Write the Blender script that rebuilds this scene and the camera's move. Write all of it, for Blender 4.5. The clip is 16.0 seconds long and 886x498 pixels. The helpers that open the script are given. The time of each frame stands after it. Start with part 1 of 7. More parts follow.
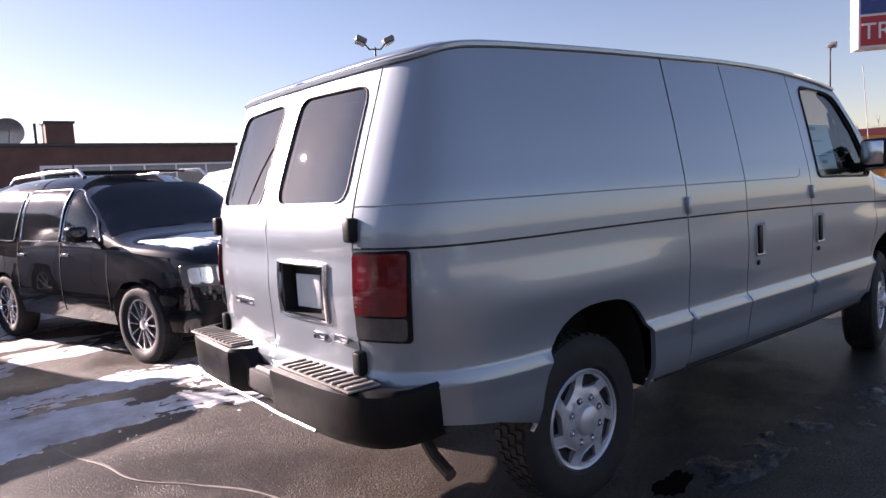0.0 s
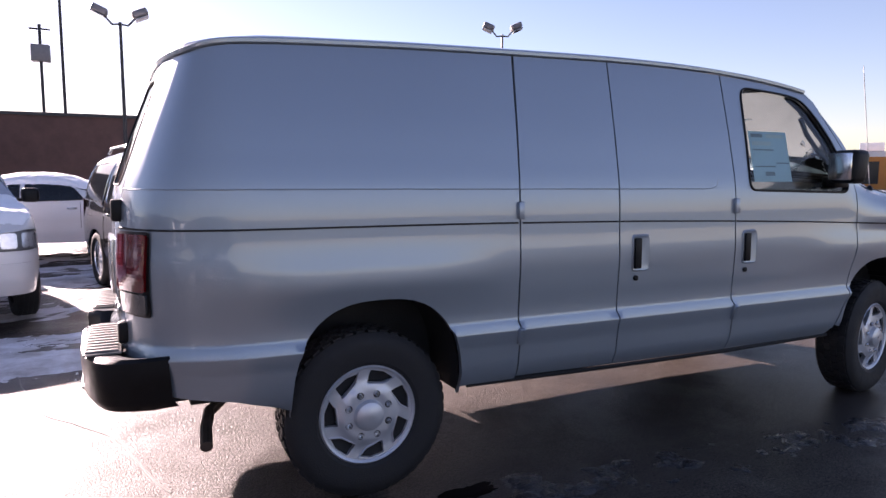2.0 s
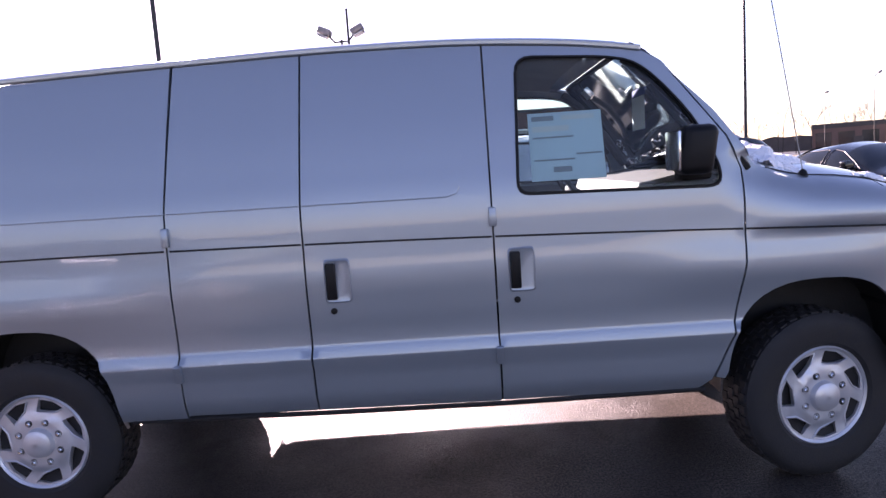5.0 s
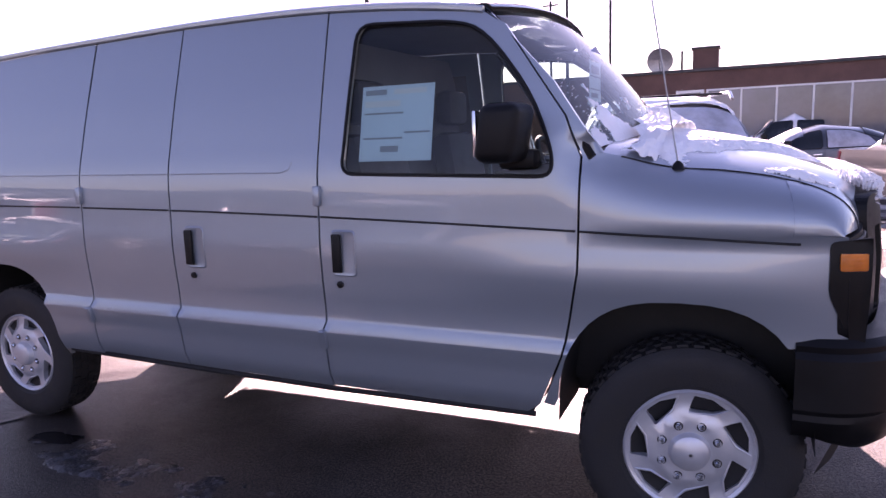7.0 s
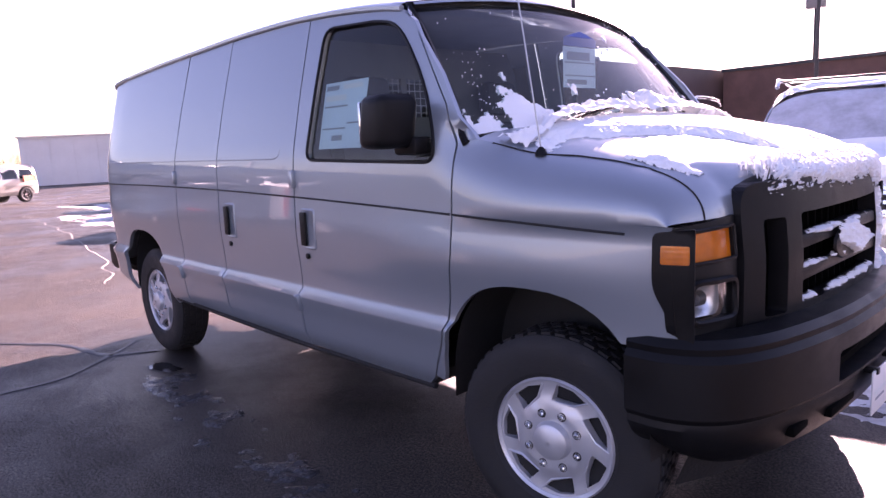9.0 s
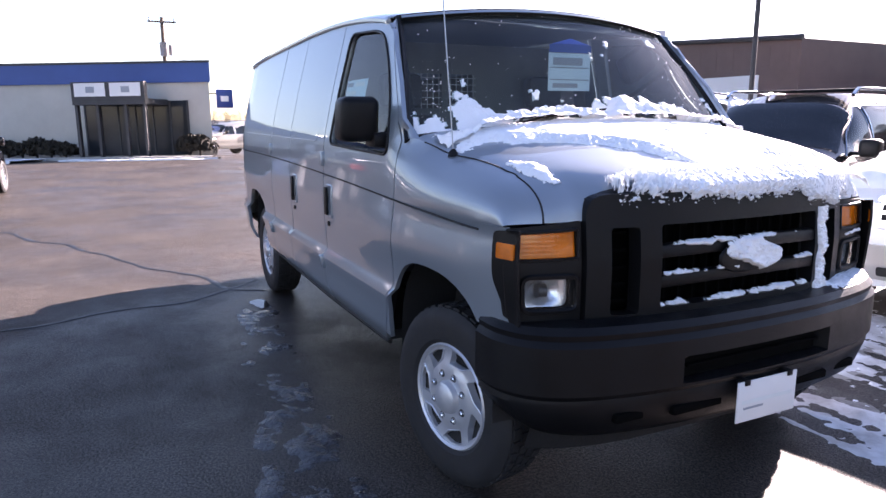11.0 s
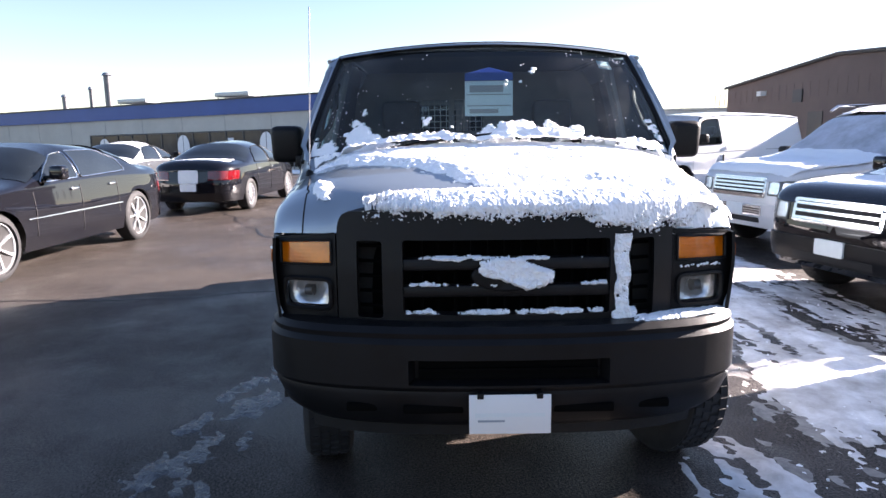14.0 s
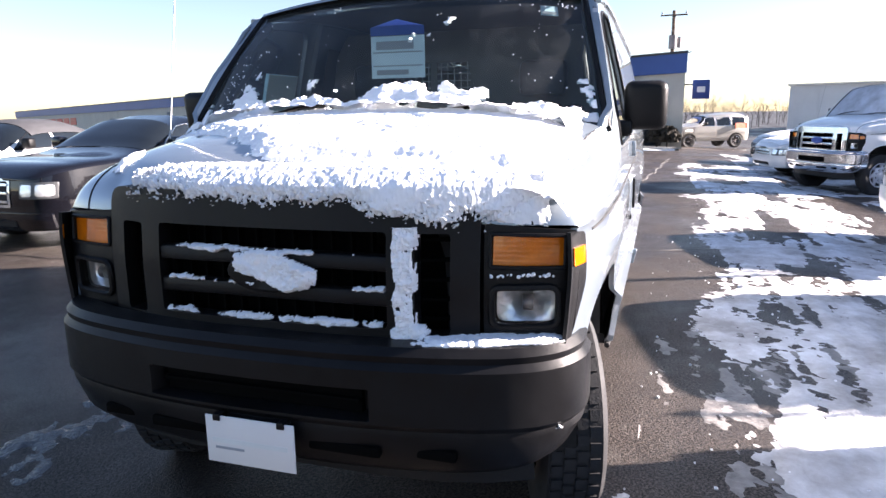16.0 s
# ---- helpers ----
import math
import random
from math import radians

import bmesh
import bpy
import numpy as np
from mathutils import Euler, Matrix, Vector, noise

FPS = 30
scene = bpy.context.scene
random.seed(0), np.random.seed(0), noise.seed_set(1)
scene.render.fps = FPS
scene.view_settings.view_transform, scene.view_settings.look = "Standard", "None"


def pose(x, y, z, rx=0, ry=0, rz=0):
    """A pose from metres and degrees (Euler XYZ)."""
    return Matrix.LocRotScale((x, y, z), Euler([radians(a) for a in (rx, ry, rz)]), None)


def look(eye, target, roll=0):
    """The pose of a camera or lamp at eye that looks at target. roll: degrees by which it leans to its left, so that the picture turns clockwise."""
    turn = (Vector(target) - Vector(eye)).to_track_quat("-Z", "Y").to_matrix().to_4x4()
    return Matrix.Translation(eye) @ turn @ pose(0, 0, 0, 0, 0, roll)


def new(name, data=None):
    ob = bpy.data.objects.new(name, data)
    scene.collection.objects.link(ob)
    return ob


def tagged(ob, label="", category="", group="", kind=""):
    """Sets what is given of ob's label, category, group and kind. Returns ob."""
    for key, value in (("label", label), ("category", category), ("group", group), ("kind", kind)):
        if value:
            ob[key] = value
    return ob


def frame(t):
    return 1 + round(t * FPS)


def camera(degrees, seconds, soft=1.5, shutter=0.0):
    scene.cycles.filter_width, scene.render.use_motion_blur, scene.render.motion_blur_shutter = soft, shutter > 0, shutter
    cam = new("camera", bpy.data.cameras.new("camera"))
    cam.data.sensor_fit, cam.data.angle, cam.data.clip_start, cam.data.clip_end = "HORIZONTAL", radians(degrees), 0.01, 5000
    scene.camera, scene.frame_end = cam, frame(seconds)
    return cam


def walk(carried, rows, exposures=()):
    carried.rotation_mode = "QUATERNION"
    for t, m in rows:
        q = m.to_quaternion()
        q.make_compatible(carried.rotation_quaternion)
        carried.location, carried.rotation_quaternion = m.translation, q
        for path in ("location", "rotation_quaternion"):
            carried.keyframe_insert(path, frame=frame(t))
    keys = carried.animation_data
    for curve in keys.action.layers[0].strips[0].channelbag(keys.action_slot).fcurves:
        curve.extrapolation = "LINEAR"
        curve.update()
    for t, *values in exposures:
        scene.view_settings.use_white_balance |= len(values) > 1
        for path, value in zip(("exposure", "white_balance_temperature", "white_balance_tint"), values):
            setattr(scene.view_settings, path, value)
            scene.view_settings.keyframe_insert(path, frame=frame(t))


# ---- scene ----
import mathutils
cam = camera(67.0, 16.0)
PATH = [
    (0, (-2.221, -2.759, 1.417), (-0.975, -1.205, 1.230), -3.21),
    (0.5, (-2.007, -2.934, 1.432), (-0.861, -1.309, 1.216), -2.20),
    (1, (-1.729, -3.179, 1.439), (-0.705, -1.467, 1.298), -2.22),
    (1.5, (-1.406, -3.384, 1.429), (-0.499, -1.608, 1.284), -2.31),
    (2, (-0.917, -3.624, 1.410), (-0.071, -1.825, 1.197), 0.16),
    (2.5, (-0.445, -3.855, 1.419), (0.208, -1.971, 1.267), -2.11),
    (3, (0.099, -4.009, 1.473), (0.642, -2.094, 1.276), -1.98),
    (3.5, (0.573, -3.965, 1.475), (1.059, -2.041, 1.225), -2.90),
    (4, (0.936, -3.977, 1.486), (1.196, -2.005, 1.272), -2.65),
    (4.2, (1.174, -3.936, 1.473), (1.376, -1.961, 1.231), -3.39),
    (6.3, (3.057, -3.504, 1.467), (2.359, -1.642, 1.257), -2.94),
    (6.5, (3.288, -3.425, 1.497), (2.494, -1.608, 1.236), -3.46),
    (7, (3.647, -3.215, 1.469), (2.824, -1.422, 1.142), -2.21),
    (7.5, (3.953, -3.061, 1.441), (2.929, -1.363, 1.175), -5.51),
    (8, (4.242, -2.913, 1.444), (3.030, -1.348, 1.157), -5.72),
    (8.5, (4.531, -2.698, 1.429), (3.317, -1.157, 1.045), -3.58),
    (9, (4.834, -2.634, 1.397), (3.392, -1.285, 1.081), -2.82),
    (9.2, (4.950, -2.552, 1.453), (3.430, -1.295, 1.123), -4.68),
    (11.3, (5.978, -1.918, 1.484), (4.143, -1.215, 1.110), 0.72),
    (11.5, (6.128, -1.815, 1.486), (4.232, -1.278, 1.147), 0.10),
    (12, (6.352, -1.551, 1.539), (4.408, -1.225, 1.202), -0.52),
    (12.5, (6.402, -1.170, 1.500), (4.464, -0.830, 1.143), 1.28),
    (13, (6.588, -0.878, 1.523), (4.615, -0.794, 1.203), -0.39),
    (13.5, (6.607, -0.602, 1.507), (4.640, -0.576, 1.147), -1.46),
    (14, (6.590, -0.247, 1.518), (4.619, -0.242, 1.181), -0.76),
    (14.5, (6.568, 0.085, 1.527), (4.608, -0.149, 1.203), -0.27),
    (15, (6.382, 0.444, 1.475), (4.437, 0.090, 1.170), 1.52),
    (15.5, (6.159, 0.811, 1.477), (4.234, 0.390, 1.139), -0.40),
    (16, (5.834, 1.128, 1.456), (3.968, 0.528, 1.059), -0.77),
]
walk(cam, [(t, look(eye, target, roll)) for t, eye, target, roll in PATH],
     exposures=[(0.0, 2.0, 7000, 34), (1.5, 2.25, 7000, 36), (3.0, 2.6, 6900, 42), (4.2, 2.9, 6900, 44), (6.5, 2.8, 7100, 54), (7.5, 2.9, 7200, 60), (9.0, 3.1, 7200, 60), (11.5, 3.05, 6700, 28), (16.0, 2.7, 6700, 22)])

# ---- daylight: low winter sun behind the van, clear hazy sky ----
SUN_AZ, SUN_EL = 112.5, 20.5
world = bpy.data.worlds.new("winter_sky")
scene.world = world
world.use_nodes = True
wn = world.node_tree
sky = wn.nodes.new("ShaderNodeTexSky")
sky.sky_type, sky.sun_disc = "NISHITA", False
sky.sun_elevation, sky.sun_rotation = radians(SUN_EL), radians(90 - SUN_AZ)
sky.air_density, sky.dust_density, sky.ozone_density = 1.0, 0.3, 2.2
wn.links.new(sky.outputs[0], wn.nodes["Background"].inputs[0])
wn.nodes["Background"].inputs[1].default_value = 0.04
sun = new("sun", bpy.data.lights.new("sun", "SUN"))
sun.data.energy, sun.data.angle, sun.data.color = 5.0, radians(0.6), (1.0, 0.94, 0.86)
a, e = radians(SUN_AZ), radians(SUN_EL)
sun.matrix_world = look(Vector((math.cos(a) * math.cos(e), math.sin(a) * math.cos(e), math.sin(e))) * 80, (0, 0, 0))


# ---- materials ----
def material(name, colour, rough=0.5, metal=0.0, coat=0.0, var=0.0, scale=4.0, bump=0.0, bscale=60.0, rvar=0.0, spec=0.5, dark=None, detail=8.0):
    """A principled surface with colour variation at two scales, uneven gloss and fine relief."""
    m = bpy.data.materials.new(name)
    m.use_nodes = True
    nt = m.node_tree
    p = nt.nodes["Principled BSDF"]
    p.inputs["Base Color"].default_value = (*colour, 1)
    p.inputs["Roughness"].default_value = rough
    p.inputs["Metallic"].default_value = metal
    p.inputs["Coat Weight"].default_value = coat
    p.inputs["Coat Roughness"].default_value = 0.025
    p.inputs["Specular IOR Level"].default_value = spec
    co = nt.nodes.new("ShaderNodeTexCoord")
    if var or rvar:
        big = nt.nodes.new("ShaderNodeTexNoise")
        big.inputs["Scale"].default_value, big.inputs["Detail"].default_value = scale, detail
        big.inputs["Roughness"].default_value = 0.65
        nt.links.new(co.outputs["Object"], big.inputs["Vector"])
        if var:
            mix = nt.nodes.new("ShaderNodeMix")
            mix.data_type = "RGBA"
            ramp = nt.nodes.new("ShaderNodeMapRange")
            ramp.inputs["From Min"].default_value, ramp.inputs["From Max"].default_value = 0.35, 0.65
            nt.links.new(big.outputs["Fac"], ramp.inputs["Value"])
            nt.links.new(ramp.outputs["Result"], mix.inputs["Factor"])
            d = dark or tuple(c * (1 - var) for c in colour)
            mix.inputs["A"].default_value, mix.inputs["B"].default_value = (*d, 1), (*colour, 1)
            nt.links.new(mix.outputs["Result"], p.inputs["Base Color"])
        if rvar:
            rr = nt.nodes.new("ShaderNodeMapRange")
            rr.inputs["From Min"].default_value, rr.inputs["From Max"].default_value = 0.3, 0.7
            rr.inputs["To Min"].default_value, rr.inputs["To Max"].default_value = max(rough - rvar, 0.02), min(rough + rvar, 1)
            nt.links.new(big.outputs["Fac"], rr.inputs["Value"])
            nt.links.new(rr.outputs["Result"], p.inputs["Roughness"])
    if bump:
        fine = nt.nodes.new("ShaderNodeTexNoise")
        fine.inputs["Scale"].default_value, fine.inputs["Detail"].default_value = bscale, 5
        nt.links.new(co.outputs["Object"], fine.inputs["Vector"])
        b = nt.nodes.new("ShaderNodeBump")
        b.inputs["Strength"].default_value, b.inputs["Distance"].default_value = bump, 0.01
        nt.links.new(fine.outputs["Fac"], b.inputs["Height"])
        nt.links.new(b.outputs["Normal"], p.inputs["Normal"])
    return m


def glass(name, tint, gloss=1.5, frost=0.0, rough=0.05):
    """A clear pane: what is behind it shows through the tint, with a mirror sheen by the angle; frost adds dried salt and rime."""
    m = bpy.data.materials.new(name)
    m.use_nodes = True
    nt = m.node_tree
    nt.nodes.remove(nt.nodes["Principled BSDF"])
    out = nt.nodes["Material Output"]
    t, g, f, mx = (nt.nodes.new(n) for n in ("ShaderNodeBsdfTransparent", "ShaderNodeBsdfGlossy", "ShaderNodeFresnel", "ShaderNodeMixShader"))
    t.inputs["Color"].default_value = (*tint, 1)
    g.inputs["Roughness"].default_value = rough
    f.inputs["IOR"].default_value = gloss
    nt.links.new(f.outputs[0], mx.inputs[0])
    nt.links.new(t.outputs[0], mx.inputs[1])
    nt.links.new(g.outputs[0], mx.inputs[2])
    last = mx
    if frost:
        co, n, r, d, m2 = (nt.nodes.new(k) for k in ("ShaderNodeTexCoord", "ShaderNodeTexNoise", "ShaderNodeMapRange", "ShaderNodeBsdfDiffuse", "ShaderNodeMixShader"))
        n.inputs["Scale"].default_value, n.inputs["Detail"].default_value, n.inputs["Roughness"].default_value = 5.0, 9, 0.7
        nt.links.new(co.outputs["Object"], n.inputs["Vector"])
        r.inputs["From Min"].default_value, r.inputs["From Max"].default_value = 0.5, 0.75
        r.inputs["To Min"].default_value, r.inputs["To Max"].default_value = frost * 0.15, frost
        nt.links.new(n.outputs["Fac"], r.inputs["Value"])
        d.inputs["Color"].default_value = (0.8, 0.84, 0.86, 1)
        nt.links.new(r.outputs["Result"], m2.inputs[0])
        nt.links.new(mx.outputs[0], m2.inputs[1])
        nt.links.new(d.outputs[0], m2.inputs[2])
        last = m2
    nt.links.new(last.outputs[0], out.inputs[0])
    return m


def lens(name, colour, rough=0.12):
    """A ribbed lamp lens: strongly coloured, glossy, with moulded ribs."""
    m = material(name, colour, rough, 0, 1.0, 0.35, 9)
    nt = m.node_tree
    co, w, b = (nt.nodes.new(k) for k in ("ShaderNodeTexCoord", "ShaderNodeTexWave", "ShaderNodeBump"))
    w.inputs["Scale"].default_value, w.bands_direction = 22, "Z"
    nt.links.new(co.outputs["Object"], w.inputs["Vector"])
    b.inputs["Strength"].default_value, b.inputs["Distance"].default_value = 0.05, 0.003
    nt.links.new(w.outputs["Fac"], b.inputs["Height"])
    nt.links.new(b.outputs["Normal"], nt.nodes["Principled BSDF"].inputs["Normal"])
    return m


SILVER = material("silver_metallic_paint", (0.29, 0.34, 0.385), 0.36, 0.55, 1.0, 0.05, 0.6, 0, 900, 0, detail=1.0)
WHITE = material("white_car_paint", (0.78, 0.79, 0.80), 0.35, 0, 0.7, 0.05, 0.6, 0, 600, 0, detail=1.0)
PEARL = material("pearl_white_paint", (0.70, 0.70, 0.70), 0.33, 0.1, 0.7, 0.05, 0.6, 0, 600, 0, detail=1.0)
BLACK = material("black_car_paint", (0.004, 0.004, 0.006), 0.25, 0, 1.0, 0.05, 0.6, 0, 600, 0, spec=0.05, detail=1.0)
GREYCAR = material("dark_grey_car_paint", (0.07, 0.075, 0.085), 0.3, 0.4, 0.9, 0.05, 0.6, 0, 600, 0, detail=1.0)
BEIGECAR = material("silver_beige_car_paint", (0.42, 0.41, 0.38), 0.32, 0.4, 0.8, 0.05, 0.6, 0, 600, 0, detail=1.0)
PLASTIC = material("black_grained_plastic", (0.008, 0.008, 0.009), 0.42, 0, 0, 0.35, 6, 0.12, 400, 0.12, 0.2)
# near-black colour that puts the shade of grille and bumper openings into the parts
SHADEBLACK = material("painted_recess_shade", (0.003, 0.003, 0.003), 0.9, 0, 0, 0.3, 5, spec=0.05)
SOOT = material("underbody_black", (0.012, 0.012, 0.013), 0.75, 0, 0, 0.4, 7, 0.2, 80)
RUBBER = material("tyre_rubber", (0.016, 0.016, 0.018), 0.72, 0, 0, 0.45, 12, 0.2, 150, 0.12)
CHROME = material("chrome", (0.75, 0.76, 0.78), 0.18, 1.0, 0, 0.15, 8, 0.02, 120, 0.06)
HUBCAP = material("wheel_cover_silver", (0.60, 0.62, 0.66), 0.38, 0.55, 0.2, 0.12, 10, 0.03, 300, 0.1)
STEEL = material("galvanised_steel", (0.42, 0.43, 0.44), 0.42, 0.8, 0, 0.25, 9, 0.05, 150, 0.12)
PIPE = material("rusty_pipe", (0.10, 0.075, 0.06), 0.7, 0.3, 0, 0.5, 14, 0.2, 120, 0.1)
AMBER = lens("amber_lens", (0.78, 0.18, 0.005))
RED = lens("red_lens", (0.15, 0.003, 0.005), 0.10)
SMOKED = lens("smoky_clear_lens", (0.07, 0.07, 0.07), 0.08)
GRIME = material("dirty_step_metal", (0.23, 0.21, 0.19), 0.6, 0.2, 0, 0.4, 9, 0.2, 90, 0.15)
BLUESHEET = material("pale_blue_sheet", (0.60, 0.77, 0.86), 0.6, 0, 0, 0.06, 14)
CLEAR = lens("clear_lens", (0.34, 0.35, 0.37), 0.06)
RIMCHROME = material("bright_wheel_chrome", (0.86, 0.87, 0.89), 0.22, 0.75, 0, 0.1, 12, 0.05, 90)
REFLECTOR = material("lamp_reflector", (0.90, 0.92, 0.94), 0.16, 0.7, 0, 0.12, 30, 0.25, 60)
LAMPGREY = material("grey_bulb_shield", (0.10, 0.105, 0.11), 0.3, 0.5, 0, 0.2, 20)
SNOW = material("snow", (0.92, 0.93, 0.95), 0.85, 0, 0, 0.04, 6, 0.35, 70, spec=0.2)
TRODDEN = material("trodden_snow", (0.84, 0.85, 0.88), 0.75, 0, 0, 0.5, 2.2, 0.7, 30, 0.2, 0.3, dark=(0.36, 0.34, 0.33))
PAPER = material("printed_paper", (0.74, 0.78, 0.78), 0.6, 0, 0, 0.05, 14)
INK = material("grey_print", (0.30, 0.33, 0.37), 0.6)
BLUEINK = material("blue_print", (0.02, 0.07, 0.32), 0.45, 0, 0, 0.1, 9)
FABRIC = material("grey_vinyl", (0.055, 0.055, 0.06), 0.7, 0, 0, 0.3, 9, 0.2, 250)
TRIM = material("grey_cab_lining", (0.16, 0.165, 0.17), 0.7, 0, 0, 0.2, 5, 0.1, 120)
CLEARGLASS = glass("window_glass", (0.62, 0.74, 0.72))
WINDSHIELD = glass("windshield_glass", (0.60, 0.72, 0.72), 1.5, 0.06)
REARGLASS = glass("reflective_rear_glass", (0.30, 0.36, 0.38), 3.0, 0.03, 0.006)
CLEARLENS = glass("clear_lamp_glass", (0.95, 0.96, 0.97), 1.45)
BROWNSLUSH = material("brown_slush", (0.34, 0.32, 0.30), 0.5, 0, 0, 0.5, 5, 0.7, 40, 0.2, dark=(0.10, 0.09, 0.085))
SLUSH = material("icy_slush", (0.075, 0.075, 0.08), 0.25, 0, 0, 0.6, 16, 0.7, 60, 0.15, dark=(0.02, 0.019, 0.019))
TINTED = material("dark_tinted_glass", (0.012, 0.016, 0.02), 0.09, 0, 0, 0.3, 2, rvar=0.02)
FROSTED = material("snow_dusted_glass", (0.55, 0.58, 0.66), 0.55, 0, 0, 0.45, 3, 0.2, 40, 0.2)


# ---- mesh helpers ----
def finish(name, bm, mat, parent=None, label="", smooth=True):
    me = bpy.data.meshes.new(name)
    for f in bm.faces:
        f.smooth = smooth
    bm.to_mesh(me)
    bm.free()
    for m in mat if isinstance(mat, (list, tuple)) else (mat,):
        me.materials.append(m)
    if smooth and "true_normal" in me.attributes:
        vn = np.zeros(len(me.vertices) * 3, np.float32)
        me.attributes["true_normal"].data.foreach_get("vector", vn)
        vn = vn.reshape(-1, 3)
        sheet = np.zeros(len(me.polygons), np.int32)
        me.attributes["sheet"].data.foreach_get("value", sheet)
        ln = []
        way = sum(f.area * Vector(vn[f.vertices[0]]).dot(f.normal) for f in me.polygons if sheet[f.index])
        vn *= 1 if way >= 0 else -1
        for f in me.polygons:
            fnrm = f.normal
            for i in f.vertices:
                v = Vector(vn[i])
                ln.append(v if sheet[f.index] and v.length > 0.5 else fnrm.copy())
        me.normals_split_custom_set(ln)
    elif smooth:
        me.set_sharp_from_angle(angle=radians(35))
    ob = new(name, me)
    if parent:
        ob.parent = parent
    if label:
        ob["label"] = label
    return ob


def part(name, bm, mat, parent, label="", smooth=True):
    return finish(name, bm, mat, parent, label, smooth)


def thing(name, m, label, category, group="", kind=""):
    ob = new(name)
    ob.empty_display_size = 0.3
    ob.matrix_world = m
    return tagged(ob, label, category, group, kind)


def box(x0, x1, y0, y1, z0, z1, bev=0.0, seg=2, turn=None, bm=None):
    bm = bm or bmesh.new()
    m = Matrix.Translation(((x0 + x1) / 2, (y0 + y1) / 2, (z0 + z1) / 2))
    if turn:
        m = m @ turn
    r = bmesh.ops.create_cube(bm, size=1, matrix=m @ Matrix.Diagonal((abs(x1 - x0), abs(y1 - y0), abs(z1 - z0), 1)))
    if bev:
        ed = {e for v in r["verts"] for e in v.link_edges}
        bmesh.ops.bevel(bm, geom=list(ed), offset=bev, segments=seg, affect="EDGES", profile=0.5)
    return bm


def tube(points, r, seg=8, bm=None, closed=False):
    """A round bar along points; r a number or one a point."""
    bm = bm or bmesh.new()
    pts = [Vector(p) for p in points]
    n, rings, side = len(pts), [], None
    for i, p in enumerate(pts):
        t = (pts[(i + 1) % n if closed else min(i + 1, n - 1)] - pts[i - 1 if closed or i else 0]).normalized()
        if side is None:
            side = t.orthogonal().normalized()
        side = (side - t * side.dot(t)).normalized()
        up = t.cross(side)
        rr = r[i] if isinstance(r, (list, tuple)) else r
        rings.append([bm.verts.new(p + (side * math.cos(k * math.tau / seg) + up * math.sin(k * math.tau / seg)) * rr) for k in range(seg)])
    for i in range(n if closed else n - 1):
        a1, b1 = rings[i], rings[(i + 1) % n]
        for k in range(seg):
            bm.faces.new((a1[k], a1[(k + 1) % seg], b1[(k + 1) % seg], b1[k]))
    if not closed:
        bm.faces.new(rings[0][::-1])
        bm.faces.new(rings[-1])
    return bm


def lathe(profile, seg=40, m=None, bm=None, caps=True):
    """Turns (radius, along) round the y axis; along is y."""
    bm = bm or bmesh.new()
    m = m or Matrix()
    rings = [[bm.verts.new(m @ Vector((r * math.cos(k * math.tau / seg), h, r * math.sin(k * math.tau / seg)))) for k in range(seg)] for r, h in profile]
    for a1, b1 in zip(rings, rings[1:]):
        for k in range(seg):
            bm.faces.new((a1[k], a1[(k + 1) % seg], b1[(k + 1) % seg], b1[k]))
    if caps:
        bm.faces.new(rings[0][::-1])
        bm.faces.new(rings[-1])
    return bm


def inside(poly, x, y):
    """Which of the points lie in the polygon."""
    p = np.asarray(poly, float)
    x, y = np.asarray(x, float), np.asarray(y, float)
    res = np.zeros(x.shape, bool)
    j = len(p) - 1
    for i in range(len(p)):
        cond = (p[i, 1] > y) != (p[j, 1] > y)
        dy = p[j, 1] - p[i, 1]
        xs = (p[j, 0] - p[i, 0]) * (y - p[i, 1]) / (dy if dy else 1e-12) + p[i, 0]
        res ^= cond & (x < xs)
        j = i
    return res


def rounded(poly, r, seg=4):
    """The polygon with its corners rounded; r a number or one a corner."""
    out, n = [], len(poly)
    for i, p in enumerate(poly):
        p, a1, b1 = Vector(p), Vector(poly[i - 1]), Vector(poly[(i + 1) % n])
        rr = r[i] if isinstance(r, (list, tuple)) else r
        ra, rb = min(rr, (a1 - p).length * 0.48), min(rr, (b1 - p).length * 0.48)
        s, e2 = p + (a1 - p).normalized() * ra, p + (b1 - p).normalized() * rb
        if rr <= 0:
            out.append(tuple(p))
            continue
        for k in range(seg + 1):
            t = k / seg
            out.append(tuple(s * (1 - t) ** 2 + p * 2 * t * (1 - t) + e2 * t * t))
    return out


def resample(poly, step, closed=True):
    out, n = [], len(poly)
    for i in range(n if closed else n - 1):
        p, q = Vector(poly[i]), Vector(poly[(i + 1) % n])
        k = max(1, int((q - p).length / step))
        out += [tuple(p.lerp(q, j / k)) for j in range(k)]
    return out if closed else out + [tuple(poly[-1])]


def crossed(loop, rows):
    """The closed line with an extra point wherever it crosses one of the rows."""
    out = []
    for i, p in enumerate(loop):
        q = loop[(i + 1) % len(loop)]
        cuts = sorted((r - p[1]) / (q[1] - p[1]) for r in rows if abs(q[1] - p[1]) > 1e-6 and 0.03 < (r - p[1]) / (q[1] - p[1]) < 0.97)
        out += [tuple(p)] + [(p[0] + (q[0] - p[0]) * t, p[1] + (q[1] - p[1]) * t) for t in cuts]
    return out


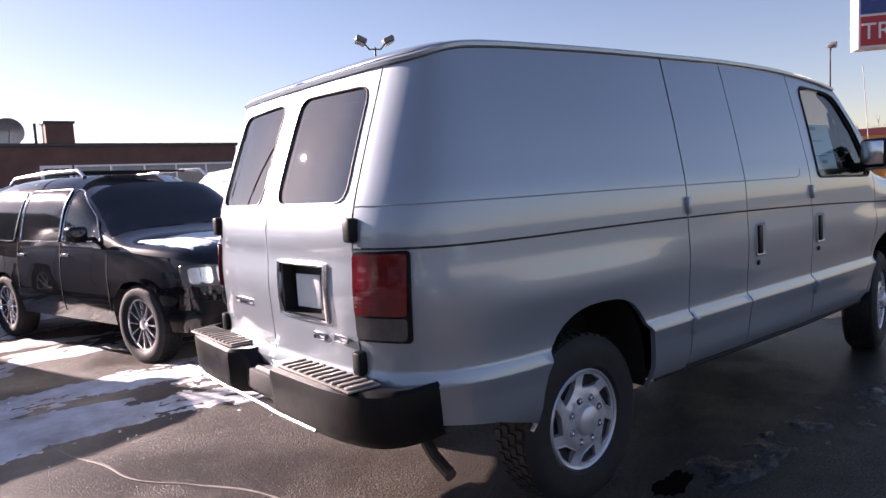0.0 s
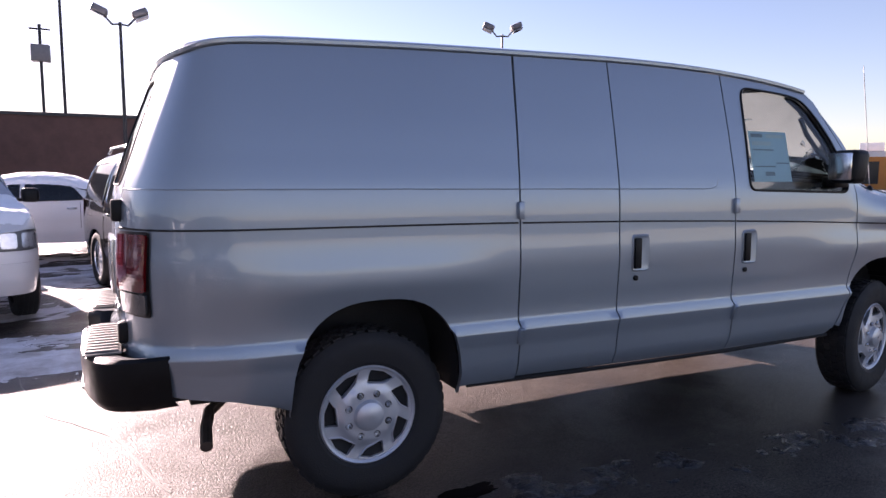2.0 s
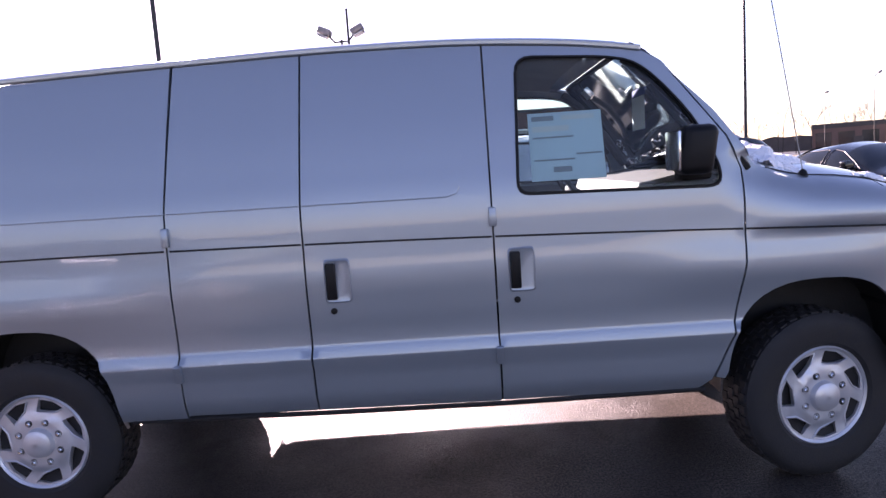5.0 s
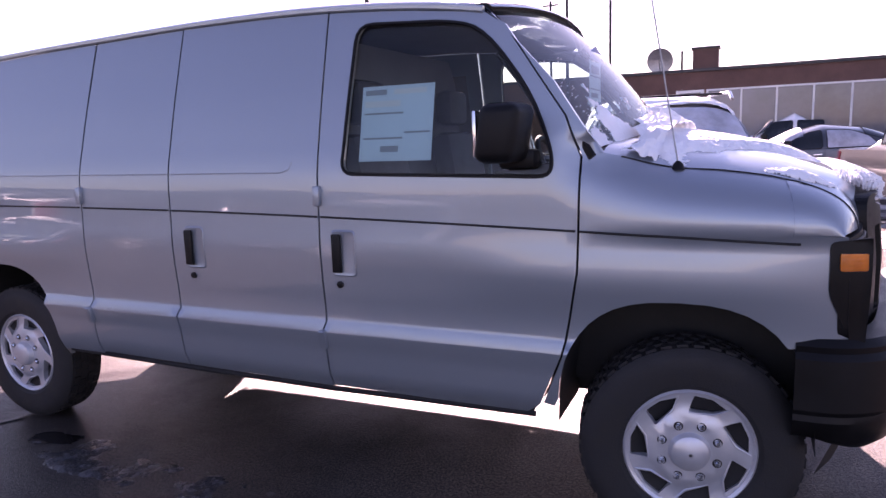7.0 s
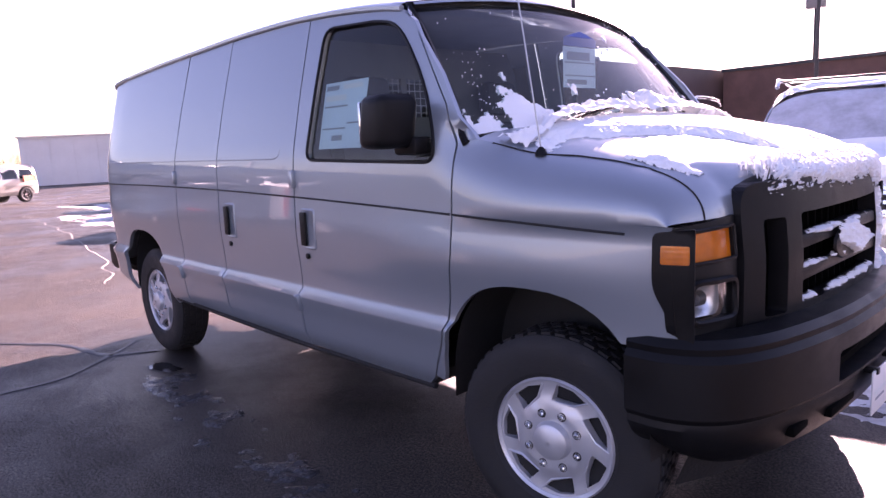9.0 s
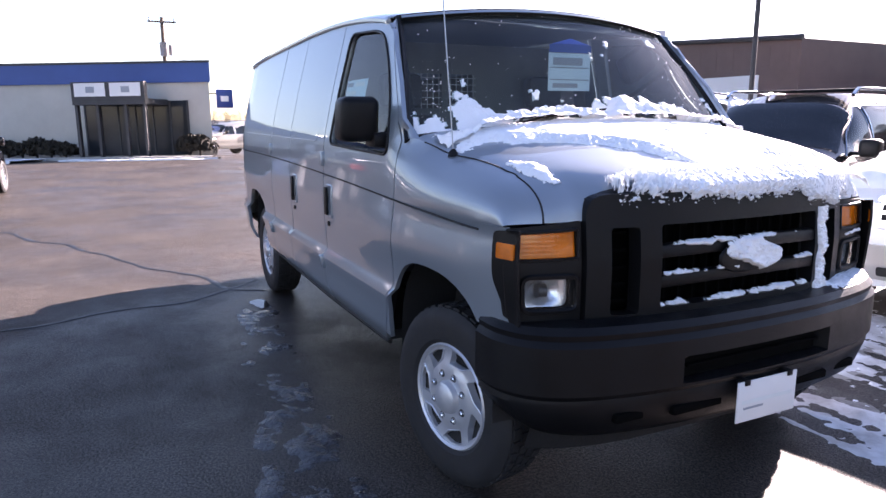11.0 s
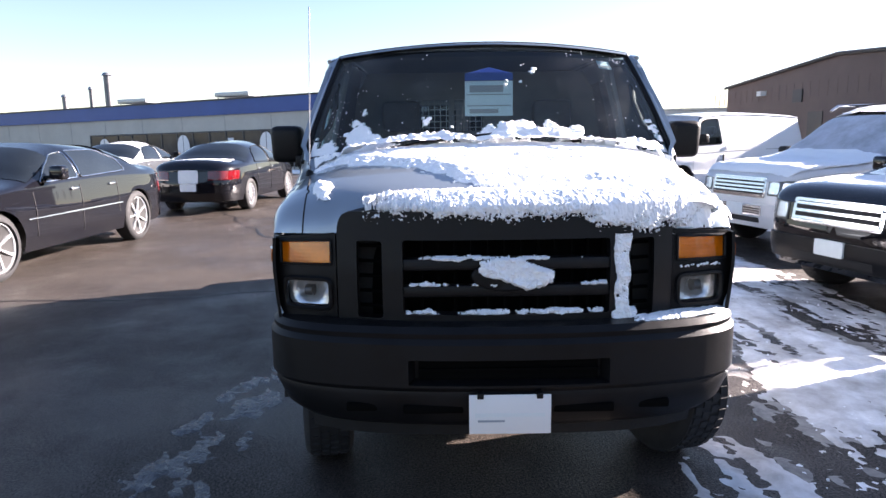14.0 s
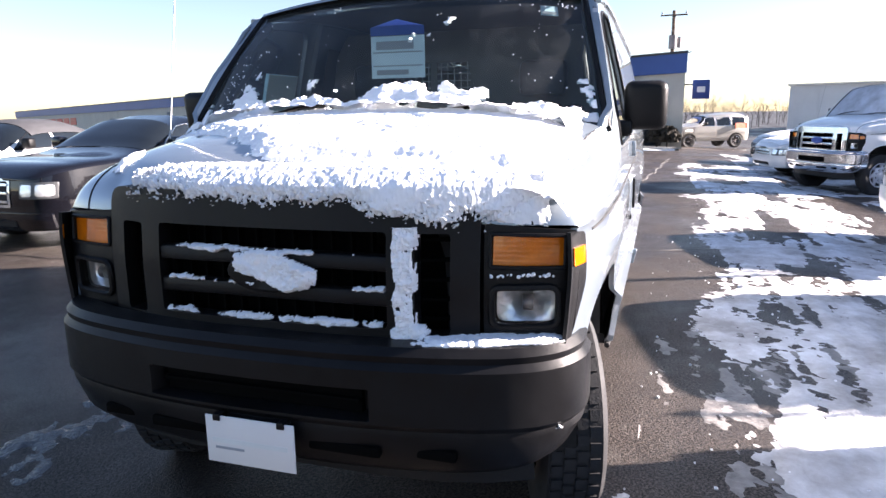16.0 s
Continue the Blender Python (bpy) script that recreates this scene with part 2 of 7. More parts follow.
def skin(outline, fn, step=0.06, holes=(), flange=0.02, inward=None, bm=None, edge=None, rows=()):
    """A curved sheet: the flat outline with its holes, laid on the surface fn(u, v), its rim turned inwards by flange along inward(u, v)."""
    bm = bm or bmesh.new()
    nl, sl = bm.verts.layers.float_vector.new("true_normal"), bm.faces.layers.int.new("sheet")
    loops = [resample(outline, edge or step)] + [resample(h, edge or step * 0.7) for h in holes]
    loops = [crossed(lp, rows) for lp in loops]
    pts, edges = [], []
    for lp in loops:
        o = len(pts)
        pts += lp
        edges += [(o + i, o + (i + 1) % len(lp)) for i in range(len(lp))]
    arr = np.array(loops[0])
    gx, gy = np.meshgrid(np.arange(arr[:, 0].min() + step / 2, arr[:, 0].max(), step), np.arange(arr[:, 1].min() + step / 2, arr[:, 1].max(), step))
    gx, gy = gx.ravel(), gy.ravel()
    if rows:
        near = np.min(np.abs(gy[:, None] - np.array(rows)[None]), axis=1) > 0.018
        rx, ry = np.meshgrid(np.arange(arr[:, 0].min() + step / 2, arr[:, 0].max(), step), rows)
        gx, gy = np.r_[gx[near], rx.ravel()], np.r_[gy[near], ry.ravel()]
    ok = inside(loops[0], gx, gy)
    for h in loops[1:]:
        ok &= ~inside(h, gx, gy)
    allb = np.array(pts)
    if ok.any():
        gx, gy = gx[ok], gy[ok]
        far = np.array([np.min((allb[:, 0] - x) ** 2 + (allb[:, 1] - y) ** 2) for x, y in zip(gx, gy)]) > (step * 0.3) ** 2
        pts += list(zip(gx[far], gy[far]))
    v2, _, tris, *_ = cdt([Vector(p) for p in pts], edges, [], 0, 1e-5)
    c = np.array([[sum(v2[i][k] for i in t) / 3 for k in (0, 1)] for t in tris])
    keep = inside(loops[0], c[:, 0], c[:, 1])
    for h in loops[1:]:
        keep &= ~inside(h, c[:, 0], c[:, 1])
    vs = []
    for p in v2:
        v = bm.verts.new(fn(p[0], p[1]))
        d = 0.006
        v[nl] = (fn(p[0] + d, p[1]) - fn(p[0] - d, p[1])).cross(fn(p[0], p[1] + d) - fn(p[0], p[1] - d)).normalized()
        vs.append(v)
    for t, k in zip(tris, keep):
        if k:
            bm.faces.new([vs[i] for i in t])[sl] = 1
    if flange and inward:
        at, low = {}, {}
        for v, p in zip(vs, v2):
            at[v] = p
        for e in [e for e in bm.edges if len(e.link_faces) == 1 and e.verts[0] in at and e.verts[1] in at]:
            q = []
            for v in e.verts:
                if v not in low:
                    low[v] = bm.verts.new(v.co + inward(*at[v]) * flange)
                q.append(low[v])
            f = bm.faces.new((e.verts[0], e.verts[1], q[1], q[0]))
            e.smooth = False
    bm.normal_update()
    for v in [v for v in vs if not v.link_faces]:
        bm.verts.remove(v)
    return bm


def mirrored(bm):
    """A copy of a mesh on the other side of the y = 0 plane."""
    b2 = bm.copy()
    for v in b2.verts:
        v.co.y = -v.co.y
    nl = b2.verts.layers.float_vector.get("true_normal")
    if nl:
        for v in b2.verts:
            v[nl] = (v[nl][0], -v[nl][1], v[nl][2])
    bmesh.ops.reverse_faces(b2, faces=b2.faces)
    return b2


def curve(points):
    """A smooth function through (position, value) pairs."""
    xs, ys = np.array(points, float).T
    o = np.argsort(xs)
    xs, ys = xs[o], ys[o]
    m = np.gradient(ys, xs)

    def f(x):
        i = int(np.clip(np.searchsorted(xs, x) - 1, 0, len(xs) - 2))
        h = xs[i + 1] - xs[i]
        t = min(max((x - xs[i]) / h, 0), 1)
        return float((1 + 2 * t) * (1 - t) ** 2 * ys[i] + t * (1 - t) ** 2 * h * m[i] + t * t * (3 - 2 * t) * ys[i + 1] + t * t * (t - 1) * h * m[i + 1])
    return f


def grid(fn, us, vs, bm=None):
    """A sheet of quads over the surface fn(u, v)."""
    bm = bm or bmesh.new()
    rows = [[bm.verts.new(fn(u, v)) for v in vs] for u in us]
    for a1, b1 in zip(rows, rows[1:]):
        for k in range(len(vs) - 1):
            bm.faces.new((a1[k], b1[k], b1[k + 1], a1[k + 1]))
    return bm


def span(a1, b1, n):
    return [a1 + (b1 - a1) * i / n for i in range(n + 1)]


def arch(cx, z0, a1, b1, zlow, n=2.6, seg=22):
    """A wheel opening from its rear foot over the top to its front foot, as (x, z)."""
    pts = []
    for k in range(seg + 1):
        t = math.pi * (1 - k / seg)
        c, s = math.cos(t), math.sin(t)
        pts.append((cx + a1 * math.copysign(abs(c) ** (2 / n), c), z0 + b1 * abs(s) ** (2 / n)))
    return [(cx - a1, zlow)] + pts + [(cx + a1, zlow)]


def cdt(*args):
    return mathutils.geometry.delaunay_2d_cdt(*args)


def lumps(p, scale, seed=0.0):
    return noise.fractal(Vector((p[0] * scale + seed, p[1] * scale - seed, p[2] * scale)), 0.7, 2.1, 5)


# ---- cargo van: local x forward from the rear axle, y to its left, z up ----
WALL = [(3.98, 0.905), (3.9, 0.93), (3.7, 0.965), (3.4, 0.985), (3.0, 0.997), (2.0, 1.003), (1.0, 1.003), (0.0, 1.003), (-0.4, 1.0),
        (-0.62, 0.977), (-0.80, 0.908), (-0.908, 0.785), (-0.968, 0.60), (-0.994, 0.3), (-1.0, 0.0)]


def smooth_line(pts, n=10):
    out = []
    for i in range(len(pts) - 1):
        p = [Vector(pts[max(0, min(len(pts) - 1, i + k))]) for k in (-1, 0, 1, 2)]
        for k in range(n):
            t = k / n
            out.append(0.5 * (2 * p[1] + (p[2] - p[0]) * t + (2 * p[0] - 5 * p[1] + 4 * p[2] - p[3]) * t * t + (3 * p[1] - p[0] - 3 * p[2] + p[3]) * t ** 3))
    return out + [Vector(pts[-1])]


LINE = smooth_line(WALL)
QS, run = [], 0.0
for i, p in enumerate(LINE):
    if i and p.x < -0.4:
        run += (p - LINE[i - 1]).length
    QS.append(p.x if p.x >= -0.4 else -0.4 - run)
QX = np.array(QS[::-1])
LX, LY = np.array([p.x for p in LINE][::-1]), np.array([p.y for p in LINE][::-1])
REAR = float(QX[0])

INSET = curve([(0.40, 0.075), (0.45, 0.045), (0.50, 0.018), (0.58, 0.004), (0.66, -0.006), (0.70, -0.017), (0.71, -0.018), (0.745, 0.012), (0.76, 0.013), (0.9, 0.006),
               (1.05, 0.0), (1.14, 0.006), (1.3, 0.012), (1.36, 0.018), (1.5, 0.048), (1.65, 0.083), (1.8, 0.122), (1.9, 0.148), (2.05, 0.19)])
GUTTER = curve([(-2.0, 1.885), (-0.97, 1.895), (-0.6, 1.94), (0.0, 1.975), (0.8, 2.0), (1.5, 2.012), (2.1, 1.998), (2.65, 1.945), (2.9, 1.90)])
HOOD = curve([(3.0, 1.50), (3.3, 1.455), (3.6, 1.402), (3.84, 1.335), (3.96, 1.265), (4.06, 1.20)])
SHOULDER = curve([(3.205, 1.40), (3.42, 1.345), (3.6, 1.328), (3.84, 1.278), (3.96, 1.218)])
SILL = 1.13
RIB = (0.66, 0.702, 0.71, 0.745, 0.765)


def q_at(y):
    """The place along the wall for a point of the back."""
    k = LX < -0.75
    return float(np.interp(abs(y), LY[k], QX[k]))


def wall_out(q):
    d = 0.02
    x1, y1, x0, y0 = np.interp(q + d, QX, LX), np.interp(q + d, QX, LY), np.interp(q - d, QX, LX), np.interp(q - d, QX, LY)
    t = Vector((x1 - x0, y1 - y0, 0)).normalized()
    return Vector((-t.y, t.x, 0))


def wall_right(q, z, proud=0.0):
    """A point of the van's right-hand and back wall."""
    x, y = float(np.interp(q, QX, LX)), float(np.interp(q, QX, LY))
    n = wall_out(q)
    d = INSET(z)
    if z > 1.2 and q < -0.5:
        w = min(1, (-0.5 - q) / 0.55)
        d *= 1 - 0.25 * w
    if z > SILL and x > 3.05:
        b = min(1, (x - 3.05) / 0.4) * min(1, max(0, (1.47 - z) / 0.10))
        t = min(1, max(0, (z - SILL) / (HOOD(x) - SILL)))
        d = d * (1 - b) + b * y * (1 - (1 - t ** 3) ** (1 / 3))
    if 0.7 < z < 1.2:
        for cx in (0.0, 3.3):
            d -= 0.013 * math.exp(-((x - cx) / 0.55) ** 4 - ((z - 0.97) / 0.085) ** 2) * min(1, (1.2 - z) / 0.06)
    o = Vector((x, y, 0)) - n * (d - proud)
    if z > 1.28 and o.x < -0.5:                            # the back leans forward above the belt
        k = min(1, (-0.5 - o.x) / 0.42)
        o.x += 0.115 * (min(z - 1.28, 0.62) / 0.62) ** 1.15 * k * k * (3 - 2 * k)
    return Vector((o.x, -o.y, z))


def wall_in(q, z):
    n = wall_out(q)
    return Vector((-n.x, n.y, 0))


def hood_top(x, y, up=0.0):
    w = float(np.interp(x, QX, LY)) if x < 3.98 else 0.905 - (x - 3.98) * 1.0
    t = min(1, abs(y) / w)
    return Vector((x, y, SILL + (HOOD(x) - SILL) * (1 - t ** 3) ** (1 / 3) + up))


def front_face(y, z, out=0.0):
    """The upright front: y across, z up."""
    x = 4.085 - 0.10 * (abs(y) / 0.66) ** 3 if abs(y) < 0.66 else 3.985 - 0.07 * ((abs(y) - 0.66) / 0.27) ** 2
    return Vector((x - 0.10 * max(0, z - 1.0) + out, y, z))


def hood_fn(x, t):
    """The hood: t from -1 to 1 runs from shut line to shut line."""
    e = wall_right(x, SHOULDER(x))
    p = hood_top(x, t * (abs(e.y) - 0.004))
    d = e - hood_top(x, e.y + 0.004)
    return p + Vector((d.x, 0, d.z)) * abs(t) ** 6


NOSE_X = 3.78


def across_hood(x, s):
    """From the middle of the hood (s 0) over the shut line and down the fender to the sill line (s 1), right-hand side."""
    a1 = s * math.pi / 2
    a1, b1 = math.sin(a1), math.cos(a1)
    z = SILL + (HOOD(x) - SILL) * b1 / (a1 ** 3 + b1 ** 3) ** (1 / 3)
    if z < SHOULDER(x):
        return wall_right(x, z)
    w = float(np.interp(x, QX, LY))
    return hood_fn(x, -min(1, w * a1 / (a1 ** 3 + b1 ** 3) ** (1 / 3) / (abs(wall_right(x, SHOULDER(x)).y) - 0.004)))


def nose(s, t):
    """The rounded front end of hood and fender, from the hood (t 0) down to the headlamps (t 1), right-hand side."""
    p0 = across_hood(NOSE_X, s)
    run_x = (across_hood(NOSE_X, s) - across_hood(NOSE_X - 0.02, s)) / 0.02
    wide = abs(across_hood(NOSE_X, 1.0).y)
    p3 = front_face(p0.y / wide * abs(wall_right(3.93, SILL).y), 1.142 - (1.142 - SILL) * s ** 4, 0.012)
    dx, h = p3.x - p0.x, p0.z - p3.z
    p1 = p0 + run_x * 0.50 * dx
    p2 = p3 + Vector((-0.05 * dx - 0.3 * dx * s ** 6, 0, 0.62 * h))
    k = 1 - t
    return p0 * k ** 3 + p1 * 3 * k * k * t + p2 * 3 * k * t * t + p3 * t ** 3


S_EDGE = min((abs(across_hood(NOSE_X, k / 400).z - SHOULDER(NOSE_X)), k / 400) for k in range(200, 400))[1]


def shut_line(t):
    """Where the hood's side gap runs over the nose."""
    return S_EDGE + (0.56 - S_EDGE) * t ** 1.5


RIM = [wall_right(q, GUTTER(float(np.interp(q, QX, LX)))) for q in [REAR + 0.001] + span(REAR + 0.02, -0.4, 50) + span(-0.3, 2.9, 30)]
RIM_X, RIM_Y = np.maximum.accumulate([p.x + i * 1e-6 for i, p in enumerate(RIM)]), np.array([-p.y for p in RIM])


def roof_top(x, y, up=0.0):
    """The roof: y from -1 to 1 runs from drip rail to drip rail."""
    w = float(np.interp(x, RIM_X, RIM_Y))
    t = min(1, abs(y))
    crown = 0.075 * min(1, max(0, (x - RIM_X[0]) / 0.35)) ** 0.6
    return Vector((x, y * w, GUTTER(x) - 0.012 + crown * (1 - t ** 2.6) ** (1 / 2.6) + up))


def screen(u, v, out=0.0):
    """The windshield: u from the right to the left edge, v from the base to the roof."""
    k = 1 - u * u
    b = Vector((3.165 + 0.135 * k, 0.940 * u, 1.395 + 0.055 * k))
    t = Vector((2.735 + 0.085 * k, 0.790 * u, 1.945 + 0.055 * k))
    p = b.lerp(t, v)
    bulge = 0.02 * math.sin(math.pi * v)
    return p + Vector((0.8, 0, 0.6)) * (bulge + out)


def wheel(name, parent, x, y, side, r=0.372, w=0.225, rim=0.222, style="cover", mat=None, steer=0.0):
    """A tyre with tread blocks and its rim or cover; side -1 faces right."""
    m = Matrix.Translation((x, y, r)) @ Matrix.Rotation(radians(steer), 4, "Z") @ Matrix.Diagonal((1, side, 1, 1))
    hw = w / 2
    prof = [(rim * 0.97, -hw * 0.8), (rim * 1.02, -hw * 0.92), (r * 0.8, -hw), (r * 0.93, -hw * 0.94), (r * 0.985, -hw * 0.78), (r * 0.985, hw * 0.78), (r * 0.93, hw * 0.94),
            (r * 0.86, hw * 1.0), (r * 0.78, hw * 1.01), (rim * 1.07, hw * 0.95), (rim * 1.02, hw * 0.86), (rim * 0.98, hw * 0.8)]
    bm = lathe(prof, 48, m, caps=False)
    if side < 0:
        bmesh.ops.reverse_faces(bm, faces=bm.faces)
    tread = bmesh.new()
    for row, off in ((-0.55, 0), (-0.18, 0.5), (0.18, 0), (0.55, 0.5)):
        for k in range(44):
            a1 = (k + off) * math.tau / 44
            c = m @ Matrix.Rotation(-a1, 4, "Y") @ Matrix.Translation((r * 0.99, row * hw, 0))
            bmesh.ops.create_cube(tread, size=1, matrix=c @ Matrix.Diagonal((0.012, hw * 0.3, r * 0.095, 1)))
    wh = part(name, lathe([(rim * 0.5, -hw * 0.7), (rim * 0.98, -hw * 0.75), (rim * 0.98, hw * 0.72), (rim * 0.6, hw * 0.45), (0.03, hw * 0.42)], 32, m), SOOT, parent)
    part("tyre", bm, RUBBER, wh, "black rubber tyre")
    tagged(part("tread", tread, RUBBER, wh), kind="stuff")
    f = hw * 0.78
    mat = mat or HUBCAP
    if style == "cover":
        b = bmesh.new()
        lathe([(rim * 0.99, f - 0.012), (rim * 1.0, f + 0.006), (rim * 0.97, f + 0.013), (rim * 0.925, f + 0.006), (rim * 0.92, f - 0.004)], 64, m, b, False)
        lathe([(0.006, f + 0.046), (0.045, f + 0.043), (0.062, f + 0.034), (0.070, f + 0.012), (0.073, f + 0.006)], 48, m, b, False)
        part("wheel_cover", b, mat, wh, "silver slotted wheel cover")
        rise = curve([(0.0, 0.012), (0.08, 0.012), (0.125, 0.010), (0.135, 0.004), (0.17, -0.002), (0.21, 0.002), (0.3, 0.002)])

        def disc(u, v, out=0.0):
            return m @ Vector((u, f + rise(math.hypot(u, v)) + out, v))
        slots, ridges = [], []
        for k in range(7):
            a1 = k * math.tau / 7
            tip = [(rr * rim / 0.222 * math.cos(a1 + radians(t)), rr * rim / 0.222 * math.sin(a1 + radians(t))) for rr, t in ((0.142, 92), (0.152, 60), (0.192, 50), (0.199, 68), (0.199, 86))]
            slots.append(rounded(tip[::-1], 0.006))
            ridges.append([disc(u, v, 0.002) for u, v in ((tip[0][0] * 0.98, tip[0][1] * 0.98), tip[1], (tip[2][0] * 1.03, tip[2][1] * 1.03))])
        face_bm = skin([(rim * 0.925 * math.cos(t), rim * 0.925 * math.sin(t)) for t in span(0, math.tau, 72)[:-1]], disc, 0.03, slots, 0.028, lambda u, v: Vector((0, -side, 0)))
        part("cover_face", face_bm, mat, wh)
        for r0 in ridges:
            part("cover_ridge", tube(r0, [0.002, 0.0045, 0.003], 6), mat, wh)
        for k in range(8):
            a1 = (k + 0.5) * math.tau / 8
            c = Vector((0.098 * math.cos(a1), 0, 0.098 * math.sin(a1)))
            part("lug_seat", lathe([(0.016, f + 0.008), (0.016, f + 0.0135), (0.010, f + 0.0125)], 14, m @ Matrix.Translation(c), caps=False), SOOT, wh)
            part("lug_nut", lathe([(0.010, f + 0.004), (0.010, f + 0.020), (0.006, f + 0.025)], 8, m @ Matrix.Translation(c)), CHROME, wh)
    else:
        n = {"five": 5, "seven": 7, "ten": 10, "twelve": 12}[style]
        b = lathe([(rim * 1.0, f - 0.03), (rim * 1.02, f), (rim * 0.93, f + 0.004), (rim * 0.9, f - 0.03)], 48, m, caps=False)
        lathe([(0.005, f), (0.05, f - 0.004), (0.06, f - 0.03)], 24, m, b, False)
        for k in range(n):
            a1 = k * math.tau / n
            hw2 = 0.85 / n
            ring = []
            for rr, h in ((0.05, f - 0.01), (rim * 0.5, f - 0.006), (rim * 0.93, f - 0.004)):
                ring.append([b.verts.new(m @ Vector((rr * math.cos(a1 + s * hw2 * (0.10 / rr) ** 0.35), hh, rr * math.sin(a1 + s * hw2 * (0.10 / rr) ** 0.35)))) for s, hh in ((-1, h - 0.025), (-0.7, h), (0.7, h), (1, h - 0.025))])
            for r0, r1 in zip(ring, ring[1:]):
                for i in range(3):
                    b.faces.new((r0[i], r0[i + 1], r1[i + 1], r1[i]))
        part("rim", b, mat, wh, "bright alloy rim")
    return wh


def handle_set(door, x, z, side):
    """A recessed black pull handle with a key lock below it; side -1 right, 1 left."""
    def fn(u, v, d=0.0):
        p = wall_right(u, v, d)
        return Vector((p.x, p.y * -side, p.z))
    cup = rounded([(x - 0.005, z), (x + 0.10, z), (x + 0.10, z - 0.175), (x - 0.005, z - 0.175)], 0.02)
    b = bmesh.new()
    o = resample(cup, 0.02)
    cx, cz = x + 0.05, z - 0.088
    loops = [[b.verts.new(fn(cx + (u - cx) * s, cz + (v - cz) * s, d)) for u, v in o] for s, d in ((1.08, 0.001), (1.0, 0.006), (0.9, 0.003))]
    for r0, r1 in zip(loops, loops[1:]):
        for i in range(len(o)):
            b.faces.new((r0[i], r0[(i + 1) % len(o)], r1[(i + 1) % len(o)], r1[i]))
    b.faces.new(loops[-1])
    bmesh.ops.recalc_face_normals(b, faces=b.faces)
    hd = part("handle_cup", b, SILVER if door.get("paint", 0) == 0 else WHITE, door)
    b = box(x + 0.0, x + 0.042, 0, 0.02, z - 0.165, z - 0.01, 0.006)
    for v in b.verts:
        v.co = fn(v.co.x, v.co.z, 0.006 + v.co.y * 0.7)
    part("handle", b, PLASTIC, door, "black pull handle")
    c = fn(x + 0.022, z - 0.215, 0.004)
    part("lock", lathe([(0.014, -0.004), (0.014, 0.004), (0.009, 0.006)], 12, Matrix.Translation(c) @ Matrix.Diagonal((1, side, 1, 1))), PLASTIC, door)


def snow_cap(fn, us, vs, depth, mask, seed=0.0, rough=18.0, grain=0.45, fine=0.25, sink=0.014, speck=0.12):
    """Snow lying on a surface fn(u, v, up): thick inside, running out raggedly under the surface along the edge of the mask."""
    bm = bmesh.new()
    g, deep = {}, {}
    for i, u in enumerate(us):
        for j, v in enumerate(vs):
            p = fn(u, v, 0.0)
            k = mask(u, v, p) + 0.35 * lumps(p, rough * 0.45, seed) + speck * lumps(p, rough * 3, seed)
            deep[i, j] = max(-sink, depth * min(1, k * 2.2) * ((1 - grain) + grain * (1 + lumps(p, rough, seed + 3)) + fine * lumps(p, rough * 4, seed)) if k > 0 else k * 5 * sink)
    for i in range(len(us) - 1):
        for j in range(len(vs) - 1):
            q = [(i, j), (i + 1, j), (i + 1, j + 1), (i, j + 1)]
            if any(deep[k] > 0 for k in q):
                for k in q:
                    if k not in g:
                        g[k] = bm.verts.new(fn(us[k[0]], vs[k[1]], deep[k]))
                bm.faces.new([g[k] for k in q])
    bmesh.ops.recalc_face_normals(bm, faces=bm.faces)
    return bm


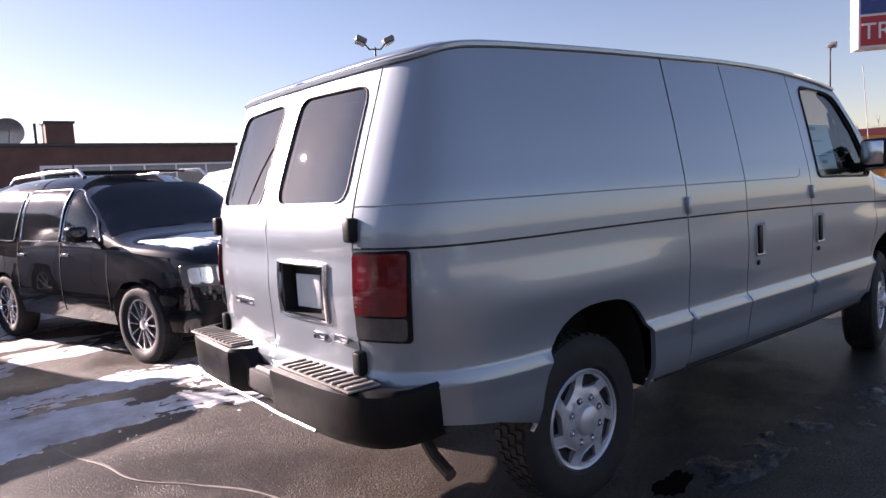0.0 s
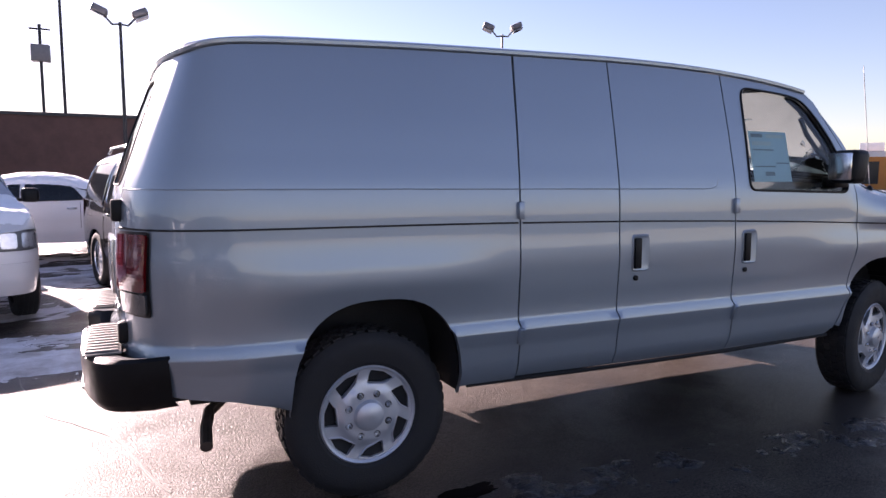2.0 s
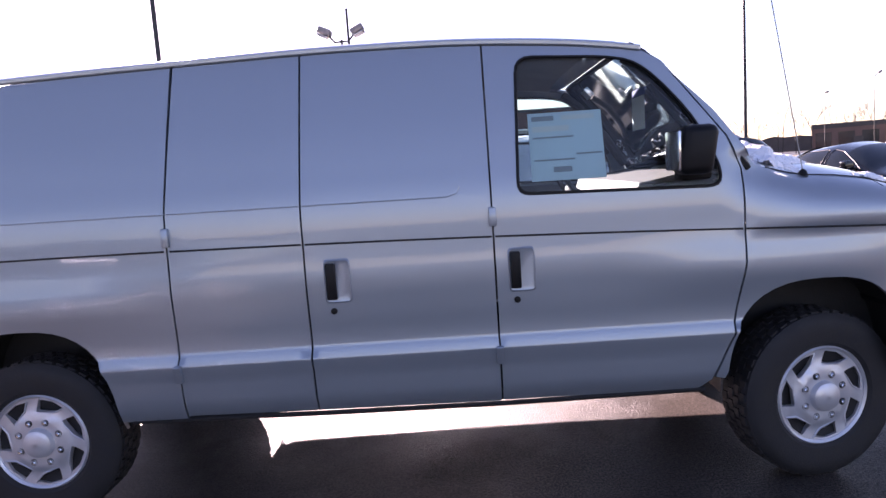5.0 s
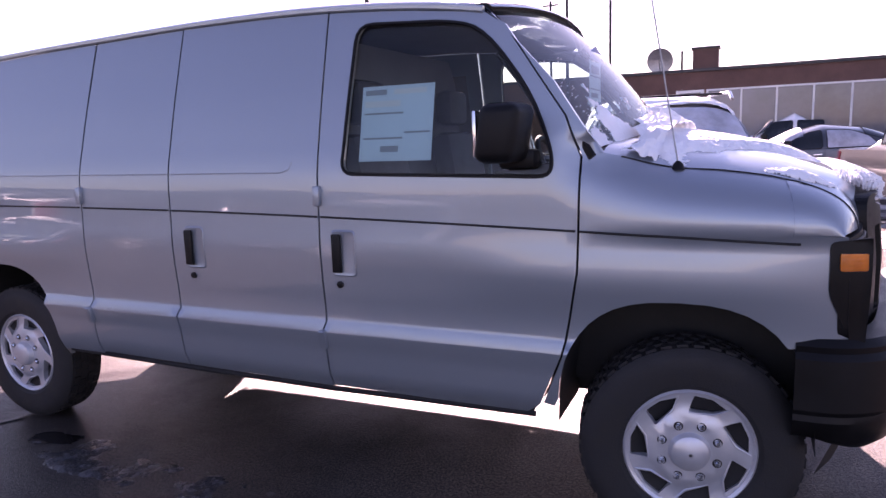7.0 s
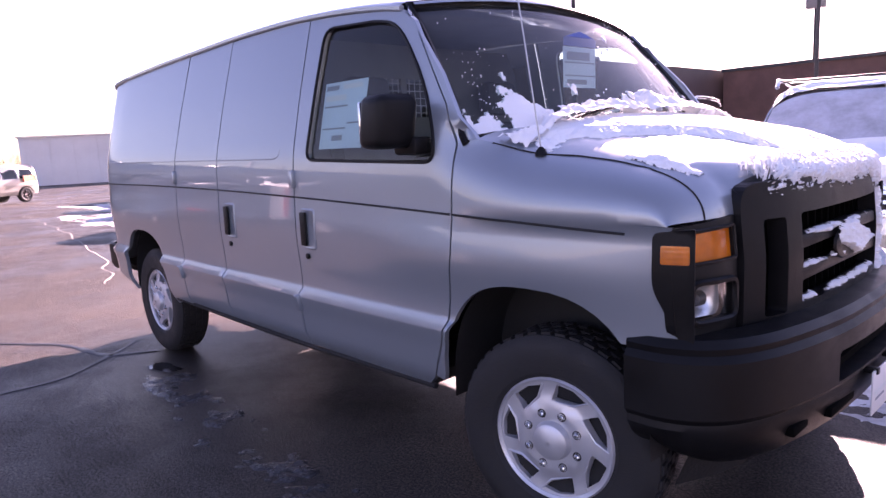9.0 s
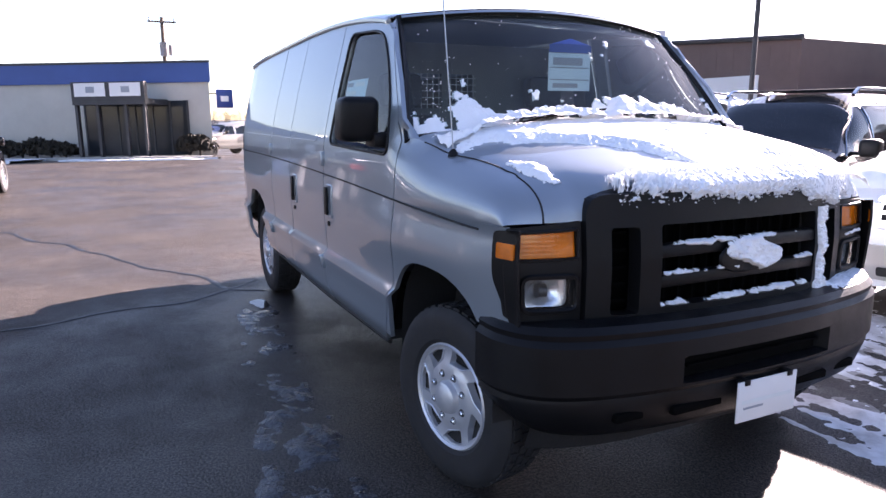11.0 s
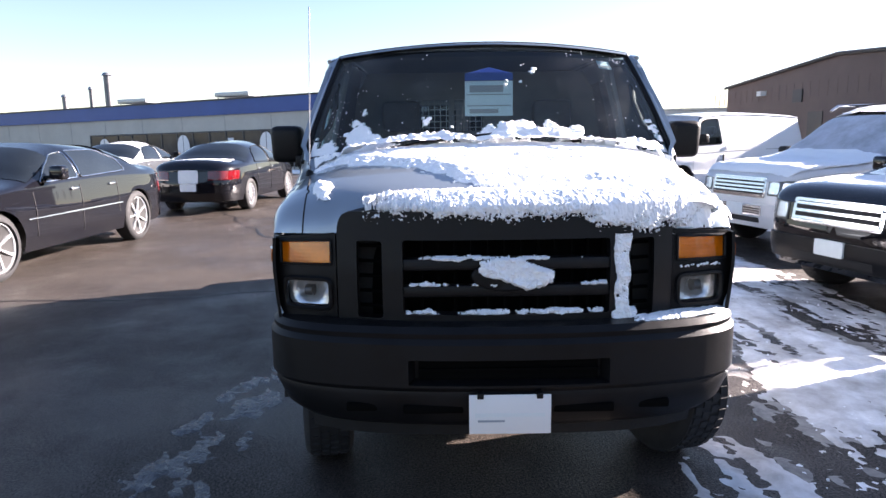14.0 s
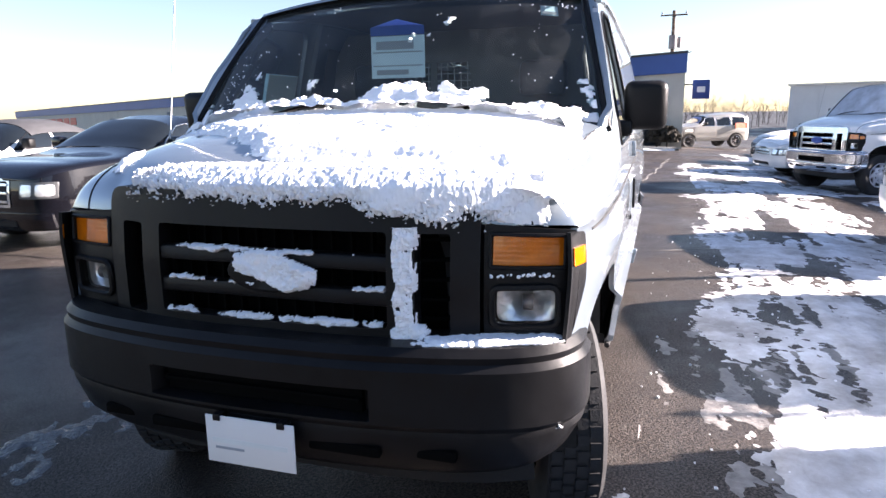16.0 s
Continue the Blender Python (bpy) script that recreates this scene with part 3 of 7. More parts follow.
def build_van(van, paint, hero=True):
    code = 0 if paint is SILVER else 1

    def two(name, bm, mat, label="", other=True):
        obs = [part(name, mirrored(bm), mat, van, label)] if other else []
        obs.append(part(name, bm, mat, van, label))
        for o in obs:
            o["paint"] = code
        return obs

    top = lambda q: GUTTER(float(np.interp(q, QX, LX))) - 0.02
    q_hinge = q_at(0.650)
    g = 0.004
    rear_arch, front_arch = arch(0.035, 0.42, 0.385, 0.478, 0.46), arch(3.455, 0.42, 0.405, 0.492, 0.46)

    def top_edge(q0, q1, n=14):
        return [(q, top(q)) for q in span(q0, q1, n)]

    # rear quarter, both sides; the left one runs on to the driver's door
    rear_foot = [(q_hinge + g, 0.60), (-0.6, 0.53)]
    quarter = rear_foot + rear_arch + [(0.5, 0.46), (0.712 - g, 0.46), (0.712 - g, 1.35)] + top_edge(0.75 - g, q_hinge + g)
    two("rear_quarter_panel", skin(quarter, wall_right, 0.06, rows=RIB, flange=0.025, inward=wall_in, edge=0.04), paint, other=False)
    long_side = rear_foot + rear_arch + [(0.5, 0.46), (2.087 - g, 0.445)] + [(2.087 - g, 1.35)] + top_edge(2.09 - g, q_hinge + g, 24)
    part("body_side_panel", mirrored(skin(long_side, wall_right, 0.07, rows=RIB, flange=0.025, inward=wall_in, edge=0.05)), paint, van)
    # side cargo doors
    d1 = [(0.712 + g, 0.475), (1.288 - g, 0.465), (1.288 - g, 1.35)] + top_edge(1.31 - g, 0.755 + g, 8) + [(0.712 + g, 1.35)]
    rear_leaf = two("side_door", skin(d1, wall_right, 0.06, rows=RIB, flange=0.025, inward=wall_in), paint, "rear leaf of the side cargo doors", False)[0]
    d2 = [(1.288 + g, 0.465), (2.087 - g, 0.455), (2.087 - g, 1.35)] + top_edge(2.09 - g, 1.31 + g, 10) + [(1.288 + g, 1.35)]
    front_leaf = two("side_door", skin(d2, wall_right, 0.06, rows=RIB, flange=0.025, inward=wall_in), paint, "front leaf of the side cargo doors", False)[0]
    handle_set(front_leaf, 1.375, 1.12, -1)
    # front doors
    pane = rounded([(2.20, 1.345), (3.035, 1.325), (3.04, 1.40), (2.955, 1.62), (2.755, 1.86), (2.62, 1.895), (2.23, 1.92)], [0.05, 0.05, 0.06, 0.2, 0.12, 0.08, 0.07])
    door = [(2.087 + g, 0.46), (2.93, 0.455), (2.985, 0.50), (3.07, 0.70), (3.125, 1.0), (3.13, 1.39), (3.075, 1.53), (2.84, 1.86), (2.76, 1.915)] + top_edge(2.6, 2.09 + g, 6) + [(2.087 + g, 1.35)]
    doors = two("front_door", skin(door, wall_right, 0.06, [pane], 0.025, wall_in, rows=RIB), paint)
    for s, d in ((1, doors[0]), (-1, doors[1])):
        fl = (lambda bm: mirrored(bm)) if s > 0 else (lambda bm: bm)
        inset = lambda q, z: wall_right(q, z, -0.012)
        pn = part("door_glass", fl(skin(pane, inset, 0.12, flange=0)), CLEARGLASS, d, "clear side window")
        pn.visible_shadow = False
        seal = [Vector(wall_right(u, v, 0.001)) for u, v in resample(pane, 0.05)]
        part("window_seal", fl(tube(seal, 0.007, 6, closed=True)), PLASTIC, d, "black rubber window seal")
        handle_set(d, 2.15, 1.12, s)
        for z in (1.26, 0.675):
            for x, mat in ((2.087, paint),) + (((0.712, paint),) if s < 0 else ()):
                b = box(-0.016, 0.016, -0.012, 0.02, z - 0.04, z + 0.04, 0.006)
                for v in b.verts:
                    c = wall_right(x + v.co.x, v.co.z, v.co.y)
                    v.co = c
                part("hinge", fl(b), paint, d if x > 1 else rear_leaf, "exposed door hinge")
        # mirror
        b = box(2.83, 2.97, -1.155, -0.985, 1.38, 1.575, 0.035, 3)
        for v in b.verts:
            v.co.x += 0.10 * (v.co.y + 1.0) + (0.02 if v.co.z > 1.5 else 0)
        mi = part("mirror", fl(b), PLASTIC, d, "large black door mirror")
        part("mirror_arm", fl(box(2.86, 2.99, -1.02, -0.93, 1.355, 1.42, 0.015)), PLASTIC, d)
        part("mirror_glass", fl(box(2.808, 2.822, -1.14, -1.01, 1.40, 1.555, 0.006, turn=Matrix.Rotation(radians(6), 4, "Z"))), CHROME, mi, "mirror glass")
    for s in (-1, 1):
        for q0, q1, z0 in ((q_hinge, 0.70, 1.205), (0.725, 1.28, 1.20), (1.296, 2.08, 1.185), (2.095, 3.12, 1.155), (3.135, 3.80, 1.118)):
            if s > 0 and 0.7 < q1 < 2.0:
                continue
            zz = lambda q: 1.206 - 0.0067 * max(0.0, q) ** 2
            pts = [wall_right(q, zz(q), 0.0008) for q in span(q0, q1, 24)]
            pts = [Vector((p.x, -p.y * s, p.z)) for p in pts]
            part("belt_groove", tube(pts, 0.0045, 5), SOOT, van)
        pts = [wall_right(q, 1.36 - 0.004 * max(0, q), 0.0002) for q in span(q_hinge, 1.9, 40)] + [wall_right(1.945, 1.365, -0.0012), wall_right(1.96, 1.40, -0.0012)]
        part("panel_crease", tube([Vector((p.x, -p.y * s, p.z)) for p in pts], 0.0026, 5), paint, van)
    # front fenders up to the shoulder line
    fender = [(3.0, 0.51), (3.04, 0.50)] + [p for p in front_arch[1:-6] if p[1] > 0.51] + [(3.83, 0.775), (3.965, 0.80), (3.93, 0.93), (3.93, SILL), (NOSE_X, SILL)] + [(x, SHOULDER(x)) for x in span(NOSE_X, 3.42, 8)] + [(3.205, 1.40), (3.035, 1.645), (2.795, 1.90), (2.77, 1.913), (2.845, 1.862), (3.083, 1.53), (3.138, 1.39), (3.133, 1.0), (3.078, 0.70)]
    fender = [(max(x, 0), z) for x, z in fender]
    two("front_fender", skin(fender, wall_right, 0.05, rows=RIB, flange=0.02, inward=wall_in, edge=0.03), paint)
    face = front_face
    # hood between the shoulders, rounded over the nose
    for_t = span(0, 1, 14)
    hb = grid(hood_fn, span(3.20, NOSE_X, 20), span(-1, 1, 40))
    def nose_side(t, u):
        p = nose(abs(u) * shut_line(t), t)
        return Vector((p.x, p.y * (1 if u < 0 else -1), p.z))
    grid(nose_side, for_t, span(-1, 1, 60), hb)
    bmesh.ops.remove_doubles(hb, verts=hb.verts, dist=0.003)
    bmesh.ops.recalc_face_normals(hb, faces=hb.faces)
    part("hood", hb, paint, van)
    cb = grid(lambda t, u: nose(shut_line(t) + (1 - shut_line(t)) * u, t), for_t, span(0, 1, 18))
    bmesh.ops.recalc_face_normals(cb, faces=cb.faces)
    two("fender_corner", cb, paint)
    gap = tube([wall_right(x, SHOULDER(x), 0.0005) for x in span(3.26, NOSE_X, 16)] + [nose(shut_line(t), t) for t in span(0.06, 1, 14)], 0.0035, 5)
    two("hood_gap", gap, SOOT)
    # roof, drip rails
    across = [math.sin(a1) for a1 in span(-math.pi / 2, math.pi / 2, 24)]
    rb = grid(roof_top, [float(RIM_X[0]) + d for d in (0.0005, 0.002, 0.006, 0.014, 0.03, 0.06, 0.1, 0.16, 0.24)] + span(-0.6, 2.66, 34), across)
    grid(lambda v, u: roof_top(2.66, u).lerp(screen(u, 1.0) + Vector((-0.012, 0, 0.012)), v), span(0, 1, 6), across, rb)
    bmesh.ops.recalc_face_normals(rb, faces=rb.faces)
    part("roof", rb, paint, van)
    for s in (-1, 1):
        pts = [wall_right(q, GUTTER(float(np.interp(q, QX, LX))) - 0.005, 0.006) for q in span(REAR + 0.001, -0.42, 30) + span(-0.3, 2.76, 30)]
        part("drip_rail", tube([Vector((p.x, -p.y * s, p.z)) for p in pts], 0.013, 6), paint, van, "roof drip rail")
    # windshield pillars between the glass and the door frames
    for s in (-1, 1):
        def pillar(v, b1):
            x, z = (3.205 - 0.17 * v / 0.5, 1.40 + 0.245 * v / 0.5) if v < 0.5 else (3.035 - 0.24 * (v - 0.5) / 0.5, 1.645 + 0.255 * (v - 0.5) / 0.5)
            p = screen(-1, v, -0.002).lerp(wall_right(x, z, -0.001), b1) + Vector((0.006, -0.006, 0.004)) * math.sin(math.pi * b1)
            return Vector((p.x, -p.y * s, p.z))
        pb = grid(pillar, span(0, 1, 14), span(0, 1, 5))
        bmesh.ops.recalc_face_normals(pb, faces=pb.faces)
        part("windshield_pillar", pb, paint, van)
    header = grid(lambda q, z: wall_right(q, z, -0.003), span(q_at(0.0), q_at(0.70), 14), span(1.828, 1.895, 3))
    part("rear_header", header.copy(), paint, van)
    part("rear_header", mirrored(header), paint, van)
    header.free()
    # windshield
    ws = part("windshield", grid(lambda u, v: screen(u, v), span(-1, 1, 24), span(0, 1, 10)), WINDSHIELD if hero else FROSTED, van, "windshield with rime and snow spots")
    ws.visible_shadow = False
    rim = [screen(u, 0, -0.004) for u in span(-1, 1, 20)] + [screen(1, v, -0.004) for v in span(0, 1, 8)[1:]] + [screen(u, 1, -0.004) for u in span(1, -1, 20)[1:]] + [screen(-1, v, -0.004) for v in span(1, 0, 8)[1:-1]]
    part("windshield_seal", tube(rim, 0.017, 6, closed=True), PLASTIC, ws, "black windshield seal")
    lip_bm = grid(lambda u, v: screen(u * 0.995, 0.962 + 0.05 * v, 0.020 - 0.022 * max(0, 2 * v - 1)), span(-1, 1, 24), span(0, 1, 5))
    bmesh.ops.recalc_face_normals(lip_bm, faces=lip_bm.faces)
    part("roof_lip", lip_bm, paint, van)
    cowl = grid(lambda u, v: screen(u, 0).lerp(hood_top(3.27 + 0.06 * (1 - u * u), 0.86 * u), v) + Vector((0, 0, -0.03 * math.sin(math.pi * v))), span(-1, 1, 16), span(0, 1, 4))
    bmesh.ops.recalc_face_normals(cowl, faces=cowl.faces)
    part("cowl", cowl, PLASTIC, van, "black wiper cowl")
    for y0, y1 in ((-0.62, 0.02), (0.12, 0.74)):
        pts = [screen(y0 / 0.9, -0.02, 0.01), screen((y0 + y1) / 1.8, 0.05, 0.025), screen(y1 / 0.9, 0.10, 0.02)]
        part("wiper", tube(pts, [0.011, 0.008, 0.005], 6), PLASTIC, van, "black wiper")
    # back doors
    for s in (-1, 1):
        fl = (lambda bm: bm) if s < 0 else mirrored
        qa, qb = q_at(0.004), q_at(0.645)
        ztop = 1.845
        dr = [(qa, 0.62), (qb, 0.62)] + [(q, top(q) + 0.006) for q in span(qb, qa, 6)]
        pane = rounded([(q_at(0.075), 1.375), (q_at(0.60), 1.375), (q_at(0.595), 1.815), (q_at(0.075), 1.825)], 0.07)
        holes = [pane]
        if s < 0:
            plate = [(q_at(0.115), 0.92), (q_at(0.48), 0.92), (q_at(0.48), 1.14), (q_at(0.115), 1.14)]
            holes.append(plate)
        rd = part("rear_door", fl(skin(dr, wall_right, 0.05, holes, 0.03, wall_in, rows=RIB)), paint, van)
        pn = part("rear_glass", fl(skin(pane, lambda q, z: wall_right(q, z, -0.006), 0.1, flange=0)), REARGLASS, rd, "rear door window")
        pn.visible_shadow = False
        part("glass_seal", fl(tube([wall_right(u, v, 0.0) for u, v in resample(pane, 0.05)], 0.005, 6, closed=True)), PLASTIC, rd)
        for z in (1.275, 0.78):
            c = wall_right(q_at(0.65), z, 0.012)
            part("hinge", fl(box(c.x - 0.02, c.x + 0.03, c.y - 0.025, c.y + 0.025, z - 0.045, z + 0.045, 0.012)), PLASTIC, rd, "dark door hinge")
        if s < 0:
            b = box(-0.985, -0.925, -0.475, -0.12, 0.925, 1.135)
            bmesh.ops.delete(b, geom=[f for f in b.faces if f.normal.x < -0.9], context="FACES_ONLY")
            bmesh.ops.reverse_faces(b, faces=b.faces)
            rec = part("plate_recess", b, SOOT, rd, "recess for the plate")
            fr = [wall_right(u, v, 0.004) for u, v in resample(plate, 0.06)]
            part("plate_frame", tube(fr, 0.011, 6, closed=True), CHROME, rd, "bright plate frame")
            part("dealer_plate", box(-0.940, -0.932, -0.335, -0.17, 0.945, 1.085, 0.003, turn=Matrix.Rotation(radians(8), 4, "Z")), PAPER, rd, "pale blue dealer plate")
        for z, w0, w1, mat in ((0.86, 0.50, 0.60, CHROME), (0.855, 0.36, 0.45, CHROME)):
            if s < 0:
                c = wall_right(q_at((w0 + w1) / 2), z, 0.004)
                part("badge", box(c.x - 0.004, c.x + 0.003, -w1, -w0, z - 0.015, z + 0.015, 0.003), mat, rd, "chrome model badge")
        if s > 0:
            c = wall_right(q_at(0.3), 0.93, 0)
            part("badge", box(c.x - 0.008, c.x, 0.2, 0.4, 0.915, 0.945, 0.003), CHROME, rd, "chrome badge")
    part("rear_sill", grid(lambda q, z: wall_right(q, z, -0.012), span(q_at(0.0), q_at(0.68), 12), [0.52, 0.56, 0.60, 0.64]), paint, van)
    part("rear_sill", mirrored(grid(lambda q, z: wall_right(q, z, -0.012), span(q_at(0.0), q_at(0.68), 12), [0.52, 0.56, 0.60, 0.64])), paint, van)
    # tail lamps wrap round the corners
    for s in (-1, 1):
        fl = (lambda bm: bm) if s < 0 else mirrored
        q0, q1 = q_at(0.655), q_at(0.825) + 0.03
        red = rounded([(q0, 0.965), (q1, 0.965), (q1 + 0.01, 1.19), (q0, 1.185)], 0.015)
        clr = rounded([(q0, 0.875), (q1 - 0.005, 0.875), (q1, 0.957), (q0, 0.957)], 0.015)
        tl = part("tail_lamp", fl(skin(red, lambda q, z: wall_right(q, z, 0.016), 0.04, flange=0.02, inward=wall_in)), RED, van, "red tail lamp lens")
        part("reverse_lens", fl(skin(clr, lambda q, z: wall_right(q, z, 0.014), 0.04, flange=0.02, inward=wall_in)), SMOKED, tl, "clear reversing lens")
        part("lamp_rim", fl(skin(rounded([(q0 - 0.01, 0.865), (q1 + 0.014, 0.865), (q1 + 0.022, 1.2), (q0 - 0.01, 1.195)], 0.02), lambda q, z: wall_right(q, z, 0.004), 0.05, flange=0.0)), PLASTIC, tl)
    # rear step bumper: two ribbed steps on black ends with a lower notch between them
    half = smooth_line([(-0.80, -0.925), (-0.95, -0.925), (-1.055, -0.86), (-1.11, -0.68), (-1.125, -0.42), (-1.13, -0.25)], 5) + [Vector(p) for p in ((-1.128, -0.225), (-1.075, -0.165), (-1.068, -0.10), (-1.068, 0.0))]
    outline = [(p.x, p.y) for p in half] + [(p.x, -p.y) for p in half[-2::-1]]
    bb = bmesh.new()
    rows = []
    for x, y in outline:
        low = 0.06 if abs(y) < 0.16 else 0.0
        back = min(-0.86, x + 0.10) if abs(y) > 0.8 else -0.95
        rows.append([bb.verts.new((back, y * 0.99, 0.725 - low)), bb.verts.new((x + 0.02, y * 0.985, 0.727 - low)), bb.verts.new((x + 0.004, y, 0.715 - low)), bb.verts.new((x, y, 0.69 - low)),
                     bb.verts.new((x + 0.008, y, 0.56)), bb.verts.new((x + 0.03, y * 0.985, 0.525)), bb.verts.new((back, y * 0.98, 0.52))])
    for r0, r1 in zip(rows, rows[1:]):
        for k in range(6):
            bb.faces.new((r0[k], r1[k], r1[k + 1], r0[k + 1]))
    bmesh.ops.recalc_face_normals(bb, faces=bb.faces)
    bu = part("rear_bumper", bb, PLASTIC, van, "black rear step bumper")
    for s in (-1, 1):
        part("step_plate", box(-1.10, -0.965, 0.245 * s, 0.80 * s, 0.726, 0.734, 0.003), GRIME, bu, "ribbed dirty metal step plate")
        for k in range(11):
            y = (0.27 + 0.05 * k) * s
            part("step_rib", box(-1.092, -0.975, y - 0.011, y + 0.011, 0.733, 0.742, 0.003), GRIME, bu)
    strip_pts = [(x + 0.004, y * 0.99, 0.545) for x, y in outline if -0.62 < y < 0.80]
    part("lower_trim", tube([(p[0] if abs(p[1]) > 0.2 else -1.12, p[1], p[2]) for p in strip_pts], 0.007, 6), STEEL, bu, "bright lower edge")
    part("hitch_notch", box(-1.078, -1.0, -0.145, 0.145, 0.56, 0.655, 0.01), SOOT, bu)
    # chassis, axles, exhaust, floor
    part("floor_pan", box(-0.95, 3.0, -0.575, 0.575, 0.47, 0.52), SOOT, van)
    for s in (-1, 1):
        part("floor_side", box(0.45, 2.95, 0.58 * s, 0.94 * s, 0.455, 0.50), SOOT, van)
        part("floor_side", box(-0.95, -0.40, 0.58 * s, 0.90 * s, 0.54, 0.58), SOOT, van)
    part("engine_bay", box(2.95, 3.93, -0.66, 0.66, 0.50, 1.12), SOOT, van)
    for s in (-1, 1):
        part("frame_rail", box(-0.7, 3.9, 0.38 * s, 0.46 * s, 0.37, 0.52, 0.01), SOOT, van)
        part("rocker_flange", tube([(0.46, s * 0.955, 0.458), (1.3, s * 0.958, 0.447), (2.1, s * 0.958, 0.442), (2.96, s * 0.952, 0.45)], 0.012, 6), SOOT, van)
        for cx, a1, b1 in ((0.035, 0.40, 0.49), (3.455, 0.415, 0.50)):
            ar = arch(cx, 0.42, a1, b1, 0.44)
            gb = grid(lambda i, y: Vector((ar[int(i)][0], y * s, ar[int(i)][1])), range(len(ar)), [0.60, 0.78, 0.925])
            bmesh.ops.recalc_face_normals(gb, faces=gb.faces)
            part("wheel_housing", gb, SOOT, van)
            part("housing_wall", box(cx - a1, cx + a1, 0.585 * s, 0.60 * s, 0.44, 0.93), SOOT, van)
    part("rear_axle", tube([(0, -0.72, 0.372), (0, -0.12, 0.372), (0, 0, 0.372), (0, 0.12, 0.372), (0, 0.72, 0.372)], [0.05, 0.05, 0.15, 0.05, 0.05], 10), SOOT, van)
    part("front_axle", tube([(3.505, -0.72, 0.36), (3.505, 0.72, 0.33)], 0.05, 8), SOOT, van)
    part("drive_shaft", tube([(0.1, 0, 0.37), (2.4, 0, 0.45)], 0.045, 8), SOOT, van)
    part("fuel_tank", box(1.2, 2.3, 0.45, 0.80, 0.36, 0.48, 0.04), SOOT, van)
    part("tailpipe", tube([(0.75, -0.55, 0.43), (0.1, -0.55, 0.52), (-0.40, -0.53, 0.44), (-0.56, -0.535, 0.415), (-0.63, -0.58, 0.375), (-0.655, -0.68, 0.335), (-0.665, -0.79, 0.295)], 0.026, 10), PIPE, van, "rusty exhaust tailpipe")
    for s in (-1, 1):
        wheel("rear_wheel", van, 0.0, s * 0.815, s)
        wheel("front_wheel", van, 3.475, s * 0.815, s, steer=(17.0 if s > 0 else 11.0) if hero else 0.0)
    # front end: black bezel with lamps, grille and bumper
    inw = lambda y, z: Vector((-1, 0, 0))
    grille_mat = PLASTIC if hero else CHROME
    outer = rounded([(-0.655, 0.775), (0.655, 0.775), (0.655, 1.19), (0.62, 1.232), (-0.62, 1.232), (-0.655, 1.19)], [0.02, 0.02, 0.05, 0.05, 0.05, 0.05])
    cells = [[(-0.395, 0.838), (0.395, 0.838), (0.395, 1.125), (-0.395, 1.125)], [(-0.575, 0.82), (-0.475, 0.82), (-0.475, 1.12), (-0.575, 1.12)], [(0.475, 0.82), (0.575, 0.82), (0.575, 1.12), (0.475, 1.12)]]
    gr = part("grille_surround", skin(outer, lambda y, z: face(y, z, 0.035), 0.06, [rounded(c, 0.015) for c in cells], 0.06, inw), grille_mat, van, "black plastic grille surround")
    lip = grid(lambda t, y: face(y, 1.228, 0.035).lerp(Vector((3.97, y * 0.99, hood_top(3.97, y).z + 0.004)), t) + Vector((0, 0, 0.010 * math.sin(math.pi * t) * (1 - (abs(y) / 0.645) ** 6) - 0.03 * (abs(y) / 0.645) ** 8)), span(0, 1, 6), span(-0.645, 0.645, 40))
    bmesh.ops.recalc_face_normals(lip, faces=lip.faces)
    part("grille_lip", lip, grille_mat, gr)
    for z in (0.925, 1.03):
        b = box(-0.40, 0.40, -0.0, 0.05, z - 0.023, z + 0.023, 0.010)
        for v in b.verts:
            v.co = face(v.co.x, v.co.z, v.co.y - 0.02)
        part("grille_bar", b, grille_mat, gr, "horizontal grille bar")
    # fins, louvers and backing are coloured near-black to paint the openings' shade
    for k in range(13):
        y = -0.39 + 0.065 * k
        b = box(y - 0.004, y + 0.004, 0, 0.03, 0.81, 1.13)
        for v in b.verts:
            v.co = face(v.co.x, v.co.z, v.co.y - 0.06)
        part("grille_fin", b, SHADEBLACK, gr)
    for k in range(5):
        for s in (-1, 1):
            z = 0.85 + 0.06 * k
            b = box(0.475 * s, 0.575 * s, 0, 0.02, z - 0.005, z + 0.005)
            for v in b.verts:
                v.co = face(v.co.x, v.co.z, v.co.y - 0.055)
            part("grille_louver", b, SHADEBLACK, gr)
    part("grille_backing", grid(lambda y, z: face(y, z, -0.10), span(-0.64, 0.64, 8), span(0.77, 1.16, 3)), SHADEBLACK, gr)
    em = lathe([(0.001, 0.0), (0.08, 0.012), (0.095, 0.008), (0.10, 0.0)], 32, Matrix.Translation((4.10, 0.01, 0.985)) @ Matrix.Diagonal((1, 1, 1, 1)), caps=False)
    for v in em.verts:
        c = v.co - Vector((4.10, 0.01, 0.985))
        v.co = Vector((4.105 + c.y, 0.01 + c.x * 1.45, 0.985 + c.z * 0.62))
    part("emblem", em, PLASTIC if hero else BLUEINK, gr, "oval emblem")
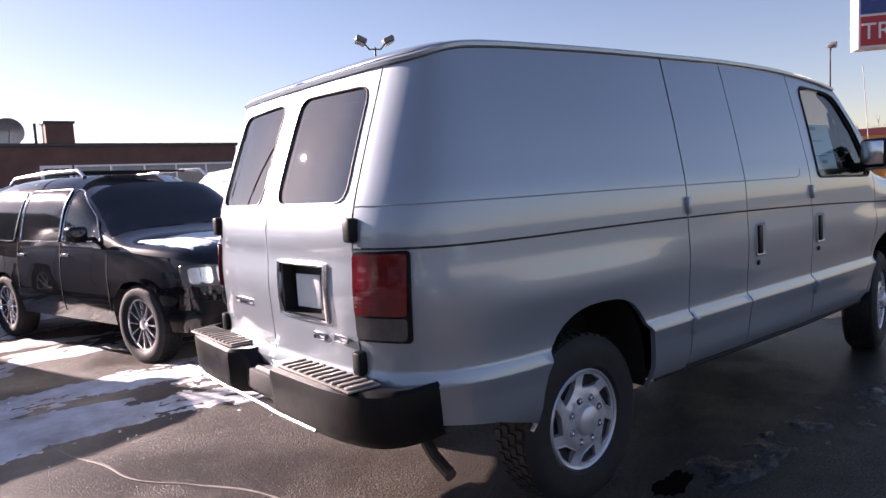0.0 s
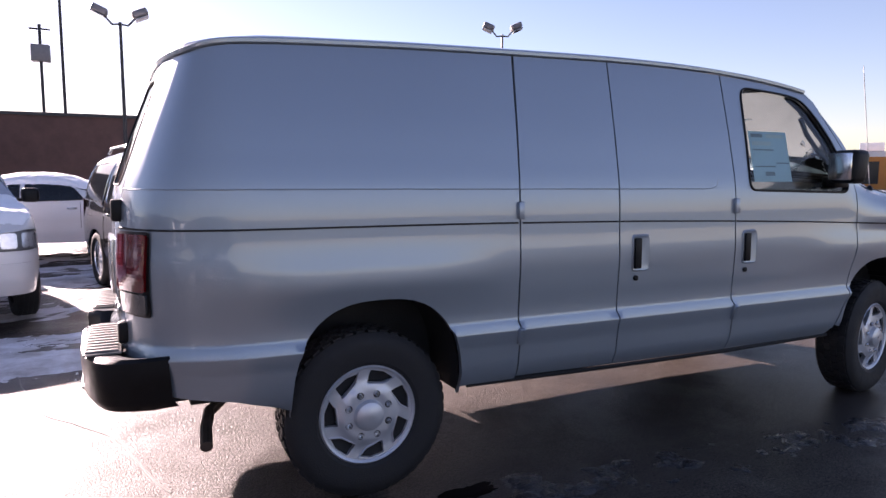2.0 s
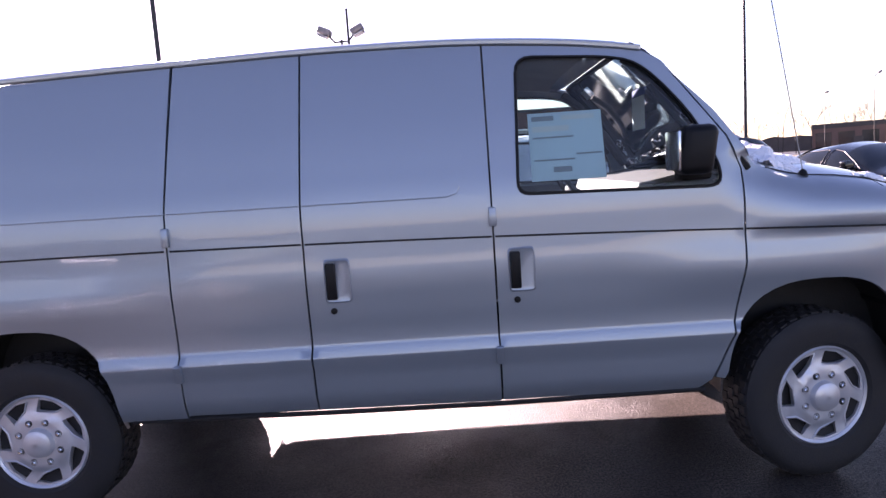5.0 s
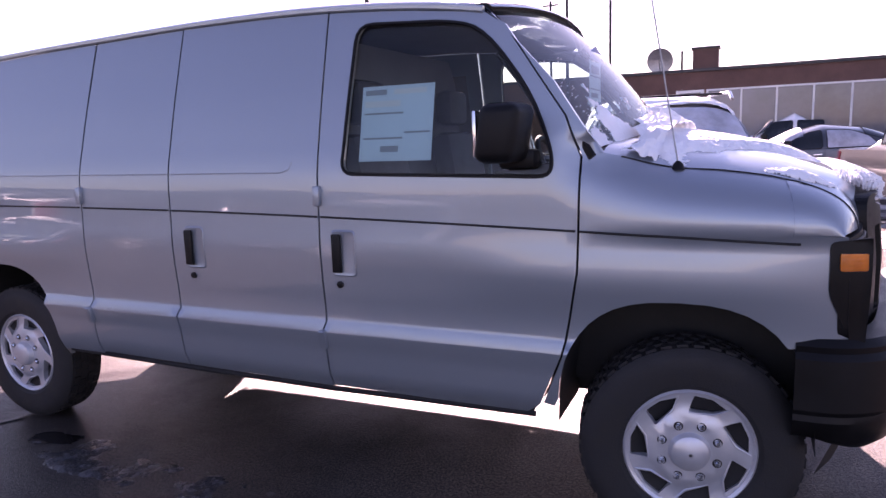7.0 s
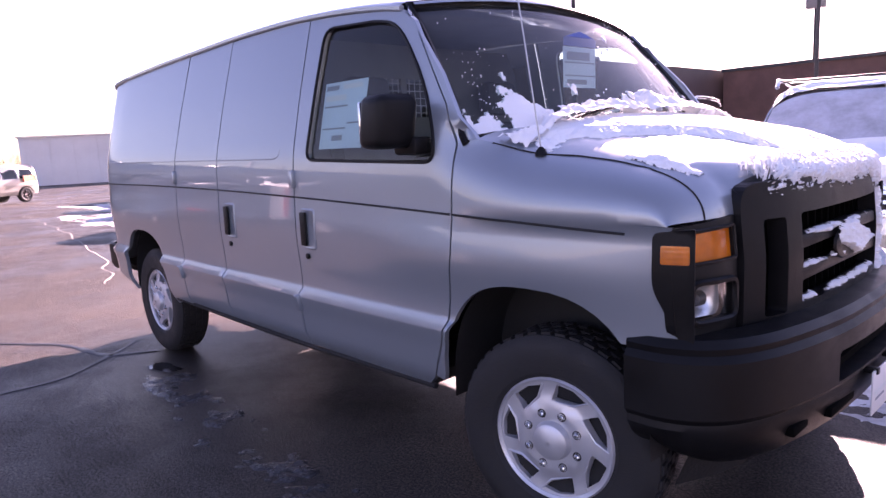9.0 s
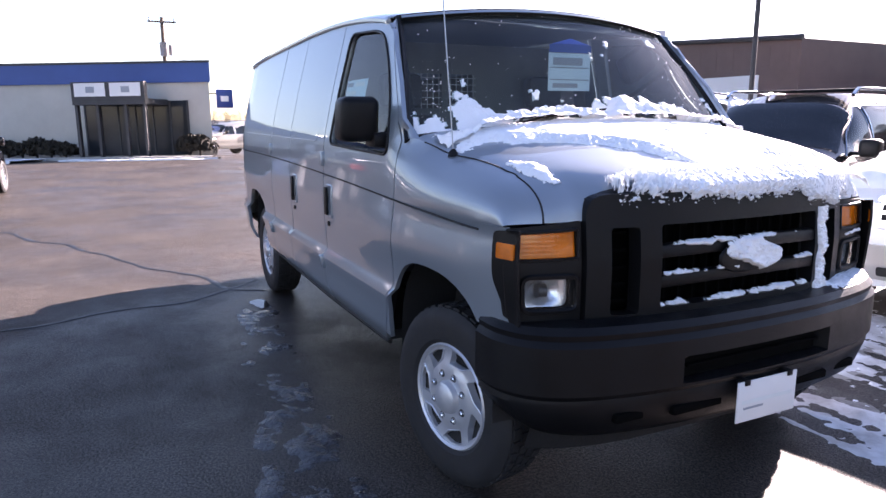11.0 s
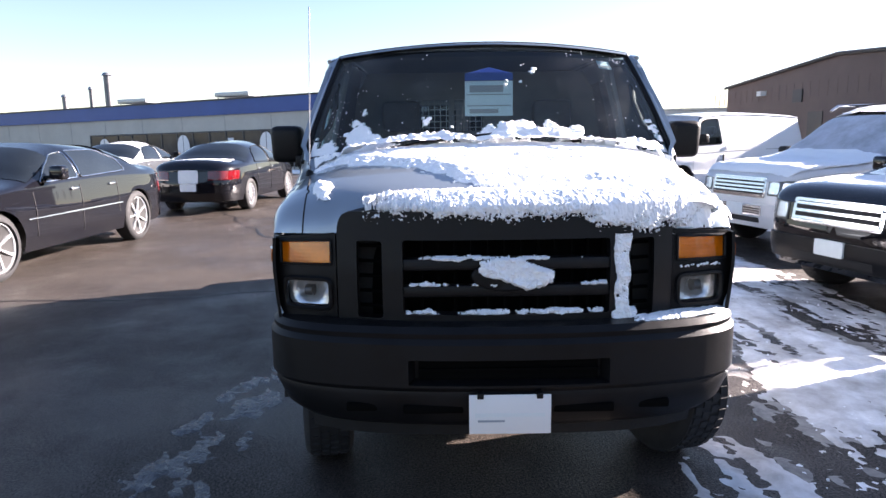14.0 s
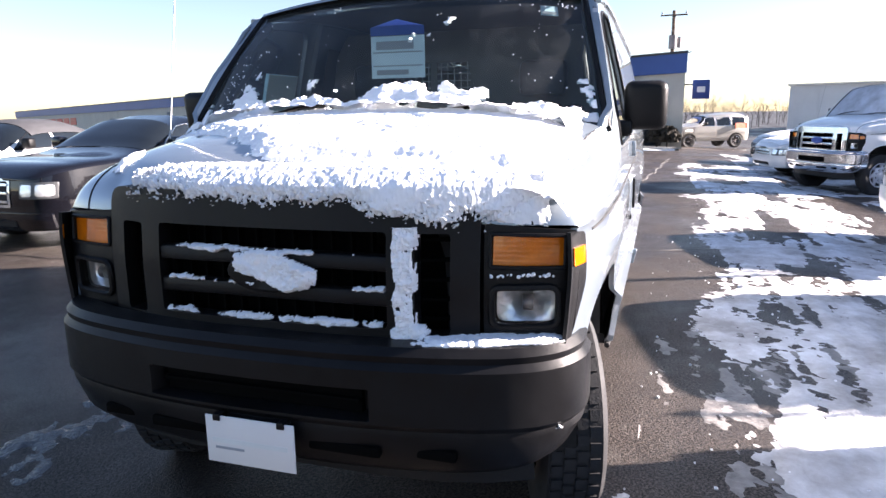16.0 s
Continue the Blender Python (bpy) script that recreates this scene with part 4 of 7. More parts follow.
    for s in (-1, 1):
        bez = rounded([(0.663 * s, 0.785), (0.915 * s, 0.80), (0.93 * s, 1.0), (0.925 * s, 1.125), (0.663 * s, 1.145)], [0.01, 0.05, 0.03, 0.02, 0.01])
        bez = bez if s > 0 else bez[::-1]
        bz = part("headlamp_bezel", skin(bez, lambda y, z: face(y, z, 0.02), 0.04, [rounded([(0.69 * s, 0.845), (0.87 * s, 0.85), (0.87 * s, 0.965), (0.69 * s, 0.96)], 0.03), rounded([(0.685 * s, 1.015), (0.885 * s, 1.015), (0.885 * s, 1.11), (0.685 * s, 1.115)], 0.008)], 0.03, inw), PLASTIC, van, "black headlamp bezel")
        am = rounded([(0.687 * s, 1.017), (0.883 * s, 1.017), (0.883 * s, 1.108), (0.687 * s, 1.113)], 0.008)
        part("turn_signal", skin(am, lambda y, z: face(y, z, 0.013), 0.03, flange=0.02, inward=inw), AMBER, bz, "amber turn signal lens")
        hl = rounded([(0.692 * s, 0.847), (0.868 * s, 0.852), (0.868 * s, 0.963), (0.692 * s, 0.958)], 0.03)
        lamp = part("headlamp", skin(hl, lambda y, z: face(y, z, -0.02 - 0.05 * math.exp(-(((y - 0.78 * s) / 0.05) ** 2 + ((z - 0.905) / 0.04) ** 2))), 0.012, flange=0), REFLECTOR, bz, "bright headlamp reflector")
        gl = part("headlamp_glass", skin(hl, lambda y, z: face(y, z, 0.016 + 0.012 * math.exp(-(((y - 0.78 * s) / 0.06) ** 2))), 0.03, flange=0), CLEARLENS, bz, "clear headlamp glass")
        gl.visible_shadow = False
        b = tube([face(0.765 * s, 0.905, -0.035), face(0.795 * s, 0.905, -0.035)], 0.024, 12)
        part("bulb_shield", b, LAMPGREY, bz)
        for poly, rr, out in ((hl, 0.010, 0.026), (am, 0.006, 0.024)):
            part("lamp_frame", tube([face(0.78 * s + (y - 0.78 * s) * 1.07, z + (0.004 if z > 0.9 else -0.004), out) for y, z in resample(poly, 0.03)], rr, 6, closed=True), PLASTIC, bz, "raised black lamp frame")
        fl = (lambda bm: bm) if s < 0 else mirrored
        wrap = lambda q, z, out=0.006: wall_right(min(q, 3.975), z, out) + Vector((max(0, q - 3.975), 0, 0))
        part("bezel_side", fl(skin(rounded([(3.88, 0.955), (3.955, 0.80), (3.992, 0.80), (3.992, 1.128), (3.88, 1.116)], [0.03, 0.006, 0.004, 0.004, 0.02]), wrap, 0.025, flange=0.012, inward=wall_in)), PLASTIC, bz)
        part("side_marker", fl(skin(rounded([(3.905, 1.03), (3.978, 1.03), (3.978, 1.082), (3.905, 1.082)], 0.006), lambda q, z: wrap(q, z, 0.013), 0.025, flange=0.012, inward=wall_in)), AMBER, bz, "amber side marker")
    # bumper: a wrapped bar with a rolled top, slots and a chin
    plan = smooth_line([(3.80, 0.945), (3.92, 0.94), (4.03, 0.885), (4.11, 0.77), (4.165, 0.58), (4.205, 0.3), (4.215, 0.0)], 6)
    for y in (0.375, 0.360):
        k = next(i for i, p in enumerate(plan) if p.y < y)
        plan.insert(k, plan[k - 1].lerp(plan[k], (plan[k - 1].y - y) / (plan[k - 1].y - plan[k].y)))
    plan = [(p.x, p.y) for p in plan] + [(p.x, -p.y) for p in plan[-2::-1]]
    sect = [(0.10, 0.815), (0.02, 0.812), (0.0, 0.79), (0.004, 0.77), (-0.012, 0.75), (-0.012, 0.692), (0.05, 0.686), (0.05, 0.600), (-0.012, 0.594), (-0.012, 0.585), (0.004, 0.565), (0.0, 0.545), (0.03, 0.44), (0.07, 0.405), (0.14, 0.40)]
    pb = bmesh.new()
    rows = []
    for i, (x, y) in enumerate(plan):
        x0, y0 = plan[max(0, i - 1)]
        x1, y1 = plan[min(len(plan) - 1, i + 1)]
        t = Vector((x1 - x0, y1 - y0, 0)).normalized()
        n = Vector((-t.y, t.x, 0))
        n = n if n.dot(Vector((x - 3.6, y, 0))) > 0 else -n
        k = min(1, max(0, (4.16 - x) / 0.30))
        rows.append([pb.verts.new(Vector((x, y, z + (0.06 * k if z < 0.5 else 0))) - n * (d if d < 0.05 or z > 0.7 or z < 0.55 or abs(y) < 0.368 else -0.012)) for d, z in sect])
    for r0, r1 in zip(rows, rows[1:]):
        for j in range(len(sect) - 1):
            pb.faces.new((r0[j], r1[j], r1[j + 1], r0[j + 1]))
    bmesh.ops.recalc_face_normals(pb, faces=pb.faces)
    fb = part("front_bumper", pb, PLASTIC if hero else CHROME, van, "black plastic front bumper")
    # near-black blocks stand in for the shade inside the bumper slots
    part("air_slot", box(4.10, 4.172, -0.34, 0.34, 0.600, 0.686, 0.004), SHADEBLACK, fb, "air slot with its shade painted black")
    part("slot_grid", box(4.15, 4.19, -0.34, 0.34, 0.640, 0.650, 0.003), SHADEBLACK, fb)
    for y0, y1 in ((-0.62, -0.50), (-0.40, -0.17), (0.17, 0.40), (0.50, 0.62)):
        part("lower_slot", box(4.05, 4.20 if abs(y0 + y1) < 1 else 4.165, y0, y1, 0.475, 0.51, 0.008), SHADEBLACK, fb)
    part("valance", grid(lambda y, z: Vector((4.06 - 0.12 * (y / 0.8) ** 4 - (0.45 - z) * 0.4, y, z)), span(-0.8, 0.8, 12), [0.30, 0.37, 0.46]), SOOT, fb)
    part("filler_panel", box(3.80, 4.02, -0.88, 0.88, 0.73, 0.80, 0.02), PLASTIC, fb)
    # cab
    part("dashboard", grid(lambda u, v: Vector((3.16 - 0.42 * v - 0.05 * (u * u), 0.86 * u, 1.385 - 0.06 * v - 0.32 * max(0, v - 0.75) * 3)), span(-1, 1, 14), span(0, 1, 8)), FABRIC, van, "dark dashboard")
    part("engine_cover", box(2.45, 3.1, -0.3, 0.3, 0.5, 1.08, 0.08), FABRIC, van)
    for y in (-0.5, 0.5):
        b = box(2.05, 2.55, y - 0.25, y + 0.25, 0.85, 1.02, 0.05)
        seat = part("seat", b, FABRIC, van, "dark grey vinyl bucket seat")
        part("backrest", box(2.02, 2.16, y - 0.24, y + 0.24, 0.98, 1.50, 0.05, turn=Matrix.Rotation(radians(-9), 4, "Y")), FABRIC, seat)
        part("headrest", box(1.98, 2.09, y - 0.13, y + 0.13, 1.54, 1.74, 0.04), FABRIC, seat)
    c = Vector((2.66, 0.5, 1.28))
    ring = [c + Matrix.Rotation(radians(-28), 3, "Y") @ Vector((0, 0.19 * math.cos(a1), 0.19 * math.sin(a1))) for a1 in span(0, math.tau, 24)[:-1]]
    sw = part("steering_wheel", tube(ring, 0.016, 7, closed=True), FABRIC, van, "dark steering wheel")
    part("steering_hub", box(2.65, 2.69, 0.41, 0.59, 1.24, 1.32, 0.02), FABRIC, sw)
    part("steering_column", tube([c, (3.0, 0.5, 1.08)], 0.04, 8), FABRIC, sw)
    hole = [(-0.38, 1.54), (0.05, 1.54), (0.05, 1.75), (-0.38, 1.75)]
    pt = part("partition", skin([(-0.86, 0.52), (0.86, 0.52), (0.90, 1.2), (0.80, 1.8), (0.72, 1.93), (-0.72, 1.93), (-0.80, 1.8), (-0.90, 1.2)], lambda y, z: Vector((1.93, y, z)), 0.15, [rounded(hole, 0.03)], 0.02, inw), TRIM, van, "grey steel cab partition")
    for k in range(12):
        y = -0.40 + 0.04 * k
        part("partition_wire", tube([(1.935, y, 1.54), (1.935, y, 1.75)], 0.003, 4), STEEL, pt)
    part("partition_bar", box(1.925, 1.945, -0.185, -0.145, 1.54, 1.75), TRIM, pt)
    for k in range(5):
        z = 1.565 + 0.04 * k
        part("partition_wire", tube([(1.935, -0.40, z), (1.935, 0.06, z)], 0.003, 4), STEEL, pt)
    part("headliner", grid(lambda x, t: roof_top(x, t * 0.9) + Vector((0, 0, -0.055)), span(-0.70, 2.6, 10), span(-1, 1, 6)), TRIM, van)
    for s in (-1, 1):
        pts = [wall_right(x, z, -0.05) for x, z in ((3.12, 1.42), (2.98, 1.62), (2.80, 1.83), (2.70, 1.90))]
        part("pillar_trim", tube([Vector((p.x, -p.y * s, p.z)) for p in pts], 0.03, 8), FABRIC, van)
        h = [wall_right(x, z, d) for x, z, d in ((3.0, 1.50, -0.07), (2.955, 1.57, -0.10), (2.87, 1.68, -0.10), (2.80, 1.77, -0.07))]
        part("grab_handle", tube([Vector((p.x, -p.y * s, p.z)) for p in h], 0.014, 8), FABRIC, van, "grab handle on the windshield pillar")
        lining = skin([(2.12, 0.55), (2.95, 0.55), (3.1, 1.0), (3.08, 1.30), (2.12, 1.32)], lambda q, z: wall_right(q, z, -0.06), 0.2, flange=0)
        part("door_lining", lining if s < 0 else mirrored(lining), FABRIC, van)
        cargo = grid(lambda q, z: wall_right(q, z, -0.05), span(q_hinge + 0.05, 2.0, 12), span(0.98, 1.85, 6))
        part("cargo_lining", cargo if s < 0 else mirrored(cargo), TRIM, van)
    ant = wall_right(3.44, 1.335, 0.0)
    part("antenna_base", lathe([(0.022, 0), (0.016, 0.02), (0.006, 0.03)], 12, Matrix.Translation(ant + Vector((0, 0.012, 0))) @ Matrix.Rotation(radians(90), 4, "X")), PLASTIC, van)
    part("antenna", tube([ant + Vector((0, 0.012, 0.02)), ant + Vector((-0.13, 0.02, 0.78))], 0.0028, 5), STEEL, van, "thin whip antenna")


van = thing("cargo_van", Matrix(), "silver cargo van with snow on its hood, parked on wet asphalt", "van")
build_van(van, SILVER)

# papers in the windows
def sticker(name, fn, u0, u1, v0, v1, label, rows):
    st = thing(name, Matrix(), label, "sticker")
    part("sheet", grid(lambda u, v: fn(u, v, 0.004), span(u0, u1, 4), span(v0, v1, 4)), BLUESHEET, st)
    for a1, b1, c1, d1, mat in rows:
        part("print", grid(lambda u, v: fn(u, v, 0.001), span(u0 + (u1 - u0) * a1, u0 + (u1 - u0) * b1, 2), span(v0 + (v1 - v0) * c1, v0 + (v1 - v0) * d1, 1)), mat, st)
    return st


# ---- the lot ----
def ground_z(x, y):
    """The lot is level round the van, falls gently away towards the showroom and dips a little in the lane."""
    a1, b1 = max(0.0, -(x + 16)), max(0.0, -(y + 9))
    s1, s2 = min(1, max(0, (y - 2.2) / 2.2)), min(1, max(0, (y - 9.5) / 3))
    dip = 0.12 * (s1 * s1 * (3 - 2 * s1) - s2 * s2 * (3 - 2 * s2))
    return -0.025 * min(a1, 60) * min(1, a1 / 8) - 0.010 * min(b1, 60) * min(1, b1 / 8) - dip


def asphalt():
    m = bpy.data.materials.new("wet_asphalt")
    m.use_nodes = True
    nt = m.node_tree
    p = nt.nodes["Principled BSDF"]
    co = nt.nodes.new("ShaderNodeTexCoord")

    def nz(scale, detail=6, rough=0.6):
        n = nt.nodes.new("ShaderNodeTexNoise")
        n.inputs["Scale"].default_value, n.inputs["Detail"].default_value, n.inputs["Roughness"].default_value = scale, detail, rough
        nt.links.new(co.outputs["Object"], n.inputs["Vector"])
        return n.outputs["Fac"]

    def rng(src, a1, b1, c1, d1):
        r = nt.nodes.new("ShaderNodeMapRange")
        for k, v in zip(("From Min", "From Max", "To Min", "To Max"), (a1, b1, c1, d1)):
            r.inputs[k].default_value = v
        nt.links.new(src, r.inputs["Value"])
        return r.outputs["Result"]

    def mix(f, a1, b1):
        x = nt.nodes.new("ShaderNodeMix")
        x.data_type = "RGBA"
        nt.links.new(f, x.inputs["Factor"])
        for k, v in (("A", a1), ("B", b1)):
            if isinstance(v, tuple):
                x.inputs[k].default_value = (*v, 1)
            else:
                nt.links.new(v, x.inputs[k])
        return x.outputs["Result"]

    stones = rng(nz(85, 4, 0.7), 0.44, 0.60, 0, 1)
    stains = rng(nz(0.7, 8, 0.7), 0.4, 0.62, 0, 1)
    wet = rng(nz(0.45, 9, 0.68), 0.42, 0.58, 0, 1)
    salt = rng(nz(2.3, 10, 0.75), 0.56, 0.75, 0, 0.6)
    c = mix(stones, (0.012, 0.010, 0.009), (0.14, 0.115, 0.099))
    c = mix(stains, c, mix(stones, (0.012, 0.010, 0.009), (0.078, 0.064, 0.055)))
    c = mix(salt, c, (0.13, 0.12, 0.11))
    nt.links.new(c, p.inputs["Base Color"])
    nt.links.new(rng(wet, 0, 1, 0.62, 0.34), p.inputs["Roughness"])
    p.inputs["Specular IOR Level"].default_value = 0.22
    b = nt.nodes.new("ShaderNodeBump")
    nt.links.new(rng(wet, 0, 1, 0.95, 0.5), b.inputs["Strength"])
    b.inputs["Distance"].default_value = 0.011
    nt.links.new(nz(95, 4), b.inputs["Height"])
    b2 = nt.nodes.new("ShaderNodeBump")
    b2.inputs["Strength"].default_value, b2.inputs["Distance"].default_value = 0.15, 0.03
    nt.links.new(nz(3.0, 6), b2.inputs["Height"])
    nt.links.new(b2.outputs["Normal"], b.inputs["Normal"])
    nt.links.new(b.outputs["Normal"], p.inputs["Normal"])
    return m


ASPHALT = asphalt()
SALT = material("salted_crack", (0.24, 0.225, 0.21), 0.8, 0, 0, 0.4, 6, 0.4, 40)
TAR = material("tar_seal", (0.012, 0.012, 0.013), 0.42, 0, 0, 0.3, 5, 0.2, 60, 0.12, 0.3)
CONCRETE = material("pale_concrete", (0.42, 0.40, 0.37), 0.8, 0, 0, 0.25, 2, 0.3, 50)
GRASS = material("dead_winter_grass", (0.20, 0.16, 0.085), 0.95, 0, 0, 0.45, 0.8, 0.5, 12)


def axis(lo, hi, fine0, fine1, step):
    out, x, s = [], fine0, step
    while x > lo:
        s *= 1.35
        x -= s
        out.append(x)
    out = out[::-1] + list(np.arange(fine0, fine1, step))
    x, s = fine1, step
    while x < hi:
        out.append(x)
        s *= 1.35
        x += s
    return out + [hi]


bm = grid(lambda x, y: Vector((x, y, ground_z(x, y))), axis(-900, 900, -60, 12, 1.2), axis(-900, 900, -50, 16, 0.6))
bmesh.ops.recalc_face_normals(bm, faces=bm.faces)
tagged(finish("ground", bm, ASPHALT), "wet stained asphalt lot with damp and dry patches", "ground", kind="structure")


def strip(name, pts, w, h, mat, label, seed=0.0, cat="crack", kind="structure"):
    """A thin uneven ribbon lying on the ground."""
    line = smooth_line(pts, 24)
    bm = bmesh.new()
    rows = []
    for i, p in enumerate(line):
        t = (line[min(i + 1, len(line) - 1)] - line[max(i - 1, 0)]).normalized()
        n = Vector((-t.y, t.x))
        c = Vector((p.x, p.y)) + n * 0.12 * noise.noise(Vector((p.x * 1.7 + seed, p.y * 1.7, 0)))
        ww = w * (0.55 + 0.9 * abs(noise.noise(Vector((p.x * 3 + seed, p.y * 3, 5)))))
        rows.append([bm.verts.new((c.x + n.x * ww * k, c.y + n.y * ww * k, ground_z(c.x, c.y) + (h if abs(k) < 0.9 else 0.001))) for k in (-1, -0.7, 0.7, 1)])
    for r0, r1 in zip(rows, rows[1:]):
        for k in range(3):
            bm.faces.new((r0[k], r1[k], r1[k + 1], r0[k + 1]))
    bmesh.ops.recalc_face_normals(bm, faces=bm.faces)
    return tagged(finish(name, bm, mat), label, cat, kind=kind)


strip("crack", [(-13.5, -7.9), (-8.5, -5.4), (-4.8, -3.55), (-2.2, -2.15), (-0.6, -1.35), (0.0, -1.0)], 0.035, 0.004, TAR, "dark tar-sealed crack across the asphalt", 1)
strip("crack", [(-0.45, -0.95), (0.02, -1.5), (0.1, -2.0), (0.33, -3.3), (0.5, -6)], 0.024, 0.004, TAR, "dark tar-sealed crack across the asphalt", 4)
strip("crack", [(-16, 1.4), (-13.1, 1.2), (-9, 0.8), (-5.4, 0.25), (-3.2, -0.3)], 0.022, 0.004, SALT, "pale salted crack in the asphalt", 7)
strip("crack", [(-2.6, 2.6), (-1.78, 1.95), (-1.58, 1.4), (-1.38, 0.85), (-1.1, 0.3), (-0.76, -0.5)], 0.009, 0.004, SALT, "pale salted crack in the asphalt", 9)


# ---- parked cars: local x forward, origin on the ground midway between the axles ----
def build_car(th, wb, fo, ro, W, belt, line, paint, r=0.33, rim=0.23, style="ten", zbot=0.24, p=7.0, n=3.0, taper=0.16, windows=(), screen_x=None, rear_x=None,
              grille=None, lamps=None, tails=None, low=None, plate=None, low_grille=None, trim_z=None, rear_sheet=None, rack=False, seams=(), glassmat=None, wheelmat=None, roofmat=None, lowmat=None, rear_plate=None, arches=None):
    xf, xr = wb / 2 + fo, -wb / 2 - ro
    cx, hl = (xf + xr) / 2, (xf - xr) / 2
    ang = span(0.0, math.pi, 160)
    ox = np.array([cx + hl * math.copysign(abs(math.cos(a1)) ** (2 / p), math.cos(a1)) for a1 in ang])
    oy = np.array([W * abs(math.sin(a1)) ** (2 / p) for a1 in ang])
    oq = np.r_[0, np.cumsum(np.hypot(np.diff(ox), np.diff(oy)))]
    zb, zc = curve(belt), curve(line)
    gm = glassmat or TINTED
    q_x = lambda x: float(np.interp(-x, -ox, oq))

    def shell(q, z, proud=0.0):
        x, y = float(np.interp(q, oq, ox)), float(np.interp(q, oq, oy))
        k = (z - zbot) / max(0.2, zb(x) - zbot)
        d = 0.05 * max(0, 0.3 - k) / 0.3 + 0.025 * max(0, k - 0.75) / 0.25 - 0.006 * math.exp(-((k - 0.62) / 0.05) ** 2)
        nx, ny = x - cx - math.copysign(min(abs(x - cx), hl - W * 0.55), x - cx), y
        nn = Vector((nx / W * 1.2, ny / W, 0))
        nn = nn.normalized() if nn.length else Vector((1, 0, 0))
        return Vector((x + nn.x * (proud - d), -(y + nn.y * (proud - d)), z))

    def inward(q, z):
        return (Vector((cx, 0, 0)) - Vector((float(np.interp(q, oq, ox)), -float(np.interp(q, oq, oy)), 0))).normalized()

    def width(x):
        return float(np.interp(-x, -ox, oy)) - 0.025

    def top(x, a1, out=0.0):
        """The upper body; a1 runs from 0 at the right belt line to pi at the left."""
        h = max(0.004, zc(x) - zb(x))
        s, c = abs(math.sin(a1)) ** (2 / n), abs(math.cos(a1)) ** (2 / n)
        tp = taper * min(1, h / 0.45)
        y = width(x) * c * (1 - tp * s)
        o = Vector((0, -math.copysign(c, math.cos(a1)), s)) * out
        return Vector((x, -math.copysign(y, math.cos(a1)), zb(x) + h * s)) + o

    def side(x, z, out=0.006):
        h = max(0.05, zc(x) - zb(x))
        s = min(0.995, max(0, (z - zb(x)) / h))
        tp = taper * min(1, h / 0.45)
        return Vector((x, -(width(x) * (1 - s ** n) ** (1 / n) * (1 - tp * s) + out), z))

    ra = r * 1.16
    feet = [(q_x(x), z) for x, z in arch(wb / 2, r * 0.95, ra, ra * 0.98, zbot + 0.02, 2.2, 16)[::-1]]
    feet2 = [(q_x(x), z) for x, z in arch(-wb / 2, r * 0.95, ra, ra * 0.98, zbot + 0.02, 2.2, 16)[::-1]]
    bot = [(0.0, zbot + 0.02)] + feet + feet2 + [(float(oq[-1]), zbot + 0.04)]
    up = [(q, zb(float(np.interp(q, oq, ox)))) for q in span(float(oq[-1]), 0.0, 60)]
    low_bm = skin(bot + up, shell, 0.09, flange=0.03, inward=inward, edge=0.06)
    body = part("body", low_bm.copy(), lowmat or paint, th)
    part("body", mirrored(low_bm), lowmat or paint, th)
    low_bm.free()
    xs = [cx - hl * math.copysign(abs(math.cos(a1)) ** (2 / p), math.cos(a1)) for a1 in span(0.02, math.pi - 0.02, 70)]
    tb = grid(top, xs, span(0, math.pi, 28))
    bmesh.ops.recalc_face_normals(tb, faces=tb.faces)
    part("upper_body", tb, roofmat or paint, th)
    for i, w in enumerate(windows):
        wp = rounded(w, 0.05)
        for s in (-1, 1):
            b = skin(wp, side, 0.08, flange=0)
            part("side_window", b if s < 0 else mirrored(b), gm if i else TINTED, th, "dark side window")
            t = tube([side(u, v, 0.007) for u, v in resample(wp, 0.08)], 0.008, 5, closed=True)
            part("window_trim", t if s < 0 else mirrored(t), CHROME if rack or style in ("seven", "twelve") else PLASTIC, th)
    for rng_x, nm, mat in ((screen_x, "windshield", gm), (rear_x, "rear_window", TINTED)):
        if rng_x:
            x0, x1, a0, a2 = rng_x
            part(nm, grid(lambda x, k: top(x, (a0 + (a2 - a0) * (x - x0) / (x1 - x0)) * (1 - k) + (math.pi - (a0 + (a2 - a0) * (x - x0) / (x1 - x0))) * k, 0.007), span(x0, x1, 10), span(0, 1, 14)), mat, th, nm.replace("_", " "))

    def end(y, z, front, proud):
        x = hl * (1 - min(0.999, abs(y) / W) ** p) ** (1 / p)
        k = (z - zbot) / max(0.2, zb(cx + (x if front else -x)) - zbot)
        d = 0.05 * max(0, 0.3 - k) / 0.3 + 0.025 * max(0, k - 0.75) / 0.25
        return Vector((cx + (x + proud - d) * (1 if front else -1), y, z))

    def patch(name, y0, y1, z0, z1, front, mat, proud=0.012, parent=None, label="", rr=0.02):
        poly = rounded([(y0, z0), (y1, z0), (y1, z1), (y0, z1)], rr)
        b = skin(poly, lambda y, z: end(y, z, front, proud), 0.06, flange=0.03, inward=lambda y, z: Vector((-1 if front else 1, 0, 0)))
        return part(name, b, mat, parent or th, label)

    if grille:
        y, z0, z1, bars, mat = grille
        gr = patch("grille", -y, y, z0, z1, True, mat, 0.012, label="front grille", rr=0.04)
        patch("grille_mesh", -y + 0.04, y - 0.04, z0 + 0.03, z1 - 0.03, True, SOOT, 0.016, gr)
        for k in range(bars):
            z = z0 + (z1 - z0) * (k + 0.7) / (bars + 0.4)
